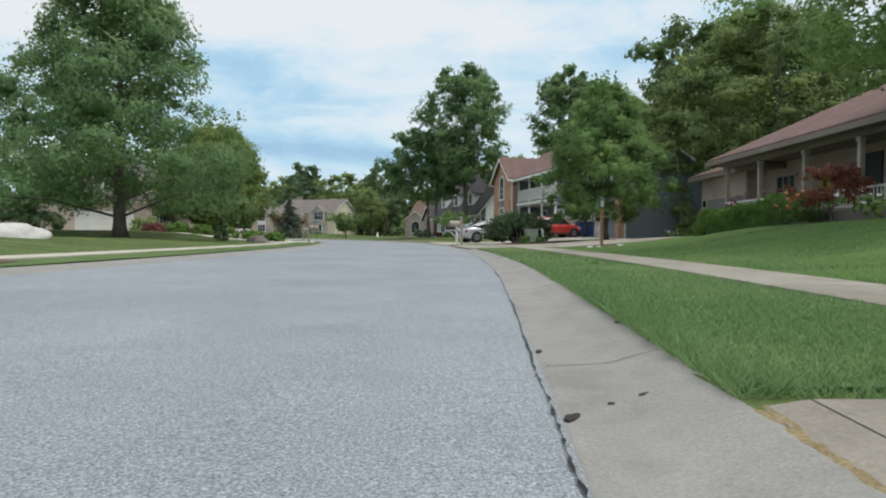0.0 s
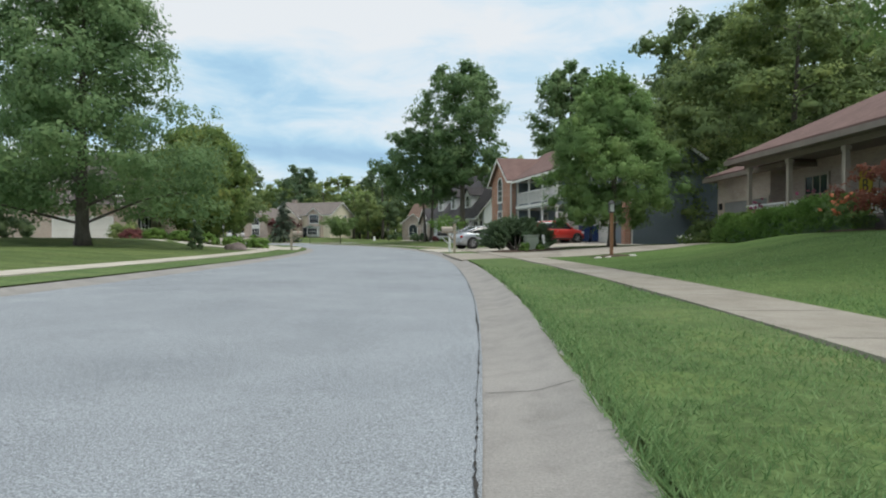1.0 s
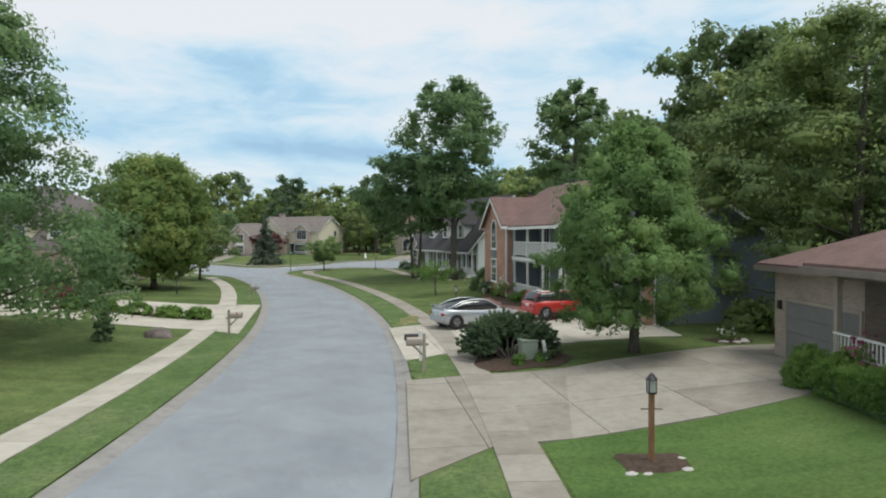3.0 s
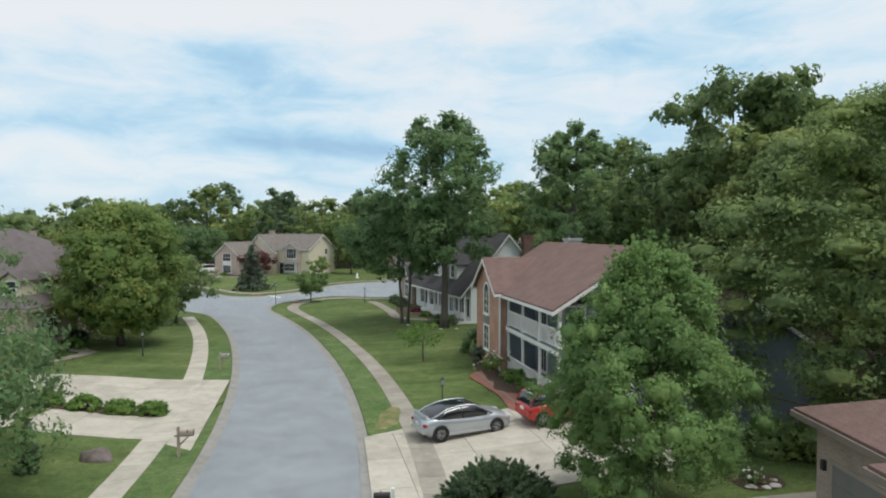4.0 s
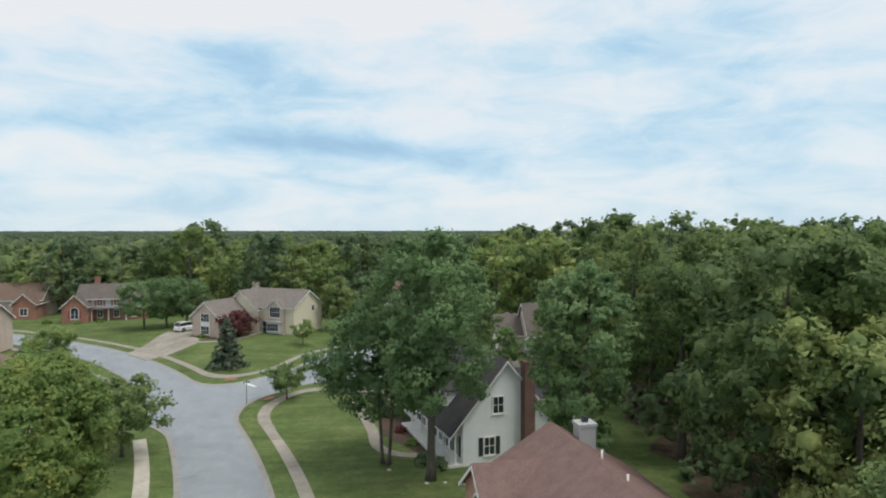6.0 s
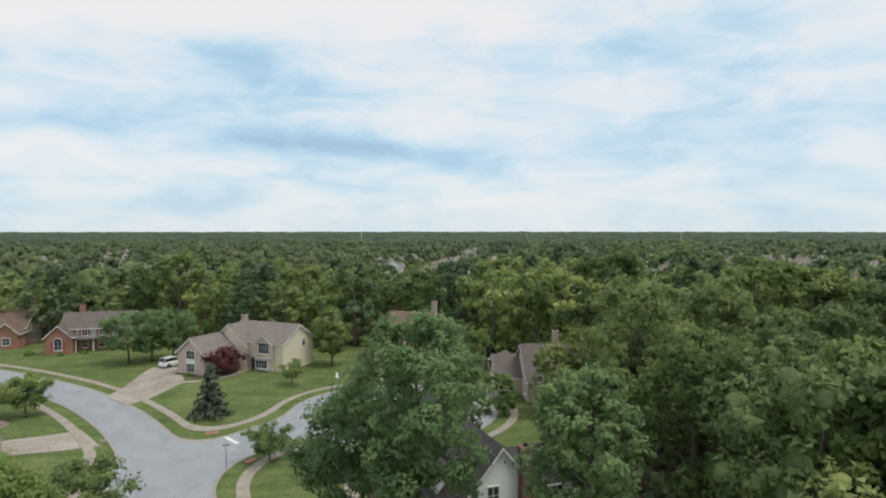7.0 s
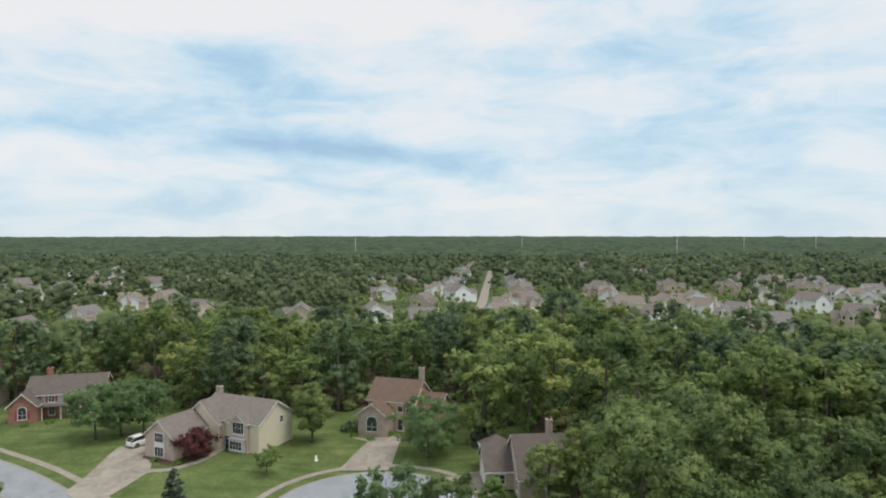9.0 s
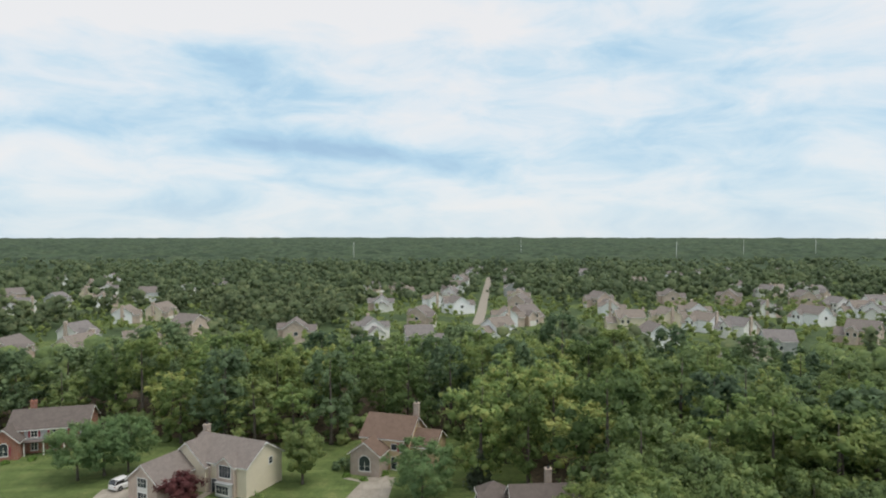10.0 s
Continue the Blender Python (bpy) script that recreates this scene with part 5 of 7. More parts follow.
window(F, "-y", -3.9, -2.1, 0.55, 1.9, -0.03, 3, 2)
window(F, "-y", 5.2, 7.4, 3.1, 4.9, 7.3, 4, 2)
part("bay_window", boxes((4.9, 6.7, 0.2, 7.7, 7.3, 2.2), (4.7, 6.55, 2.2, 7.9, 7.3, 2.42)), SIDING_GREY, F)
window(F, "-y", 5.1, 7.5, 0.7, 2.0, 6.7, 4, 2)
window(F, "-y", 3.0, 4.0, 0.1, 2.2, 8.0, 1, 2, shutters=SHUTTER)
window(F, "+x", 13.3, 14.1, 3.8, 4.8, 9.9, 1, 2)
chimney(F, -3.4, 13.6, 0.9, 0.9, 4.0, 8.4, BRICK_TAN)
part("skylight", boxes((3.3, 10.6, 6.55, 3.9, 11.2, 6.72)), TRIM, F)
posts(F, "-y", [7.6], 2.9, 0.0, 4.2, 0.22, BRICK_PINK, "porch_column")

# tan house with a brown roof at the head of the cul-de-sac
G = thing("brown_roof_house", -8.9, 147.4, 0.5, -18, "tan two-storey house with brown roof and brick wing", "house")
gable_block(G, 0, 5.4, 0, 5.5, 0, 3.9, 0.72, "y", BRICK_TAN, SHINGLE_BROWN, 0.35)
gable_block(G, 0.2, 9.2, 4.0, 12.4, 0, 5.6, 0.70, "x", SIDING_TAN, SHINGLE_BROWN, 0.35)
gable_block(G, 9.0, 13.6, 5.0, 11.6, 0, 4.4, 0.62, "x", SIDING_TAN, SHINGLE_BROWN, 0.35)
window(G, "-y", 1.7, 3.7, 0.9, 2.5, 0.0, 2, 2, arch=True)
window(G, "-y", 6.0, 7.0, 3.6, 4.6, 4.0, 1, 1)
window(G, "-y", 7.6, 8.6, 3.4, 4.8, 4.0, 2, 2, shutters=SHUTTER_RED)
window(G, "-y", 6.0, 7.0, 0.2, 2.3, 4.0, 1, 2)
window(G, "-y", 10.0, 11.6, 2.2, 3.6, 5.0, 2, 2)
chimney(G, 8.8, 9.2, 0.9, 0.9, 4.0, 10.6, BRICK_TAN)

# house beside the wood
SIDING_DRAB = striped_material("siding_drab", (0.44, 0.385, 0.315), (0.30, 0.26, 0.21), 0.115, 0.6, drift=0.05)
H_ = thing("woodland_house", 12.2, 123.0, 0.4, 4, "drab-sided house with taupe gabled roofs beside woods", "house")
gable_block(H_, 0, 4.3, 0, 6.8, 0, 2.9, 0.78, "x", SIDING_DRAB, SHINGLE_TAUPE, 0.35)
gable_block(H_, 3.9, 13.0, -4.4, 5.8, 0, 3.4, 0.82, "x", SIDING_DRAB, SHINGLE_TAUPE, 0.35)
gable_block(H_, 7.4, 11.2, -6.2, 0.0, 0, 2.8, 0.80, "y", SIDING_DRAB, SHINGLE_TAUPE, 0.35)
gable_block(H_, 12.6, 18.0, -1.0, 5.4, 0, 2.8, 0.70, "x", SIDING_DRAB, SHINGLE_TAUPE, 0.35)
part("wall", boxes((0.6, 6.4, 0, 4.6, 9.6, 2.9)), SIDING_DRAB, H_)
hip_roof(H_, 0.2, 5.0, 5.4, 10.0, 3.6, 0.75, SHINGLE_TAUPE, TRIM)
chimney(H_, 9.2, 1.2, 0.85, 0.85, 4.0, 9.4, BRICK_TAN)
garage_door(H_, "-x", 1.0, 5.8, 0.0, 2.2, 0.0, GARAGE_WHITE)
window(H_, "-y", 1.2, 2.6, 0.9, 2.2, 0.0, 2, 2)
window(H_, "-y", 8.4, 10.2, 0.9, 2.4, -6.2, 3, 2)
window(H_, "-x", -3.2, -2.0, 1.0, 2.4, 3.9, 2, 2)

# red brick house to the west
I_ = thing("red_brick_house", -75.3, 153.4, 0.45, 16, "red brick house with dark roof, shutters and porch", "house")
gable_block(I_, 0, 4.8, 0, 8, 0, 3.5, 0.95, "y", BRICK_RED, SHINGLE_TAUPE, 0.35)
gable_block(I_, 2.0, 15.5, 3.0, 11.5, 0, 4.8, 0.62, "x", BRICK_RED, SHINGLE_TAUPE, 0.35)
part("porch_roof", boxes((4.9, 1.4, 2.5, 12.0, 3.0, 2.7)), SHINGLE_TAUPE, I_)
posts(I_, "-y", [1.6], 5.2, 0.0, 2.5, 0.16)
posts(I_, "-y", [1.6], 8.4, 0.0, 2.5, 0.16)
posts(I_, "-y", [1.6], 11.8, 0.0, 2.5, 0.16)
part("siding_band", boxes((4.85, 2.96, 2.7, 15.4, 3.0, 4.75)), SIDING_GREY, I_)
for a in (6.0, 9.2, 12.6):
    window(I_, "-y", a, a + 1.0, 3.2, 4.5, 2.96, 2, 2, shutters=SHUTTER_RED)
    window(I_, "-y", a, a + 1.0, 0.7, 2.2, 3.0, 2, 2)
window(I_, "-y", 1.7, 3.1, 0.9, 2.5, 0.0, 2, 2, arch=True, shutters=SHUTTER_RED)
chimney(I_, 5.0, 8.0, 1.0, 0.9, 4.0, 8.8, BRICK_RED)

# tan brick house behind the trees on the west side
J = thing("garage_house", -36.5, 58.0, 0.45, 0, "tan brick house with dark hipped roof and wide garage", "house")
part("wall", boxes((0, 1.8, 0, 9.0, 7.0, 3.2)), BRICK_PINK, J)
SHINGLE_MAUVE = striped_material("shingle_mauve", (0.150, 0.127, 0.127), (0.108, 0.092, 0.092), 0.085, 0.95, drift=0.16)
hip_roof(J, -0.45, 9.45, 1.35, 8.0, 3.25, 0.58, SHINGLE_MAUVE, TRIM_TAN)
part("wall", boxes((-6, 6.0, 0, 7.4, 18.0, 5.2)), BRICK_PINK, J)
hip_roof(J, -6.45, 7.85, 5.55, 18.45, 5.25, 0.58, SHINGLE_MAUVE, TRIM_TAN)
gable_block(J, 3.0, 8.2, 9.5, 13.5, 0, 5.6, 0.70, "x", BRICK_PINK, SHINGLE_MAUVE, 0.3, TRIM_TAN)
for xc in (4.6, 7.4):
    d = new("dormer")
    d.parent = J
    bm = bmesh.new()
    prism(bm, [(xc - 0.7, 3.4), (xc + 0.7, 3.4), (xc + 0.7, 5.3), (xc, 5.8), (xc - 0.7, 5.3)], 2.5, 5.2)
    bmesh.ops.recalc_face_normals(bm, faces=bm.faces)
    part("dormer_wall", bm, SIDING_CREAM, d)
    bm = bmesh.new()
    for sg in (-1, 1):
        slab(bm, [(xc + sg * 0.9, 2.25, 5.18), (xc + sg * 0.9, 5.6, 5.18), (xc, 5.6, 5.85), (xc, 2.25, 5.85)], 0.10)
    bmesh.ops.recalc_face_normals(bm, faces=bm.faces)
    part("dormer_roof", bm, SHINGLE_MAUVE, d)
    window(J, "-y", xc - 0.4, xc + 0.4, 4.3, 5.2, 2.5, 1, 2)
garage_door(J, "-y", 1.9, 7.2, 0.02, 2.2, 1.8, GARAGE_WHITE)
window(J, "+x", 3.4, 4.8, 0.8, 2.3, 9.0, 2, 2, shutters=SHUTTER)
window(J, "+x", 8.5, 10.5, 0.8, 2.5, 7.4, 2, 2)
window(J, "+x", 12.0, 14.0, 3.4, 4.7, 7.4, 2, 2)
K1 = thing("brown_house", -61.0, 86.0, 0.3, 0, "low brick house with broad red-brown hipped roofs", "house")
part("wall", boxes((0, 0, 0, 16, 12, 3.4)), BRICK_TAN, K1)
hip_roof(K1, -0.45, 16.45, -0.45, 12.45, 3.45, 0.62, SHINGLE_RED, TRIM_TAN)
part("wall", boxes((9, -6.0, 0, 15, 0.5, 2.9)), BRICK_TAN, K1)
hip_roof(K1, 8.55, 15.45, -6.45, 2.0, 2.95, 0.6, SHINGLE_RED, TRIM_TAN)
window(K1, "+x", 3.0, 5.0, 0.8, 2.3, 16.0, 2, 2)
window(K1, "+x", 7.0, 9.0, 0.8, 2.3, 16.0, 2, 2)
K2 = thing("far_brick_house", -82.0, 116.0, 0.3, 10, "two-storey pinkish brick house with brown roof", "house")
gable_block(K2, 0, 16, 0, 9, 0, 5.2, 0.55, "x", BRICK_PINK, SHINGLE_BROWN)
gable_block(K2, 10, 15, -4, 3, 0, 4.2, 0.8, "y", BRICK_PINK, SHINGLE_BROWN)
for a in (2.0, 5.0, 8.0):
    window(K2, "-y", a, a + 1.1, 3.3, 4.6, 0.0, 2, 2, shutters=SHUTTER_RED)
window(K2, "-y", 12.0, 13.2, 2.4, 3.8, -4.0, 2, 2)
chimney(K2, 15.4, 4.0, 0.9, 0.9, 3.0, 9.0, BRICK_TAN)
L_ = thing("corner_brick_house", -97.0, 160.0, 0.4, 12, "brown brick house with a steep roof", "house")
gable_block(L_, 0, 12, 0, 9, 0, 4.2, 0.7, "x", BRICK_TAN, SHINGLE_BROWN)
gable_block(L_, 7.5, 12, -3, 3, 0, 3.6, 0.9, "y", BRICK_RED, SHINGLE_BROWN)
chimney(L_, 11.4, 6.0, 0.9, 0.9, 3.0, 9.5, BRICK_RED)
window(L_, "-y", 9.0, 10.4, 1.0, 2.4, -3.0, 2, 2)

# ---- the trees along the street ----
tree("pin_oak", -17.8, 34.9, 15.4, 6.5, 1.5, "pin", LEAF_OAK, "tall open pin oak with dark green leaves", clumps=230, per=300, size=0.165, seed=11, clump=0.20, shell=0.42, limbs=34, flat=0.55, droop=0.08, core=0.0, ragged=0.35)
tree("yard_oak", -29.5, 45.0, 12.0, 4.6, 1.6, "round", LEAF_OAK, "green oak on the lawn beside the tan garage", clumps=90, per=200, size=0.2, seed=27, clump=0.24, shell=0.3)
tree("sugar_maple", -23.3, 64.7, 11.9, 6.5, 1.2, "egg", LEAF_GOLD, "rounded maple with golden tips beside the street", clumps=190, per=300, size=0.21, seed=12, clump=0.21, shell=0.22, core=0.5, ragged=0.45)
maple = tree("young_maple", 8.75, 34.2, 8.8, 3.1, 1.1, "pear", LEAF_PEAR, "dense egg-shaped green maple between two driveways", clumps=340, per=280, size=0.085, seed=13, clump=0.17, shell=0.28, flat=1.0, up=0.35, core=0.5)
rng = np.random.default_rng(113)
lines = []
for k in range(26):
    a, q = 6.283 * rng.random(), 1.5 * math.sqrt(rng.random())
    foot = np.array([q * math.cos(a), q * math.sin(a), 8.3 - 0.5 * q * q])
    lines.append(foot + np.linspace(0, 1, 5)[:, None] * np.array([0.12 * math.cos(a), 0.12 * math.sin(a), 0.55 + 0.35 * rng.random()]))
tagged(part("top_growth", leaf_cards(rng, np.concatenate(lines), np.tile(np.linspace(0.16, 0.07, 5), 26), 16, 0.09, 1.0, 0.3, tri=True), LEAF_PEAR, maple, "thin upright leafy shoots"), kind="stuff")
tree("tall_oak", 2.5, 72.0, 19.8, 4.4, 6.0, "tall", LEAF_OAK, "tall oak with a narrow dark green crown", clumps=150, per=230, size=0.24, seed=14, clump=0.23, shell=0.3, core=0.0, trunk=0.017)
tree("side_oak", -1.4, 75.2, 13.0, 4.7, 4.4, "round", LEAF_OAK, "lower twin-stemmed oak beside the tall oak", clumps=100, per=200, size=0.24, seed=15, clump=0.24, stems=2, shell=0.3, core=0.3, trunk=0.012)
tree("slender_oak", 12.6, 64.2, 18.2, 2.7, 5.0, "tall", LEAF_OAK, "slender tall oak behind the balcony house", clumps=90, per=200, size=0.24, seed=24, clump=0.30, shell=0.3, core=0.4)
tree("street_maple", 11.6, 13.8, 10.5, 4.6, 3.2, "round", LEAF_PEAR, "broad green maple over the front lawn", clumps=124, per=321, size=0.125, seed=16, clump=0.19, shell=0.35, core=0.0)
tree("umbrella_cherry", 1.0, 58.5, 2.7, 1.9, 1.2, "flat", LEAF_BOX, "small umbrella-shaped weeping tree on the lawn", clumps=34, per=68, size=0.098, seed=17, clump=0.25, trunk=0.03, limbs=8, core=0.0)
tree("young_tree", -14.8, 96.8, 4.1, 2.7, 1.2, "flat", LEAF_MAPLE, "young spreading tree in a mulch ring", clumps=49, per=159, size=0.156, seed=18, clump=0.25, limbs=10)
tree("plum_tree", -33.0, 134.6, 4.6, 3.1, 0.8, "flat", LEAF_RED, "dark red-leaved ornamental plum before the cream house", clumps=68, per=178, size=0.180, seed=19, clump=0.24)
tree("yard_tree", -16.2, 143.0, 10.6, 4.6, 2.2, "egg", LEAF_WOOD, "slender green tree on the back lawn", clumps=80, per=195, size=0.238, seed=20, clump=0.2)
tree("yard_maple", 3.8, 136.4, 9.8, 4.9, 1.5, "round", LEAF_OAK, "round dark green tree before the tan house", clumps=93, per=214, size=0.221, seed=21, clump=0.2, shell=0.3)
for k, (x, y, h, r) in enumerate(((-54.0, 144.4, 9.8, 4.6), (-50.4, 146.0, 10.2, 4.6), (-47.0, 147.4, 9.4, 4.2))):
    tree("yard_maple", x, y, h, r, 2.0, "round", LEAF_OAK, "green maple in a row of three beside the driveway", clumps=80, per=130, size=0.26, seed=122 + k, clump=0.24, shell=0.3, limbs=8)
tree("yard_tree", -52.0, 112.6, 6.0, 3.4, 1.4, "round", LEAF_MAPLE, "yellow-green young tree beside the street", clumps=62, per=178, size=0.213, seed=23, clump=0.22)
tree("yard_tree", -24.5, 78.0, 7.0, 3.6, 1.4, "round", LEAF_WOOD, "leafy green tree behind the maple", clumps=62, per=178, size=0.221, seed=26, clump=0.22)
tree("yard_tree", 12.5, 114.0, 6.0, 2.6, 0.8, "egg", LEAF_PEAR, "small tree before the woodland house", clumps=49, per=159, size=0.213, seed=28, clump=0.22)
tree("yard_tree", -20.0, 128.6, 3.8, 1.9, 0.8, "round", LEAF_MAPLE, "small light green tree near the cream house", clumps=37, per=142, size=0.156, seed=29, clump=0.25, z=float(ground(-23.5, 139.4)))
conifer("spruce", -27.3, 113.2, 7.4, 2.5, LEAF_SPRUCE, "blue-grey spruce on the corner lawn", 5)
conifer("spruce", 13.0, 142.0, 6.6, 2.2, LEAF_SPRUCE, "blue-grey spruce beside the dark wood", 6)
tree("red_maple", 11.3, 18.4, 1.75, 1.08, 0.45, "flat", LEAF_RUST, "spreading rust-red Japanese maple beside the porch", clumps=46, per=102, size=0.070, seed=41, clump=0.24, trunk=0.025, limbs=14, core=0.0)
tree("drooping_elm", 20.9, 40.0, 15.6, 6.7, 0.4, "oval", LEAF_ELM, "large drooping dark green tree behind the garage", clumps=250, per=300, size=0.155, seed=43, clump=0.19, shell=0.3, limbs=20, flat=0.45, up=0.9, droop=0.16, core=0.45)
tree("yard_maple", 0.6, 97.6, 13.2, 4.1, 1.4, "round", LEAF_OAK, "round dark green tree on the lawn before the cul-de-sac", clumps=93, per=170, size=0.24, seed=71, clump=0.22, shell=0.3)
tree("yard_maple", 6.6, 99.0, 12.4, 3.7, 1.4, "round", LEAF_WOOD, "round green tree on the lawn before the cul-de-sac", clumps=93, per=170, size=0.24, seed=72, clump=0.22, shell=0.3)


# ---- shrubs and flowers ----
def hedge(x0, y0, x1, y1, h, leaf, label, n=260, per=125, size=0.042, seed=9):
    rng = np.random.default_rng(seed)
    cx, cy = (x0 + x1) / 2, (y0 + y1) / 2
    e = thing("hedge", cx, cy, float(ground(cx, cy)) - 0.05, 0, label, "hedge")
    c = np.stack([(rng.random(n) - 0.5) * (x1 - x0), (rng.random(n) - 0.5) * (y1 - y0), h * (0.12 + 0.84 * rng.random(n) ** 0.8)], -1)
    side = rng.integers(0, 3, n)
    c[side == 0, 0] = (x0 - x1) / 2 + 0.08
    c[side == 1, 2] = h * 0.93
    c[:, 2] += 0.04 * np.sin(c[:, 1] * 2.2) + float(0.0)
    slope = np.array([float(ground(cx + a, cy + b)) for a, b in c[:, :2]]) - float(ground(cx, cy))
    c[:, 2] += slope
    part("foliage", leaf_cards(rng, c, np.full(n, 0.2), per, size, 1.0, 0.2, tri=True), leaf, e)
    # plain box in a darker leaf colour stands in for the hedge's shaded inside
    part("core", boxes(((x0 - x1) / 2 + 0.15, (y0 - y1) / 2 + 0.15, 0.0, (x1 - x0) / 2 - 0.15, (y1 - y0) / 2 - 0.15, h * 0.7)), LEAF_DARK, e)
    return e


hedge(11.25, 19.8, 12.2, 27.6, 1.06, LEAF_BOX, "long clipped box hedge before the porch", n=520)
bush("boxwood", 11.75, 28.1, 0.6, 0.6, 1.4, LEAF_BOX, "rounded clipped evergreen at the hedge's end", n=90, per=60, size=0.07, seed=51)
# spreading juniper: long arching sprays round bare grey stems
def juniper(x, y):
    rng = np.random.default_rng(52)
    e = thing("juniper", x, y, float(ground(x, y)), 0, "dark spreading juniper with arching sprays and bare stems", "shrub")
    cs, rs, ds = [], [], []
    for k in range(260):
        a = -0.9 + 4.95 * (k + rng.random()) / 260
        lift = math.asin(rng.random() ** 0.8)
        reach = (1.55 + 0.45 * rng.random()) * math.cos(lift)
        rise = 0.30 + (1.15 + 0.35 * rng.random()) * math.sin(lift)
        tip = np.array([reach * math.cos(a), 0.8 * reach * math.sin(a), rise])
        if k % 16 == 0:
            bm = bmesh.new()
            tube(bm, [(0.1 * tip[0], 0.1 * tip[1] - 0.2, 0), (0.45 * tip[0], 0.45 * tip[1] - 0.1, 0.6 * rise), tuple(tip)], [0.05, 0.03, 0.008], 5, False)
            part("stem", bm, BARK, e)
        for q in np.linspace(0.55, 1.05, 6):
            cs.append(tip * (q, q, q ** 0.8) + rng.normal(size=3) * 0.03)
            rs.append(0.20 * (1.4 - q))
            ds.append(tip / np.linalg.norm(tip) + (0, 0, 0.2))
    part("foliage", leaf_cards(rng, np.array(cs), np.array(rs), 26, 0.055, 0.8, 0.5, 2.4, along=np.array(ds), tri=True, core=0.6, rough=False), LEAF_DARK, e)
    return e


juniper(4.1, 34.6)
bush("small_shrub", 4.3, 33.1, 0.28, 0.26, 0.5, LEAF_BOX, "small rounded evergreen in the mulch bed", n=24, per=40, size=0.06, seed=53)
bush("small_shrub", 5.1, 33.3, 0.22, 0.22, 0.4, LEAF_BOX, "small rounded evergreen in the mulch bed", n=20, per=40, size=0.06, seed=54)
for k, x in enumerate((-19.2, -17.5, -15.7, -13.9, -12.25)):
    bush("clipped_shrub", x, 46.1, 0.76, 0.55, 0.75, LEAF_BOX, "low clipped shrub in a row between driveways", n=60, per=50, size=0.09, seed=60 + k, group="row of clipped shrubs", boxy=3.4)
bush("upright_evergreen", -13.4, 38.3, 0.42, 0.42, 1.7, LEAF_DARK, "upright dark evergreen beside the lamp post", n=40, per=45, size=0.09, seed=66)
bush("clipped_shrub", -23.9, 52.4, 1.1, 0.9, 1.25, LEAF_RED, "low purple-leaved shrub beside the driveway", n=50, per=45, size=0.10, seed=67)
for k, (x, y, r, h, leaf) in enumerate(((-29.5, 45.0, 2.6, 1.9, LEAF_DARK), (-33.0, 42.0, 2.4, 1.7, LEAF_DARK), (-24.6, 55.6, 1.3, 1.5, LEAF_DARK), (-26.4, 56.4, 1.6, 2.2, LEAF_WOOD), (-25.6, 58.6, 1.2, 1.5, LEAF_OAK), (-23.6, 53.9, 0.9, 1.1, LEAF_WOOD), (-27.0, 61.5, 0.8, 0.9, LEAF_BOX), (-25.8, 62.6, 0.9, 1.0, LEAF_BOX), (-25.4, 59.6, 0.7, 0.8, LEAF_MAPLE), (-27.6, 66.0, 1.0, 1.3, LEAF_DARK),
                                        (5.0, 57.4, 0.7, 1.1, LEAF_SPRUCE), (4.9, 60.6, 1.3, 2.2, LEAF_OAK), (5.6, 54.8, 0.7, 1.0, LEAF_BOX), (6.6, 51.0, 0.7, 0.9, LEAF_BOX), (7.1, 49.0, 0.7, 0.9, LEAF_WOOD), (6.4, 52.4, 0.6, 0.6, LEAF_MAPLE),
                                        (3.1, 74.4, 0.9, 1.0, LEAF_DARK), (1.9, 75.6, 0.9, 0.9, LEAF_DARK), (0.6, 80.0, 0.6, 0.6, LEAF_BOX), (-0.6, 83.4, 0.6, 0.7, LEAF_RED), (-2.4, 88.6, 0.8, 1.2, LEAF_DARK), (-3.6, 92.0, 0.8, 1.3, LEAF_DARK),
                                        (-38.6, 133.2, 0.8, 0.6, LEAF_BOX), (-34.6, 131.8, 0.7, 0.6, LEAF_BOX), (-28.4, 138.6, 0.7, 0.6, LEAF_BOX), (-23.4, 139.6, 0.8, 0.8, LEAF_BOX), (-9.4, 146.2, 0.7, 0.7, LEAF_BOX), (-6.2, 144.6, 0.7, 0.7, LEAF_BOX),
                                        (-10.6, 150.0, 2.0, 2.2, LEAF_DARK), (-3.0, 147.0, 0.7, 0.9, LEAF_BOX), (-68.0, 154.5, 0.8, 0.8, LEAF_BOX), (-71.6, 152.6, 0.7, 0.7, LEAF_BOX), (-78.0, 153.0, 1.0, 1.1, LEAF_BOX), (12.0, 120.4, 0.8, 0.9, LEAF_BOX))):
    bush("garden_shrub", x, y, r, r, h, leaf, "leafy garden shrub growing in a bed by a house", n=34, per=32, size=0.09 + 0.05 * r, seed=70 + k)


def flowers(name, x, y, r, h, petal, label, n=26, seed=1):
    rng = np.random.default_rng(seed)
    e = thing(name, x, y, float(ground(x, y)), 0, label, "flowers")
    c = np.stack([rng.normal(size=n) * r * 0.5, rng.normal(size=n) * r * 0.5, h * (0.5 + 0.5 * rng.random(n))], -1)
    part("foliage", leaf_cards(rng, c * (1, 1, 0.75), np.full(n, 0.22), 26, 0.09, 1, 0.2), LEAF_MAPLE, e)
    for q in c:
        part("bloom", leaf_cards(rng, q[None], np.full(1, 0.13), 9, 0.075, 1, 0.6), petal, e)


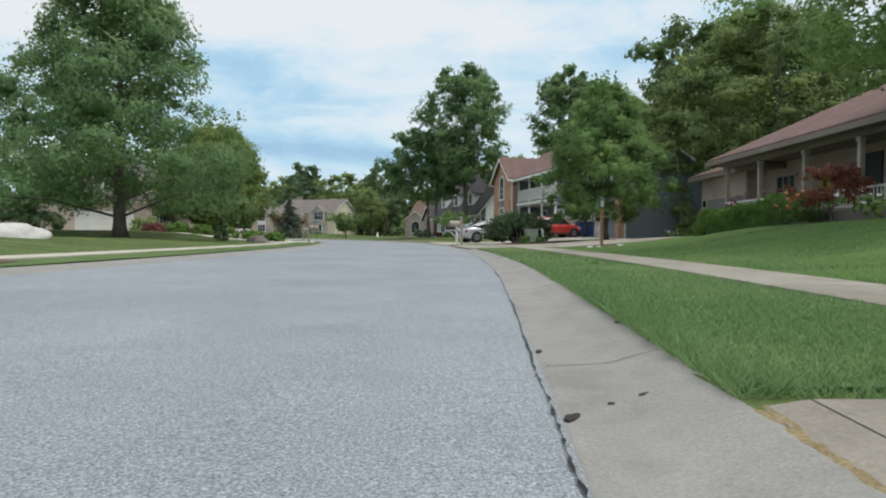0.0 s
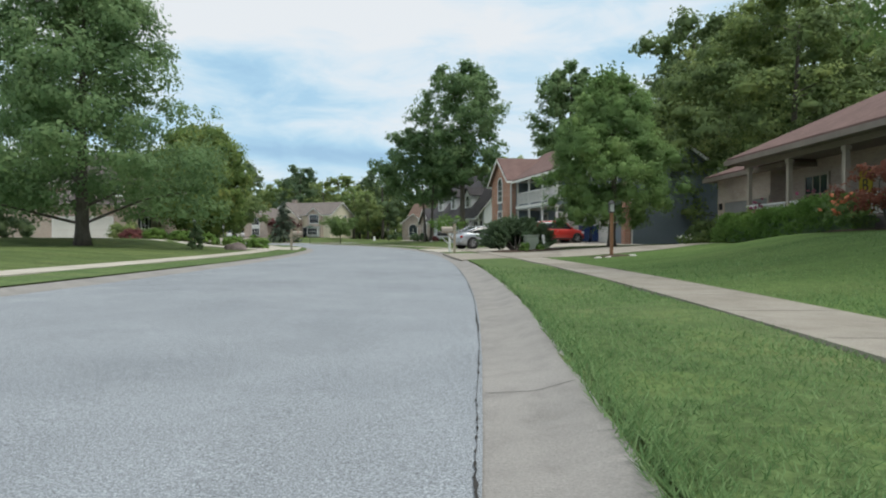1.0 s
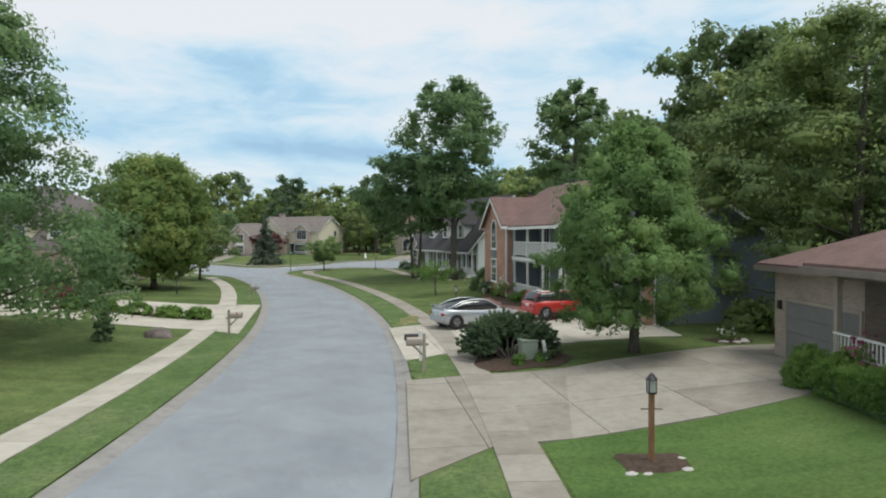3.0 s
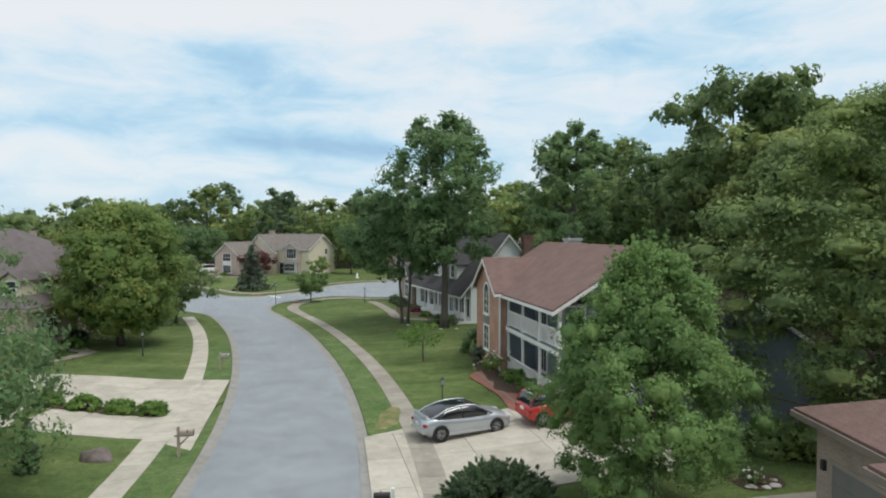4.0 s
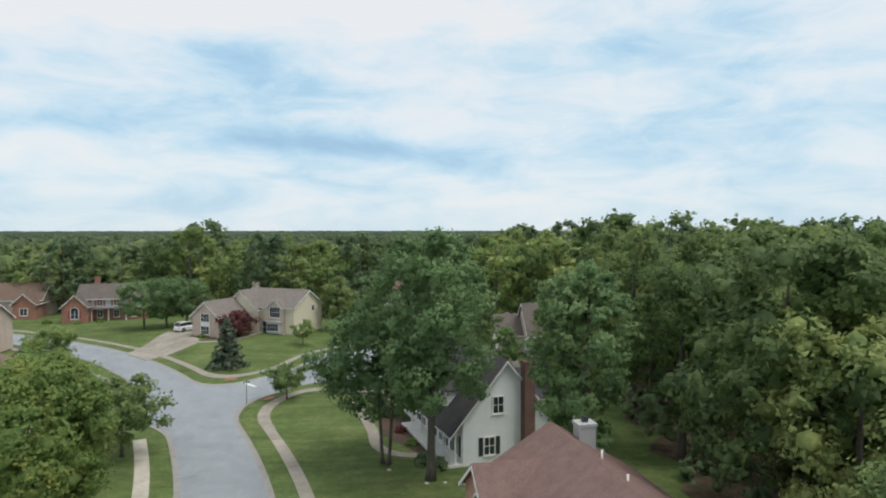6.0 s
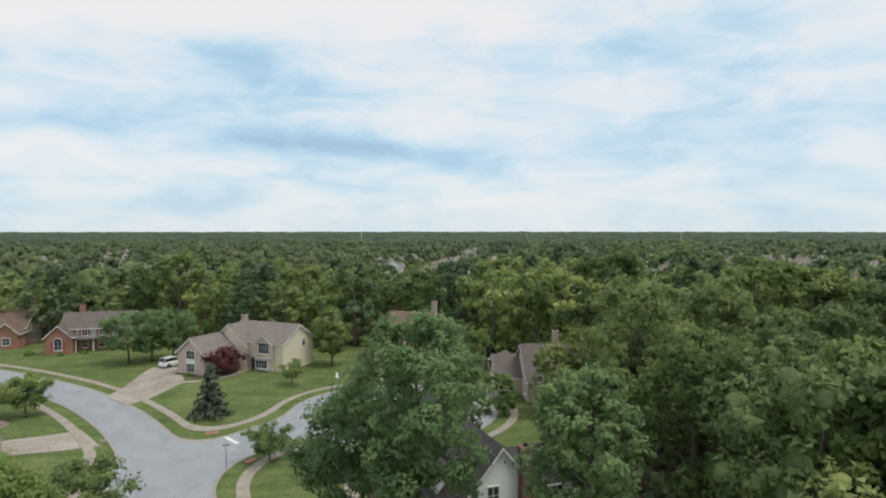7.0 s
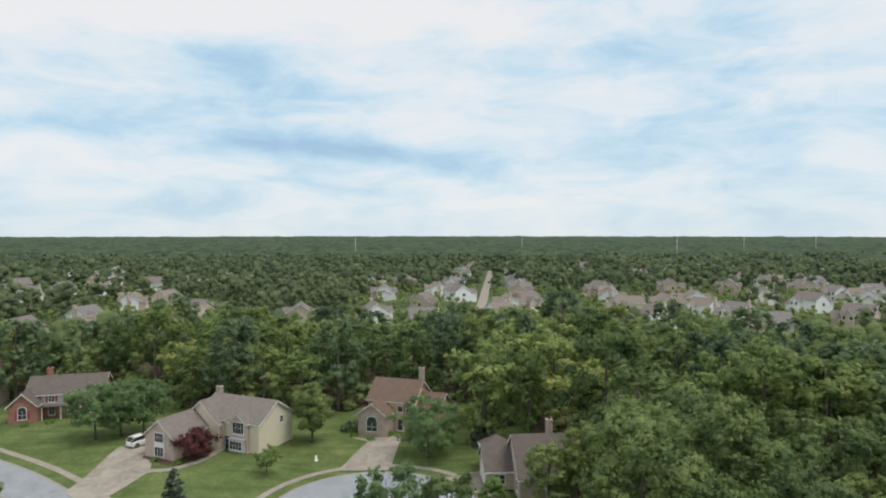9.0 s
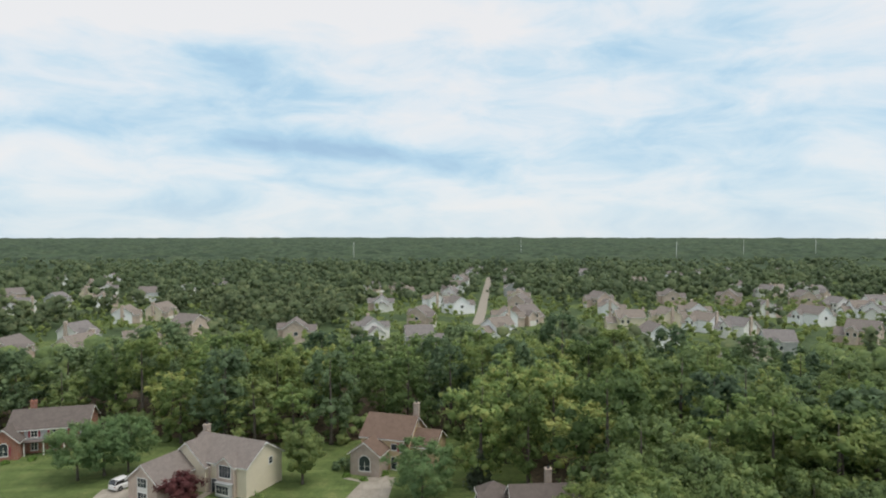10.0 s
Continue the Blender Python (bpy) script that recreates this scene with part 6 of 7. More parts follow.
flowers("white_hydrangea", 5.5, 53.2, 0.9, 1.5, PETAL_WHITE, "bush of white hydrangea blooms before the brick gable", 34, 1)
flowers("orange_lilies", 10.7, 18.9, 0.6, 0.95, PETAL_ORANGE, "orange and pink flowers beside the red maple", 30, 2)
flowers("white_flowers", 10.6, 15.2, 1.0, 0.55, PETAL_WHITE, "low bed of small whitish flowers", 30, 3)
flowers("white_flowers", 13.2, 36.5, 0.35, 0.5, PETAL_WHITE, "white flowers in the stony garage bed", 12, 4)
flowers("pink_flowers", 12.35, 26.9, 0.45, 1.65, PETAL_PINK, "pink flowers hanging over the porch rail", 22, 5)
flowers("pink_flowers", 12.35, 23.6, 0.45, 1.7, PETAL_PINK, "pink flowers hanging over the porch rail", 22, 6)


# ---- street furniture ----
def mailbox(x, y, turn, h, box_mat, post_mat, label, arm=True):
    e = thing("mailbox", x, y, float(ground(x, y)), turn, label, "mailbox")
    part("post", box(bmesh.new(), -0.055, -0.055, -0.1, 0.055, 0.055, h, 0.008), post_mat, e)
    if arm:
        part("arm", box(bmesh.new(), -0.15, -0.04, h - 0.42, 0.62, 0.04, h - 0.34, 0.006), post_mat, e)
        bm = bmesh.new()
        tube(bm, [(0.05, 0, h - 0.75), (0.38, 0, h - 0.42)], [0.03, 0.03], 4)
        part("brace", bm, post_mat, e)
    bm = bmesh.new()
    prism(bm, [(-0.095, 0), (0.095, 0), (0.095, 0.12), *[(0.095 * math.cos(a), 0.12 + 0.095 * math.sin(a)) for a in (math.pi * k / 8 for k in range(1, 8))], (-0.095, 0.12)], 0, 0.52)
    bmesh.ops.transform(bm, matrix=Matrix.Translation((0.08, 0, h - 0.34)) @ Matrix.Rotation(-math.pi / 2, 4, "Z"), verts=bm.verts)
    bmesh.ops.recalc_face_normals(bm, faces=bm.faces)
    b = part("box", bm, box_mat, e)
    part("door", boxes((0.60, -0.09, h - 0.335, 0.612, 0.09, h - 0.14)), PLASTIC_BLACK, b)
    part("flag", boxes((0.36, -0.112, h - 0.25, 0.40, -0.1, h - 0.12)), TAIL_RED, b)
    return e


BOX_TAN = plain("tan_metal", (0.42, 0.36, 0.30), 0.5, 0.2)
BOX_GREY = plain("grey_metal", (0.36, 0.36, 0.35), 0.45, 0.3)
mailbox(-8.5, 40.2, 10, 1.25, BOX_TAN, WOOD_POST, "weathered wooden mailbox post with a tan metal box")
mailbox(-12.4, 56.2, 15, 1.25, BOX_GREY, WOOD_POST, "wooden mailbox post with a grey metal box")
mailbox(0.95, 32.2, 185, 1.35, BOX_TAN, WOOD_POST, "wooden mailbox post with a tan box by the driveway")
mailbox(-35.3, 100.4, 50, 1.2, BOX_GREY, WOOD_POST, "wooden mailbox post by the far driveway")
WHITE_PVC = plain("white_vinyl", (0.75, 0.75, 0.74), 0.4)
mailbox(0.75, 34.2, 185, 1.15, PLASTIC_BLACK, WHITE_PVC, "white vinyl mailbox post with a dark door")


CEDAR = material("cedar_post", [(0.22, 0.11, 0.06), (0.34, 0.19, 0.11)], 4.0, 0.8, 0.4, 40, 0.2, 50, stretch=(4, 4, 0.5))


def post_lamp(x, y, h, wood, label):
    e = thing("lamp_post", x, y, float(ground(x, y)), 0, label, "lamp post")
    bm = bmesh.new()
    if wood:
        box(bm, -0.05, -0.05, -0.1, 0.05, 0.05, h - 0.42, 0.008)
    else:
        tube(bm, [(0, 0, -0.1), (0, 0, 0.25), (0, 0, 0.3), (0, 0, h - 0.4)], [0.06, 0.06, 0.035, 0.032], 10)
    part("post", bm, CEDAR if wood else BLACK_IRON, e)
    lt = part("lantern", boxes((-0.08, -0.08, h - 0.42, 0.08, 0.08, h - 0.39), *[(sx * 0.075 - 0.008, sy * 0.075 - 0.008, h - 0.39, sx * 0.075 + 0.008, sy * 0.075 + 0.008, h - 0.14) for sx in (-1, 1) for sy in (-1, 1)]), BLACK_IRON, e)
    part("glass", boxes((-0.066, -0.066, h - 0.39, 0.066, 0.066, h - 0.14)), plain("lamp_glass", (0.45, 0.45, 0.42), 0.25), lt)
    bm = bmesh.new()
    tube(bm, [(0, 0, h - 0.14), (0, 0, h - 0.13), (0, 0, h)], [0.13, 0.12, 0.015], 4)
    part("cap", bm, BLACK_IRON, lt)
    if wood:
        part("crossbar", boxes((-0.22, -0.015, h - 0.75, 0.22, 0.015, h - 0.72)), WOOD_POST, e)
    return e


post_lamp(5.85, 23.3, 1.85, True, "wooden lamp post with a small lantern by the driveway")
post_lamp(2.3, 46.0, 1.9, False, "slim black iron lamp post on the lawn")
post_lamp(-13.6, 38.6, 1.9, False, "slim black iron lamp post beside the driveway")
post_lamp(-19.6, 60.6, 1.9, False, "slim black iron lamp post under the maple")
post_lamp(-7.4, 93.6, 1.9, False, "slim black iron lamp post near the junction")


def street_sign(x, y):
    e = thing("street_sign", x, y, float(ground(x, y)), 30, "slim street sign post with green name plates", "street sign")
    bm = bmesh.new()
    tube(bm, [(0, 0, -0.1), (0, 0, 2.55)], [0.035, 0.03], 8)
    part("post", bm, BLACK_IRON, e)
    for turn, z in ((0, 2.42), (90, 2.62)):
        pl = part("name_plate", box(bmesh.new(), -0.38, -0.012, -0.09, 0.38, 0.012, 0.09, 0.01), SIGN_GREEN, e, "green name plate")
        pl.matrix_basis = pose(0, 0, z, 0, 0, turn)
        part("lettering", boxes((-0.24, -0.016, -0.035, 0.24, 0.016, 0.035)), WHITE_PVC, pl)


SIGN_GREEN = plain("sign_green", (0.03, 0.16, 0.10), 0.45)
street_sign(-18.9, 94.9)
ROAD_WHITE = material("road_paint", [(0.60, 0.60, 0.58), (0.74, 0.74, 0.72)], 3.0, 0.8, 0.3, 60, 0.15, 40)
stop = part("stop_line", box(bmesh.new(), -1.65, -0.24, 0.0, 1.65, 0.24, 0.006, 0.0), ROAD_WHITE)
stop.matrix_basis = pose(-21.35, 103.8, 0.048, 0, 0, -46)
tagged(stop, "white painted stop line across the side street", "road marking")
TACTILE = material("tactile_red", [(0.30, 0.13, 0.10), (0.38, 0.18, 0.14)], 4.0, 0.85, 0.4, 40, 0.15, 30)
for x, y, turn in ((-24.6, 106.4, 25), (-16.9, 96.9, 60)):
    pad = part("ramp_pad", box(bmesh.new(), -0.75, -0.4, 0.0, 0.75, 0.4, 0.06, 0.01), TACTILE)
    pad.matrix_basis = pose(x, y, 0.065, 0, 0, turn)
    tagged(pad, "reddish tactile pad on the kerb ramp", "ramp pad")
# an utility pedestal, a leaning white post, stones
ub = thing("utility_pedestal", 4.75, 34.0, float(ground(4.75, 34.0)), 8, "pale green metal utility box in the juniper", "utility box")
part("body", box(bmesh.new(), -0.32, -0.3, 0.0, 0.32, 0.3, 0.72, 0.05), PLASTIC_GREEN, ub)
part("lid", box(bmesh.new(), -0.34, -0.32, 0.72, 0.34, 0.32, 0.79, 0.03), PLASTIC_GREEN, ub)
wm = thing("marker_post", 5.4, 33.7, float(ground(5.4, 33.7)), 0, "leaning flat white marker post beside the utility box", "post")
mp_ = part("blade", box(bmesh.new(), -0.07, -0.015, 0.0, 0.07, 0.015, 0.78, 0.006), WHITE_PVC, wm)
mp_.matrix_basis = pose(0, 0, 0, 0, -10, 20)


def boulder(x, y, rx, ry, rz, mat, label, seed):
    e_bm = bmesh.new()
    bmesh.ops.create_icosphere(e_bm, subdivisions=3, radius=1.0)
    for v in e_bm.verts:
        k = 1 + 0.28 * noise.noise(v.co * 1.3 + Vector((seed, 0, 0))) + 0.08 * noise.noise(v.co * 4 + Vector((0, seed, 0)))
        v.co = Vector((v.co.x * rx * k, v.co.y * ry * k, max(-0.3, v.co.z) * rz * k))
    for f in e_bm.faces:
        f.smooth = True
    ob = part("boulder", e_bm, mat)
    ob.location = (x, y, float(ground(x, y)))
    return tagged(ob, label, "boulder")


boulder(-11.7, 39.9, 0.72, 0.45, 0.42, ROCK, "brown-grey granite boulder on the lawn", 3)
boulder(-14.2, 20.4, 1.3, 0.9, 0.42, ROCK_PALE, "large pale boulder on the front lawn", 5)
for k, (x, y, r) in enumerate(((5.3, 22.75, 0.10), (5.6, 22.7, 0.08), (6.4, 22.8, 0.10), (6.5, 23.4, 0.08), (13.0, 36.2, 0.16), (13.5, 36.15, 0.14), (13.9, 36.3, 0.17), (14.1, 36.8, 0.13), (-0.9, 74.0, 0.14), (2.2, 71.2, 0.13), (3.6, 71.4, 0.12))):
    boulder(x, y, r * 1.3, r, r * 0.7, ROCK_PALE, "small pale edging stone at a planting bed", 10 + k)
st = thing("lawn_ornament", -13.9, 134.8, float(ground(-13.9, 134.8)), 0, "small white ornament on a green base", "ornament")
bm = bmesh.new()
tube(bm, [(0, 0, 0), (0, 0, 0.15), (0, 0, 0.2), (0, 0, 0.7), (0, 0, 0.95)], [0.35, 0.33, 0.16, 0.2, 0.04], 10)
part("body", bm, WHITE_PVC, st)
part("plinth", boxes((-0.3, -0.3, -0.1, 0.3, 0.3, 0.06)), PLASTIC_GREEN, st)


def bin_(x, y, turn, mat, label):
    e = thing("wheelie_bin", x, y, float(ground(x, y)) + 0.02, turn, label, "bin")
    bm = bmesh.new()
    v0 = [(-0.24, -0.28), (0.24, -0.28), (0.24, 0.28), (-0.24, 0.28)]
    a = [bm.verts.new((p * 0.86, q * 0.86, 0.05)) for p, q in v0]
    b = [bm.verts.new((p * 1.08, q * 1.08, 1.02)) for p, q in v0]
    bm.faces.new(a[::-1]), bm.faces.new(b)
    for i in range(4):
        bm.faces.new((a[i], a[(i + 1) % 4], b[(i + 1) % 4], b[i]))
    part("body", bm, mat, e)
    part("lid", box(bmesh.new(), -0.29, -0.34, 1.02, 0.29, 0.36, 1.09, 0.03), mat, e)
    for s in (-1, 1):
        bm = bmesh.new()
        tube(bm, [(s * 0.27, 0.24, 0.12), (s * 0.21, 0.24, 0.12)], [0.12, 0.12], 12)
        part("wheel", bm, RUBBER, e)
    bm = bmesh.new()
    tube(bm, [(-0.22, 0.36, 0.95), (0.22, 0.36, 0.95)], [0.015, 0.015], 6)
    part("handle", bm, PLASTIC_BLACK, e)


bin_(9.75, 44.7, 14, PLASTIC_BLUE, "dark blue wheelie bin beside the garage door")
bin_(10.45, 44.9, 10, PLASTIC_BLUE, "dark blue wheelie bin beside the garage door")


# ---- parked cars ----
def wheel(e, x, y, r, side):
    w = new("wheel")
    w.parent = e
    w.matrix_basis = pose(x, y, r)
    bm = bmesh.new()
    prof = [(-0.10, 0.70), (-0.105, 0.93), (-0.07, 1.0), (0.07, 1.0), (0.105, 0.93), (0.10, 0.70)]
    ring = [[bm.verts.new((r * q * math.cos(a), p, r * q * math.sin(a))) for p, q in prof] for a in (2 * math.pi * k / 24 for k in range(24))]
    for k in range(24):
        for i in range(len(prof)):
            j = (i + 1) % len(prof)
            bm.faces.new((ring[k][i], ring[k][j], ring[(k + 1) % 24][j], ring[(k + 1) % 24][i])).smooth = True
    part("tyre", bm, RUBBER, w)
    bm = bmesh.new()
    yy = side * 0.085
    tube(bm, [(0, yy - side * 0.05, 0), (0, yy, 0)], [r * 0.16, r * 0.12], 12)
    for k in range(10):
        a = 2 * math.pi * k / 10
        tube(bm, [(0.1 * r * math.cos(a), yy - side * 0.01, 0.1 * r * math.sin(a)), (0.68 * r * math.cos(a), yy, 0.68 * r * math.sin(a))], [0.018, 0.022], 4)
    for k in range(24):
        a, b = 2 * math.pi * k / 24, 2 * math.pi * (k + 1) / 24
        v = [bm.verts.new((r * q * math.cos(t), yy - side * d, r * q * math.sin(t))) for t, q, d in ((a, 0.72, 0), (b, 0.72, 0), (b, 0.64, 0.03), (a, 0.64, 0.03))]
        bm.faces.new(v)
    part("rim", bm, CHROME, w)
    bm = bmesh.new()
    tube(bm, [(0, yy - side * 0.07, 0), (0, yy - side * 0.065, 0)], [r * 0.68, r * 0.68], 20)
    part("brake_disc", bm, PLASTIC_BLACK, w)


def lofted(sections):
    bm = bmesh.new()
    rows_ = [[bm.verts.new(p) for p in s] for s in sections]
    n = len(rows_[0])
    for a, b in zip(rows_, rows_[1:]):
        for i in range(n):
            f = bm.faces.new((a[i], a[(i + 1) % n], b[(i + 1) % n], b[i]))
            f.smooth = True
    bm.faces.new(rows_[0][::-1])
    bm.faces.new(rows_[-1])
    bmesh.ops.recalc_face_normals(bm, faces=bm.faces)
    return bm


def car(name, x, y, z, turn, L, W, deck, cabin, base, wheel_r, paint, roof_mat, label):
    """deck: (share of length from the tail, height, share of half width); cabin: the same for the glasshouse's roofline."""
    e = thing(name, x, y, z, turn, label, "car")
    hw = W / 2
    secs = []
    for u, h, w in deck:
        k, xx = hw * w, (u - 0.5) * L
        lo = 0.20 if 0.03 < u < 0.97 else 0.34
        half = [(k * 0.90, lo), (k, lo + 0.14), (k, h - 0.26), (k * 0.965, h - 0.09), (k * 0.86, h - 0.01), (k * 0.4, h + 0.015)]
        secs.append([(xx, a, b) for a, b in half] + [(xx, -a, b) for a, b in half[::-1]])
    body = part("body", lofted(secs), paint, e)
    secs = []
    for u, h, wb, wt in cabin:
        xx = (u - 0.5) * L
        b0 = np.interp(u, [d[0] for d in deck], [d[1] for d in deck]) - 0.06
        top = max(h, b0 + 0.03)
        half = [(hw * wb, b0), (hw * (wb * 0.45 + wt * 0.55), b0 + 0.62 * (top - b0)), (hw * wt, top - 0.035), (hw * wt * 0.8, top), (hw * wt * 0.3, top + 0.012)]
        secs.append([(xx, a, b) for a, b in half] + [(xx, -a, b) for a, b in half[::-1]])
    part("glasshouse", lofted(secs), CAR_GLASS, e)
    roof = [s for s in cabin if s[1] > max(c[1] for c in cabin) - 0.07]
    if roof_mat is not None:
        u0, u1 = roof[0][0] - 0.02, roof[-1][0] + 0.02
        secs = []
        for i in range(7):
            u = u0 + (u1 - u0) * i / 6
            top = float(np.interp(u, [c[0] for c in cabin], [c[1] for c in cabin])) + 0.004
            wt = float(np.interp(u, [c[0] for c in cabin], [c[3] for c in cabin])) * hw
            half = [(wt * 1.03, top - 0.06), (wt * 1.02, top - 0.02), (wt * 0.8, top + 0.012), (wt * 0.3, top + 0.024)]
            secs.append([((u - 0.5) * L, a, b) for a, b in half] + [((u - 0.5) * L, -a, b) for a, b in half[::-1]])
        part("roof", lofted(secs), roof_mat, e)
    # pillars and roof rails along each side
    for s in (-1, 1):
        pts = []
        for u, h, wb, wt in cabin:
            b0 = float(np.interp(u, [d[0] for d in deck], [d[1] for d in deck])) - 0.03
            top = max(h, b0 + 0.03)
            pts.append(((u - 0.5) * L, s * hw * (wt if top - b0 > 0.2 else (wb * 0.5 + wt * 0.5)) * 1.01, top - 0.03))
        bm = bmesh.new()
        tube(bm, pts, [0.035] * len(pts), 6)
        part("pillar", bm, paint, e)
        mid = 0.42
        b0 = float(np.interp(mid, [d[0] for d in deck], [d[1] for d in deck]))
        top = float(np.interp(mid, [c[0] for c in cabin], [c[1] for c in cabin]))
        wt = float(np.interp(mid, [c[0] for c in cabin], [c[3] for c in cabin]))
        wb = float(np.interp(mid, [c[0] for c in cabin], [c[2] for c in cabin]))
        bm = bmesh.new()
        tube(bm, [((mid - 0.5) * L, s * hw * wb * 1.0, b0 - 0.05), ((mid - 0.5) * L - 0.03, s * hw * wt * 1.03, top - 0.05)], [0.03, 0.025], 5)
        part("door_pillar", bm, PLASTIC_BLACK, e)
        bm = bmesh.new()
        box(bm, 0.19 * L - 0.05, s * (hw + 0.08) - 0.09, 0.90, 0.19 * L + 0.06, s * (hw + 0.08) + 0.06, 1.02, 0.03)
        part("mirror", bm, paint, e)
        part("door_handle", boxes((-0.10 * L, s * hw * 1.0 - 0.012, 0.74, -0.10 * L + 0.18, s * hw * 1.0 + 0.012, 0.77)), CHROME, e)
        part("sill", boxes((-0.24 * L, s * hw * 0.99 - 0.012, 0.22, 0.24 * L, s * hw * 0.99 + 0.012, 0.32)), PLASTIC_BLACK if roof_mat is not None and roof_mat != paint else paint, e)
        t0 = deck[1]
        part("tail_light", box(bmesh.new(), -0.5 * L + 0.01, s * hw * 0.74 - 0.12, t0[1] - 0.27, -0.5 * L + 0.16, s * hw * 0.74 + 0.09, t0[1] - 0.13, 0.03), TAIL_RED, e)
        part("headlight", box(bmesh.new(), 0.5 * L - 0.42, s * hw * 0.70 - 0.15, 0.60, 0.5 * L - 0.07, s * hw * 0.70 + 0.15, 0.74, 0.04), HEAD_LAMP, e)
        for u in base:
            bm = bmesh.new()
            tube(bm, [((u - 0.5) * L, s * (hw + 0.003), wheel_r), ((u - 0.5) * L, s * (hw - 0.25), wheel_r)], [wheel_r + 0.06] * 2, 22)
            part("wheel_arch", bm, PLASTIC_BLACK, e)
            wheel(e, (u - 0.5) * L, s * (hw - 0.085), wheel_r, s)
    part("number_plate", boxes((-0.5 * L - 0.015, -0.16, 0.62, -0.5 * L + 0.02, 0.16, 0.76)), WHITE_PVC, e)
    part("bumper", box(bmesh.new(), -0.5 * L - 0.03, -hw * 0.82, 0.34, -0.5 * L + 0.1, hw * 0.82, 0.52, 0.04), paint, e)
    return e


gz = lambda x, y: float(ground(x, y)) + 0.025
COUPE = [(0, 0.62, 0.70), (0.02, 0.92, 0.80), (0.06, 0.98, 0.88), (0.16, 0.99, 0.96), (0.3, 0.96, 1.0), (0.5, 0.93, 1.0), (0.7, 0.93, 1.0), (0.8, 0.90, 0.99), (0.9, 0.82, 0.95), (0.96, 0.72, 0.86), (0.99, 0.60, 0.72), (1.0, 0.5, 0.62)]
coupe = car("coupe", 3.2, 43.15, gz(3.2, 43.15), 25, 4.42, 1.76, COUPE,
    [(0.07, 0.97, 0.80, 0.70), (0.16, 1.16, 0.90, 0.72), (0.27, 1.34, 0.94, 0.70), (0.38, 1.405, 0.95, 0.68), (0.50, 1.41, 0.95, 0.68), (0.58, 1.37, 0.95, 0.69), (0.67, 1.18, 0.94, 0.74), (0.76, 0.95, 0.90, 0.80)], (0.175, 0.80), 0.325, PAINT_SILVER, None, "silver two-door coupe with dark glass roof, parked")
hatch = car("hatchback", 7.7, 44.15, gz(7.7, 44.15), 21, 3.70, 1.70, [(0, 0.60, 0.78), (0.015, 0.86, 0.86), (0.05, 0.93, 0.93), (0.15, 0.95, 0.99), (0.3, 0.94, 1.0), (0.6, 0.93, 1.0), (0.74, 0.92, 0.99), (0.85, 0.87, 0.96), (0.94, 0.80, 0.88), (0.985, 0.68, 0.76), (1.0, 0.55, 0.66)],
    [(0.02, 0.93, 0.84, 0.74), (0.07, 1.30, 0.88, 0.72), (0.11, 1.385, 0.90, 0.72), (0.35, 1.41, 0.92, 0.74), (0.56, 1.39, 0.92, 0.75), (0.63, 1.28, 0.92, 0.78), (0.73, 0.95, 0.90, 0.82)], (0.17, 0.82), 0.30, PAINT_RED, PAINT_WHITE, "small red hatchback with a white roof, parked")
bm = bmesh.new()
box(bm, -2.22, -0.62, 1.09, -1.98, 0.62, 1.12, 0.01)
for sg in (-1, 1):
    box(bm, -2.12, sg * 0.55 - 0.02, 0.96, -2.02, sg * 0.55 + 0.02, 1.09)
part("spoiler", bm, PAINT_SILVER, coupe)
for x0, x1 in ((-0.95, -0.35), (-0.22, 0.38)):
    part("sunroof", box(bmesh.new(), x0, -0.46, 1.425, x1, 0.46, 1.442, 0.006), CAR_GLASS, hatch)
SUV = [(0, 0.7, 0.80), (0.015, 1.0, 0.90), (0.04, 1.08, 0.95), (0.2, 1.10, 1.0), (0.6, 1.08, 1.0), (0.74, 1.07, 0.99), (0.86, 1.02, 0.96), (0.96, 0.92, 0.88), (0.99, 0.75, 0.78), (1.0, 0.6, 0.7)]
SUV_TOP = [(0.02, 1.06, 0.86, 0.78), (0.06, 1.60, 0.90, 0.76), (0.12, 1.70, 0.90, 0.76), (0.4, 1.74, 0.92, 0.77), (0.58, 1.70, 0.92, 0.78), (0.66, 1.48, 0.92, 0.80), (0.75, 1.08, 0.90, 0.84)]
car("suv", -44.4, 141.0, gz(-44.4, 141.0) + 0.02, 62, 4.8, 1.9, SUV, SUV_TOP, (0.19, 0.81), 0.36, PAINT_WHITE, PAINT_WHITE, "white sport utility vehicle parked on the far driveway")
car("sedan", -41.6, 142.6, gz(-41.6, 142.6) + 0.02, 62, 4.6, 1.8, COUPE,
    [(0.07, 0.97, 0.80, 0.70), (0.16, 1.22, 0.90, 0.72), (0.27, 1.40, 0.94, 0.70), (0.50, 1.45, 0.95, 0.68), (0.58, 1.40, 0.95, 0.69), (0.67, 1.18, 0.94, 0.74), (0.76, 0.95, 0.90, 0.80)], (0.175, 0.80), 0.325, PAINT_WHITE, PAINT_WHITE, "white sedan parked beside the cream house")
car("sedan", -60.0, 120.0, gz(-60.0, 120.0), 40, 4.6, 1.8, COUPE,
    [(0.07, 0.97, 0.80, 0.70), (0.16, 1.22, 0.90, 0.72), (0.27, 1.40, 0.94, 0.70), (0.50, 1.45, 0.95, 0.68), (0.58, 1.40, 0.95, 0.69), (0.67, 1.18, 0.94, 0.74), (0.76, 0.95, 0.90, 0.80)], (0.175, 0.80), 0.325, plain("black_paint", (0.02, 0.02, 0.022), 0.25, coat=0.7), None, "black sedan parked on a driveway")

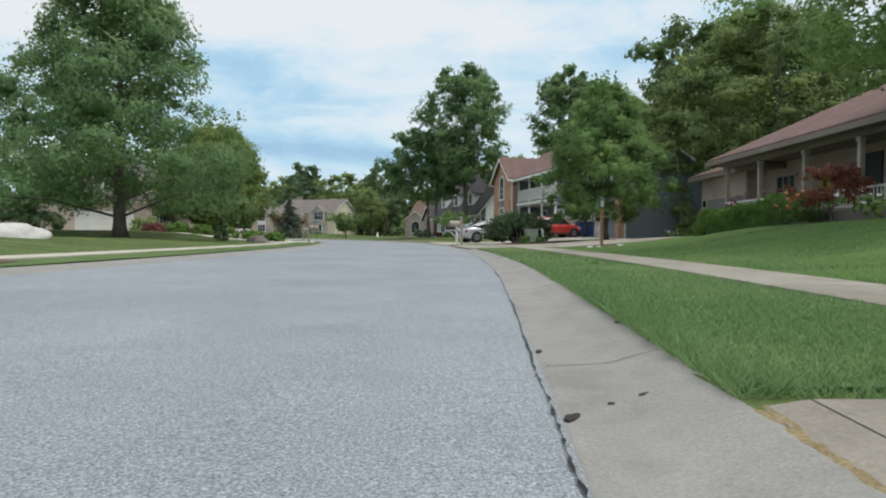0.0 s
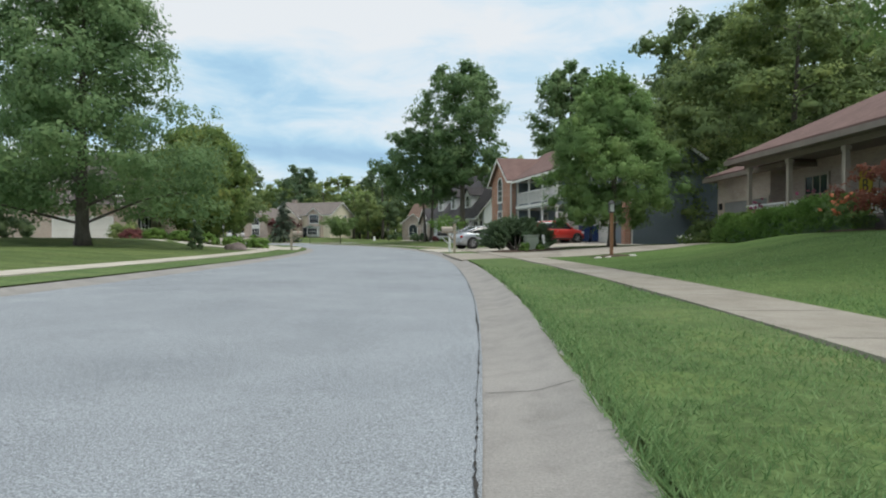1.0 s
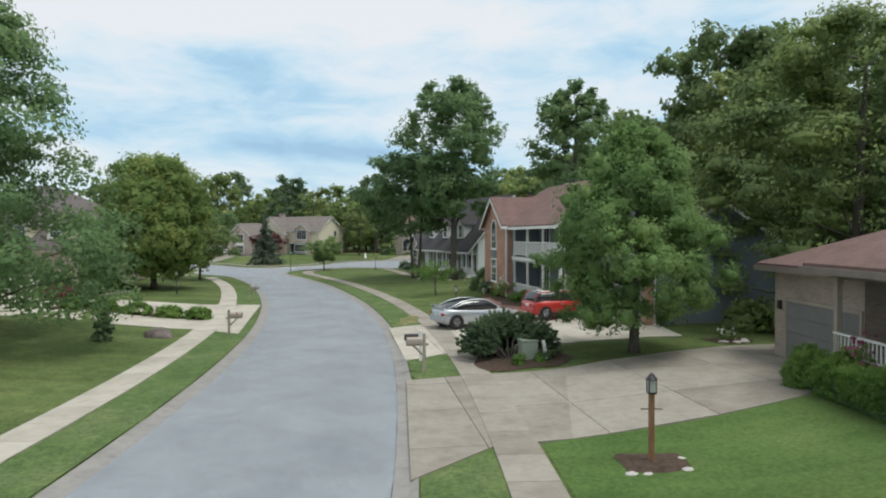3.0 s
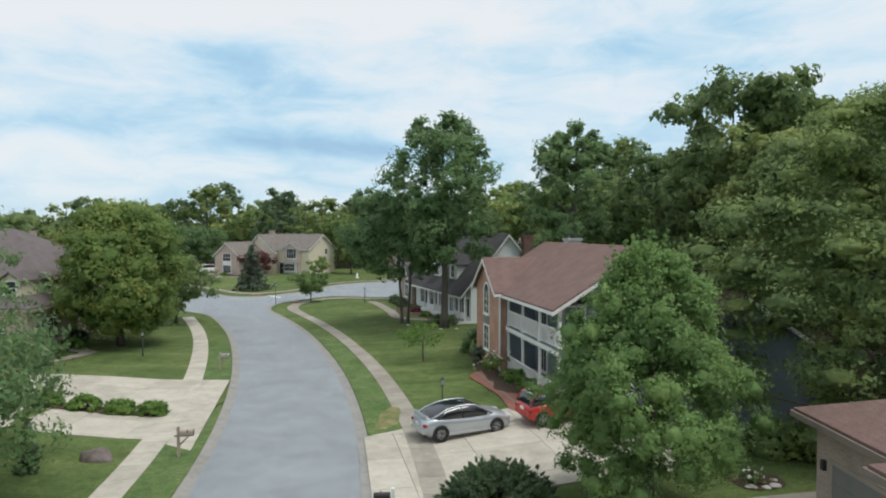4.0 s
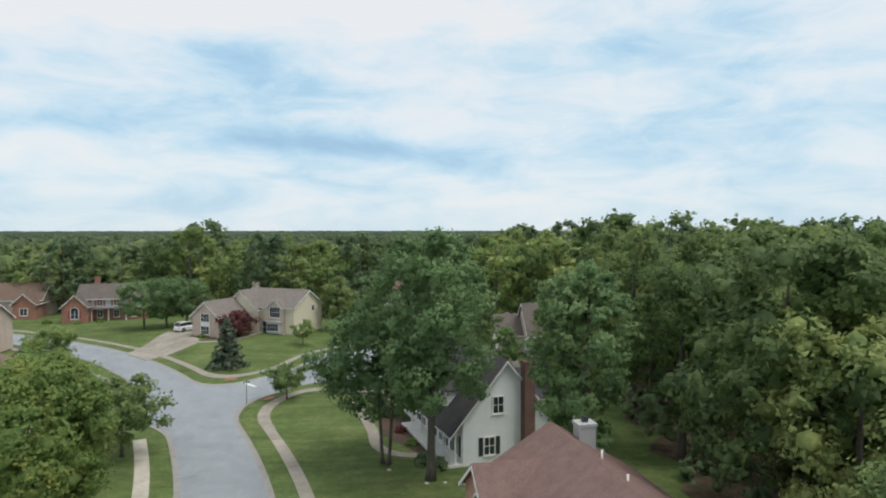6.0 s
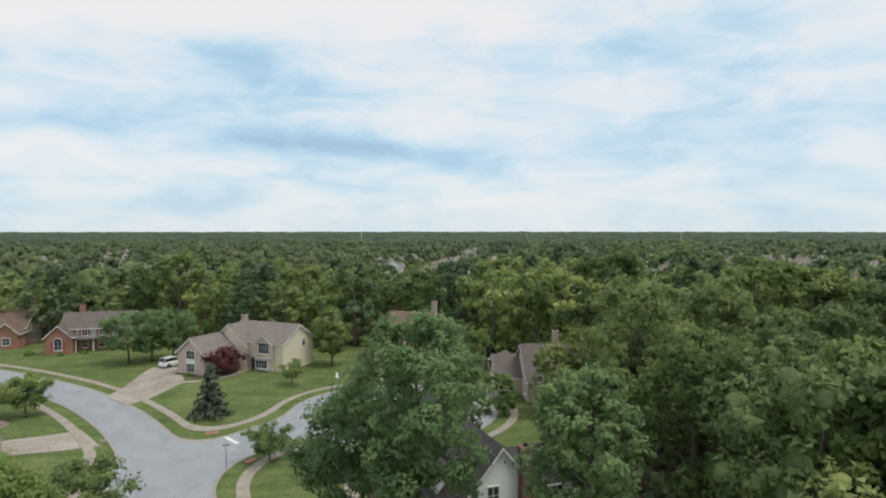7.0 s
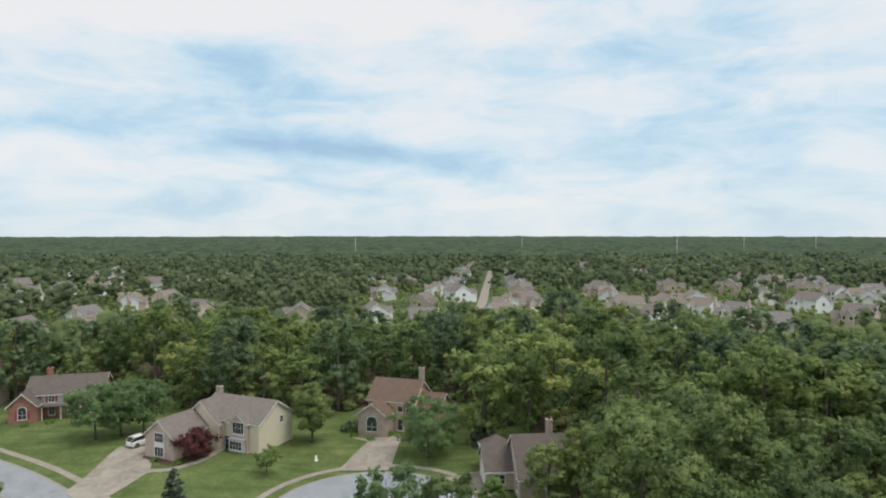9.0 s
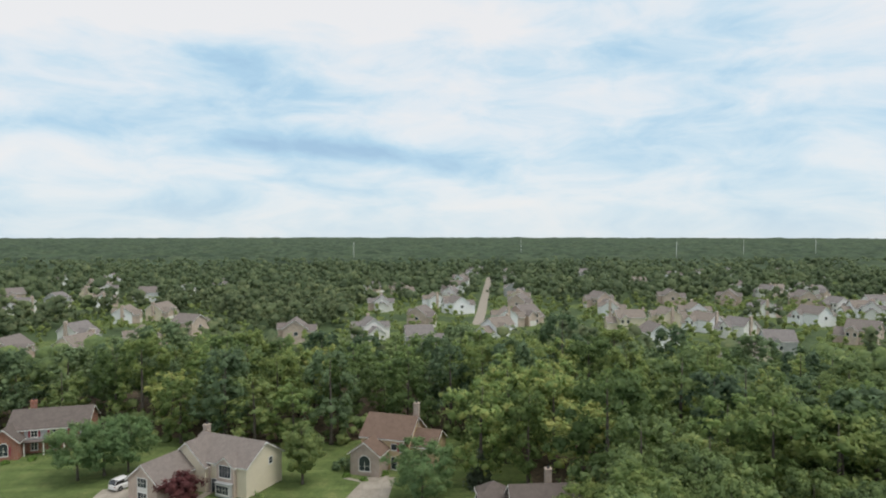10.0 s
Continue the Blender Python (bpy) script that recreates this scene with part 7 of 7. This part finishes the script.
for k, (x, y, r, h) in enumerate(((15.6, 39.6, 1.0, 1.6), (18.4, 39.0, 1.6, 2.6), (22.6, 39.0, 2.0, 3.2), (25.0, 41.0, 2.2, 3.4))):
    bush("understory_shrub", x, y, r, r, h, LEAF_ELM, "dark leafy shrub in the shade behind the garage", n=60, per=60, size=0.13, seed=140 + k)


# ---- woods ----
def scatter(rng, n, gap, accept, bounds):
    """Plan points at least gap apart for which accept(x, y) holds."""
    x0, y0, x1, y1 = bounds
    cells, out = {}, []
    for _ in range(n):
        x, y = x0 + (x1 - x0) * rng.random(), y0 + (y1 - y0) * rng.random()
        if not accept(x, y):
            continue
        i, j = int(x // gap), int(y // gap)
        if any((x - a) ** 2 + (y - b) ** 2 < gap * gap for p in (-1, 0, 1) for q in (-1, 0, 1) for a, b in cells.get((i + p, j + q), ())):
            continue
        cells.setdefault((i, j), []).append((x, y))
        out.append((x, y))
    return out


def in_wood(x, y):
    """The wood behind the houses on the east side, and the belt north of the cul-de-sac."""
    east = x > 21.5 + 0.05 * max(0, y - 46) and 46 < y < 165 and x < 62 + 0.45 * (y - 34) and not (10 < x < 30 and 112 < y < 136)
    north_east = x > 12 and 138 < y < 165
    belt = 165 + 5 * math.sin(x * 0.06) < y < 205 and -150 < x < 120
    return east or north_east or belt


KINDS = ((LEAF_WOOD, "round"), (LEAF_FOREST, "oval"), (LEAF_FOREST, "round"), (LEAF_WOOD, "oval"), (LEAF_DARK, "oval"), (LEAF_MAPLE, "round"))
fine_trees = [tree("woodland_tree", 60, 70, 20, 5.4, 4.5, prof, leaf, "tall leafy deciduous tree in the dense wood", clumps=95, per=110, size=0.34, seed=30 + k, group="woodland trees", clump=0.25, limbs=7, shell=0.3, core=0.5) for k, (leaf, prof) in enumerate(KINDS[:4])]
coarse_trees = [tree("woodland_tree", 60, 70, 20, 5.6, 3.0, prof, leaf, "leafy deciduous tree in the dense wood", clumps=50, per=60, size=0.53, seed=40 + k, group="woodland trees", clump=0.29, limbs=0, shell=0.26, core=0.5, up=0.6) for k, (leaf, prof) in enumerate(KINDS)]
used = set()
rng = np.random.default_rng(77)
spots = scatter(rng, 9000, 6.6, in_wood, (-150, 34, 120, 206))
spots.sort(key=lambda p: math.hypot(p[0] - 8, p[1] - 40))


def plant(protos, x, y, s):
    k = int(rng.integers(len(protos)))
    m = pose(x, y, float(ground(x, y)) - 0.1, 0, 0, 360 * rng.random()) @ Matrix.Diagonal((s * (0.9 + 0.25 * rng.random()), s * (0.9 + 0.25 * rng.random()), s * (0.9 + 0.25 * rng.random()), 1))
    p = protos[k]
    if p.name not in used:
        used.add(p.name)
        p.matrix_basis = m
    else:
        copy_thing(p, m)


FINE, ALL = 44, 215
for i, (x, y) in enumerate(spots[:ALL]):
    s = 0.80 + 0.32 * rng.random()
    if y > 150:
        s *= 0.84
    if y < 64 and x > 26:
        s *= 0.86
    plant(fine_trees if i < FINE else coarse_trees, x, y, s)
for x, y, s in ((16.6, 80.5, 0.82), (27.5, 64.5, 0.98), (26.0, 117.0, 0.62), (19.4, 114.0, 0.66), (24.0, 114.5, 0.80)):
    plant(fine_trees, x, y, s)
for k, (x, y, s) in enumerate(((21.8, 57.6, 1.00), (25.0, 58.6, 1.03), (28.5, 60.5, 0.95), (34.0, 98.0, 1.04), (24.0, 92.0, 1.04))):
    own = fine_trees[k % 4]
    copy_thing(own, pose(x, y, 0.2, 0, 0, 77 * k) @ Matrix.Diagonal((0.92 / own.scale.x, 0.92 / own.scale.y, s / own.scale.z, 1)))


LITTER = mottle(material("forest_litter", [(0.045, 0.035, 0.022), (0.085, 0.065, 0.042), (0.12, 0.095, 0.062)], 1.3, 0.95, 0.8, 20, 0.3, 14), 0.5, 0.7, 1.2)
sheet_mesh("forest_floor", clip_cells(lambda x, y: np.where((y > 46) & (y < 118), 21.0 + 0.05 * np.maximum(0, y - 46) + 1.2 * np.sin(0.7 * y) - x, 22 - x), (12, 48, 86, 164), 2.0, -99, 0.0), lambda x, y, v: float(ground(x, y)) + 0.05, LITTER, "brown leaf litter under the trees")


sheet_mesh("forest_floor", clip_cells(lambda x, y: 168 + 5 * np.sin(x * 0.06) - y, (-160, 158, 130, 212), 3.0, -99, 0.0), lambda x, y, v: float(ground(x, y)) + 0.05, LITTER, "brown leaf litter under the belt of trees")


def far_crowns(name, points, label, lumps, cards, size, low, high, seed, leaf=LEAF_FAR, fine_lumps=False, spread=1.0):
    """Distant trees too many to count: uneven crowns of leaf sprays, one mesh."""
    r = np.random.default_rng(seed)
    p = np.array(points)
    n = len(p)
    h = low + (high - low) * r.random(n)
    w = spread * h * (0.33 + 0.13 * r.random(n))
    hh, ww, x, y = (np.repeat(v, lumps) for v in (h, w, p[:, 0], p[:, 1]))
    a, q, u = 6.283 * r.random(n * lumps), np.sqrt(r.random(n * lumps)), r.random(n * lumps)
    f = np.sqrt(np.clip(1 - (1.7 * u - 0.75) ** 2, 0.05, 1))
    c = np.stack([x + ww * 0.75 * q * f * np.cos(a), y + ww * 0.75 * q * f * np.sin(a), hh * (0.15 + 0.75 * u)], -1)
    ob = part(name, leaf_cards(r, c, ww * (0.26 + 0.36 * r.random(n * lumps)), cards, size, 0.85, 2.2, tri=True, core=0.72, rough=fine_lumps), leaf)
    return tagged(ob, label, "woods", kind="stuff")


rng = np.random.default_rng(31)
thicket = scatter(rng, 900, 2.6, lambda x, y: 20.5 + 0.05 * max(0, y - 46) < x < 27 + 0.05 * max(0, y - 46), (18, 50, 34, 112))
hem = scatter(rng, 1500, 3.2, lambda x, y: 166 + 5 * math.sin(x * 0.06) < y < 171 + 5 * math.sin(x * 0.06), (-120, 158, 60, 178))
far_crowns("undergrowth", hem, "leafy undergrowth along the belt of trees", 5, 30, 0.42, 4.5, 7.5, 33, LEAF_WOOD, True)
far_crowns("undergrowth", thicket, "dark undergrowth along the edge of the wood", 5, 34, 0.30, 2.2, 4.5, 32, LEAF_DARK, True)
far_crowns("wood_edge", spots[ALL:], "dense leafy wood seen from above", 10, 36, 0.55, 11, 17, 5, LEAF_WOOD)

# ---- the far estate ----
def far_window(e, face, p, q, z0, z1, at):
    """A far house's window in one mesh: a pale frame round a dark pane."""
    out = -1 if face[0] == "-" else 1
    bm = bmesh.new()
    def corner(u, z, dd):
        return bm.verts.new((at + out * dd, u, z) if face[1] == "x" else (u, at + out * dd, z))
    rings = [[corner(u, z, dd) for u, z in ((p - g, z0 - g), (q + g, z0 - g), (q + g, z1 + g), (p - g, z1 + g))] for g, dd in ((0.12, 0.0), (0.12, 0.06), (0.0, 0.06), (0.0, 0.02))]
    for r_, s_ in zip(rings, rings[1:]):
        for i in range(4):
            bm.faces.new((r_[i], r_[(i + 1) % 4], s_[(i + 1) % 4], s_[i]))
    pane = bm.faces.new(rings[-1])
    pane.material_index = 1
    bmesh.ops.recalc_face_normals(bm, faces=bm.faces)
    ob = part("window", bm, TRIM, e)
    ob.data.materials.append(GLASS)


def plain_house(k, wall, roof):
    e = thing("estate_house", 0, 0, 0, 0, ("two-storey estate house with pale siding and grey roof", "estate house with brick front and brown roof")[k % 2], "house", "far estate houses")
    w, d, eave = 9.6 + 1.2 * (k % 3), 8.2 + 0.8 * (k % 2), 5.0 + 0.4 * (k % 2)
    gable_block(e, -w / 2, w / 2, -d / 2, d / 2, 0, eave, 0.64, "x", wall, roof, 0.4, far=True)
    gable_block(e, -w / 2 + 0.6, -w / 2 + 5.2, -d / 2 - 3.2, 0, 0, eave - 0.9, 0.80, "y", wall if k % 2 else BRICK_PINK, roof, 0.35, far=True)
    gable_block(e, w / 2 - 4.6, w / 2 - 0.6, -1.0, d / 2 + 2.4, 0, eave - 0.5, 0.80, "y", wall, roof, 0.35, far=True)
    gable_block(e, w / 2 - 0.3, w / 2 + 4.2, -d / 2 + 1.0, d / 2 - 0.6, 0, 2.9, 0.62, "x", wall, roof, 0.35, far=True)
    if k % 2 == 0:
        part("chimney", boxes((-w / 2 - 0.7, -0.6, 0, -w / 2 + 0.2, 0.6, eave + 3.4)), BRICK_PINK, e)
    part("garage_door", boxes((-w / 2 + 1.2, -d / 2 - 3.25, 0, -w / 2 + 5.2, -d / 2 - 3.2, 2.2)), GARAGE_WHITE, e)
    for x in (w / 2 - 4.6, w / 2 - 2.2):
        far_window(e, "-y", x, x + 1.2, 3.0, 4.2, -d / 2)
        far_window(e, "-y", x, x + 1.2, 0.7, 2.0, -d / 2)
        far_window(e, "+y", x + 0.2, x + 1.2, 3.0, 4.2, d / 2 + 2.4)
    far_window(e, "+x", -1.0, 0.4, 3.9, 4.9, w / 2)
    far_window(e, "-x", -1.0, 0.4, 3.0, 4.2, -w / 2)
    return e


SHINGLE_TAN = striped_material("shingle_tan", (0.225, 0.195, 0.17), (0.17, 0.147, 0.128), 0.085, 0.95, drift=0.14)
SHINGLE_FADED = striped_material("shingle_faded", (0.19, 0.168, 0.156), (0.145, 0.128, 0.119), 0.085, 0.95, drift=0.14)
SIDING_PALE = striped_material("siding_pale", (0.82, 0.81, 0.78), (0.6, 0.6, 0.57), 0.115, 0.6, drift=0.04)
estate = [plain_house(k, w, r) for k, (w, r) in enumerate(((SIDING_PALE, SHINGLE_GREY), (BRICK_PINK, SHINGLE_FADED), (SIDING_CREAM, SHINGLE_TAN), (SIDING_GREY, SHINGLE_GREY), (SIDING_WHITE, SHINGLE_TAN), (SIDING_WHITE, SHINGLE_FADED)))]


# each neighbourhood follows its own crooked lanes
WEST = [(-292, 515), (-291, 543), (-210, 398), (-212, 371), (-218, 468), (-219, 448), (-172, 430), (-160, 456), (-149, 500), (-131, 279), (-141, 337), (-129, 347), (-97, 301), (-100, 267), (-131, 241), (-114, 250), (-49, 283), (-250, 420), (-244, 505), (-262, 560), (-185, 400)]
MIDDLE = [(-40, 481), (-21, 468), (-25, 383), (-2, 326), (-21, 293), (-1, 266), (4, 397), (14, 436), (23, 542), (46, 693), (77, 808), (66, 560), (56, 459), (50, 383), (37, 326), (30, 293), (46, 332), (33, 607), (16, 372), (62, 510), (70, 640), (54, 420), (24, 575), (18, 482)]
EAST = [(140, 630), (160, 525), (97, 397), (93, 357), (90, 317), (143, 412), (216, 607), (249, 630), (211, 480), (170, 357), (229, 455), (120, 308), (127, 292), (131, 346), (218, 405), (177, 326), (218, 374), (220, 350), (168, 278), (122, 254), (86, 272), (178, 412), (110, 326), (102, 231), (251, 447)]
rng = np.random.default_rng(5)
homes = WEST + MIDDLE + EAST + scatter(rng, 400, 26.0, lambda x, y: x > 205 + 0.1 * (y - 300), (190, 300, 330, 470))[:10] + scatter(rng, 400, 40.0, lambda x, y: True, (260, 560, 420, 720))[:6]
used_homes = set()
for x, y in homes:
    k = int(rng.integers(len(estate)))
    m = pose(x, y, 0.0, 0, 0, (90, 75, 110, 270, 250, 20, 180)[int(rng.integers(7))] + 12 * rng.normal()) @ Matrix.Diagonal((1.0, 1.0, 1.05, 1))
    if k not in used_homes:
        used_homes.add(k)
        estate[k].matrix_basis = m
    else:
        copy_thing(estate[k], m)
path("estate_street", [(24, 330), (29, 377), (35, 441), (43, 524), (54, 640)], 5.0, CONCRETE, "pale concrete street through the far estate", 0.06)

HOME_X, HOME_Y = np.array(homes, float).T


def home_distance(x, y):
    return np.sqrt(((np.asarray(x, float)[..., None] - HOME_X) ** 2 + (np.asarray(y, float)[..., None] - HOME_Y) ** 2).min(-1))


LANE = np.array([(24, 330), (29, 377), (35, 441), (43, 524), (54, 640)], float)


def open_ground(x, y):
    """Where trees stand between the far houses: thick in the woods, few in the gardens."""
    if abs(x - 5) > 40 + 0.80 * (y - 30) or 32 < x < 58 and 284 < y < 316:
        return False
    if float(line_distance(np.array(x), np.array(y), LANE)) < 6:
        return False
    near = float(home_distance(x, y))
    if near < 10.5:
        return False
    south = ((np.abs(HOME_X - x) < 7) & (HOME_Y - y > 0) & (HOME_Y - y < 20)).any()
    if south:
        return math.sin(x * 3.7 + y * 9.1) > 0.9
    if near < 19:
        return math.sin(x * 12.9898 + y * 78.233) > 0.6
    return True


rng = np.random.default_rng(8)
mid = scatter(rng, 16000, 7.4, open_ground, (-330, 206, 380, 420))
low = [bool((home_distance(a, b) < 26) | ((np.abs(HOME_X - a) < 14) & (HOME_Y - b > 0) & (HOME_Y - b < 55)).any()) for a, b in mid]
far_crowns("mid_woods", [q for q, g in zip(mid, low) if not g], "leafy woods round the far estate", 8, 20, 1.15, 10, 15, 6, LEAF_FAR)
far_crowns("garden_trees", [q for q, g in zip(mid, low) if g], "leafy garden trees between the far houses", 5, 16, 0.85, 4, 7.5, 16, LEAF_FOREST)
mid2 = scatter(rng, 14000, 9.5, open_ground, (-620, 420, 660, 800))
far_crowns("far_trees", mid2, "distant trees of the wooded plain", 4, 8, 2.3, 10, 15, 7, LEAF_FAR, spread=1.45)
UNDER = material("wood_floor", [(0.055, 0.080, 0.040), (0.085, 0.120, 0.058)], 0.05, 0.95, 0.0, 1, 0.3, 0.4, spec=0.05)
sheet_mesh("wood_floor", clip_cells(lambda x, y: home_distance(x, y) + 3 * np.sin(0.3 * x) * np.sin(0.27 * y), (-700, 212, 740, 820), 7.0, 17.0, 1e9), lambda x, y, v: 0.10, UNDER, "shaded undergrowth beneath the far woods")


# rolling canopy out to the horizon
rr = 700 * 1.0115 ** np.arange(168)
aa = np.linspace(radians(40), radians(140), 400)
R_, A_ = np.meshgrid(rr, aa, indexing="ij")
X, Y = 5 + R_ * np.cos(A_), 35 + R_ * np.sin(A_)
rng = np.random.default_rng(9)
Z = 7.5 + 3.2 * np.sin(X * 0.021 + 1.3 * np.sin(Y * 0.013)) * np.sin(Y * 0.017 + np.sin(X * 0.011)) + 2.6 * np.sin(X * 0.11 + 2 * np.sin(Y * 0.07)) * np.sin(Y * 0.05 + 1.7 * np.sin(X * 0.06))
Z = Z + 3.2 * rng.random(Z.shape)
Z[0] = -0.5
ny, nx = X.shape
idx = np.arange(nx * ny).reshape(ny, nx)
canopy = part("horizon_woods", (np.stack([X, Y, Z], -1).reshape(-1, 3), np.stack([idx[:-1, :-1], idx[1:, :-1], idx[1:, 1:], idx[:-1, 1:]], -1).reshape(-1, 4)),
              material("canopy", [(0.032, 0.050, 0.033), (0.052, 0.078, 0.046), (0.075, 0.102, 0.056)], 0.02, 0.95, 0.0, 1, 0.45, 0.06, spec=0.1))
tagged(canopy, "unbroken green woodland reaching to the horizon", "woods", kind="stuff")

# slim masts standing over the far woods
for x, y, h in ((-110, 900, 30), (150, 1150, 34), (330, 900, 30), (470, 1000, 32), (610, 1050, 34)):
    m = thing("mast", x, y, 0, 0, "slim pale pole above the distant trees", "mast")
    bm = bmesh.new()
    tube(bm, [(0, 0, 0), (0, 0, h)], [0.32, 0.16], 6)
    part("pole", bm, WHITE_PVC, m)

# ---- near grass ----
rng = np.random.default_rng(21)
n = 1250000
gx_, gy_ = 0.6 + 9.5 * rng.random(n), 0.6 + 17 * rng.random(n)
dist = np.hypot(gx_ - 0.2, gy_ - 0.5)
keep = rng.random(n) < np.clip(3.2 / dist, 0, 1) ** 2.3
gx_, gy_ = gx_[keep], gy_[keep]
kd = kerb_distance(gx_, gy_)
lane = line_distance(gx_, gy_, MAIN) - HALF
pv = paved_distance(gx_, gy_)
keep = (kd > -0.03) & ((lane < 1.66) | (lane > 2.86)) & (pv > -0.03) & ((gy_ > 1.66) | (gx_ > 7))
gx_, gy_, lane = gx_[keep], gy_[keep], lane[keep]
n = len(gx_)
hgt = 0.020 + 0.036 * rng.random(n) ** 1.5 + 0.03 * (np.abs(lane - 0.05) < 0.08)
ang, bend = 6.283 * rng.random(n), (0.3 + 1.3 * rng.random(n)) * hgt
wid = 0.0012 + 0.0014 * rng.random(n) + 0.0004 * np.hypot(gx_, gy_)
bz = ground(gx_, gy_) + 0.002
c_, s_ = np.cos(ang), np.sin(ang)
turn_ = 6.283 * rng.random(n)
tipx, tipy = gx_ + bend * np.cos(turn_), gy_ + bend * np.sin(turn_)
v = np.stack([np.stack([gx_ - wid * c_, gy_ - wid * s_, bz], -1), np.stack([gx_ + wid * c_, gy_ + wid * s_, bz], -1), np.stack([tipx, tipy, bz + hgt], -1)], 1).reshape(-1, 3)
blades = part("grass", (v, np.arange(n * 3).reshape(-1, 3)), BLADE)
tagged(blades, "short mown grass blades along the kerb", "grass", kind="stuff")
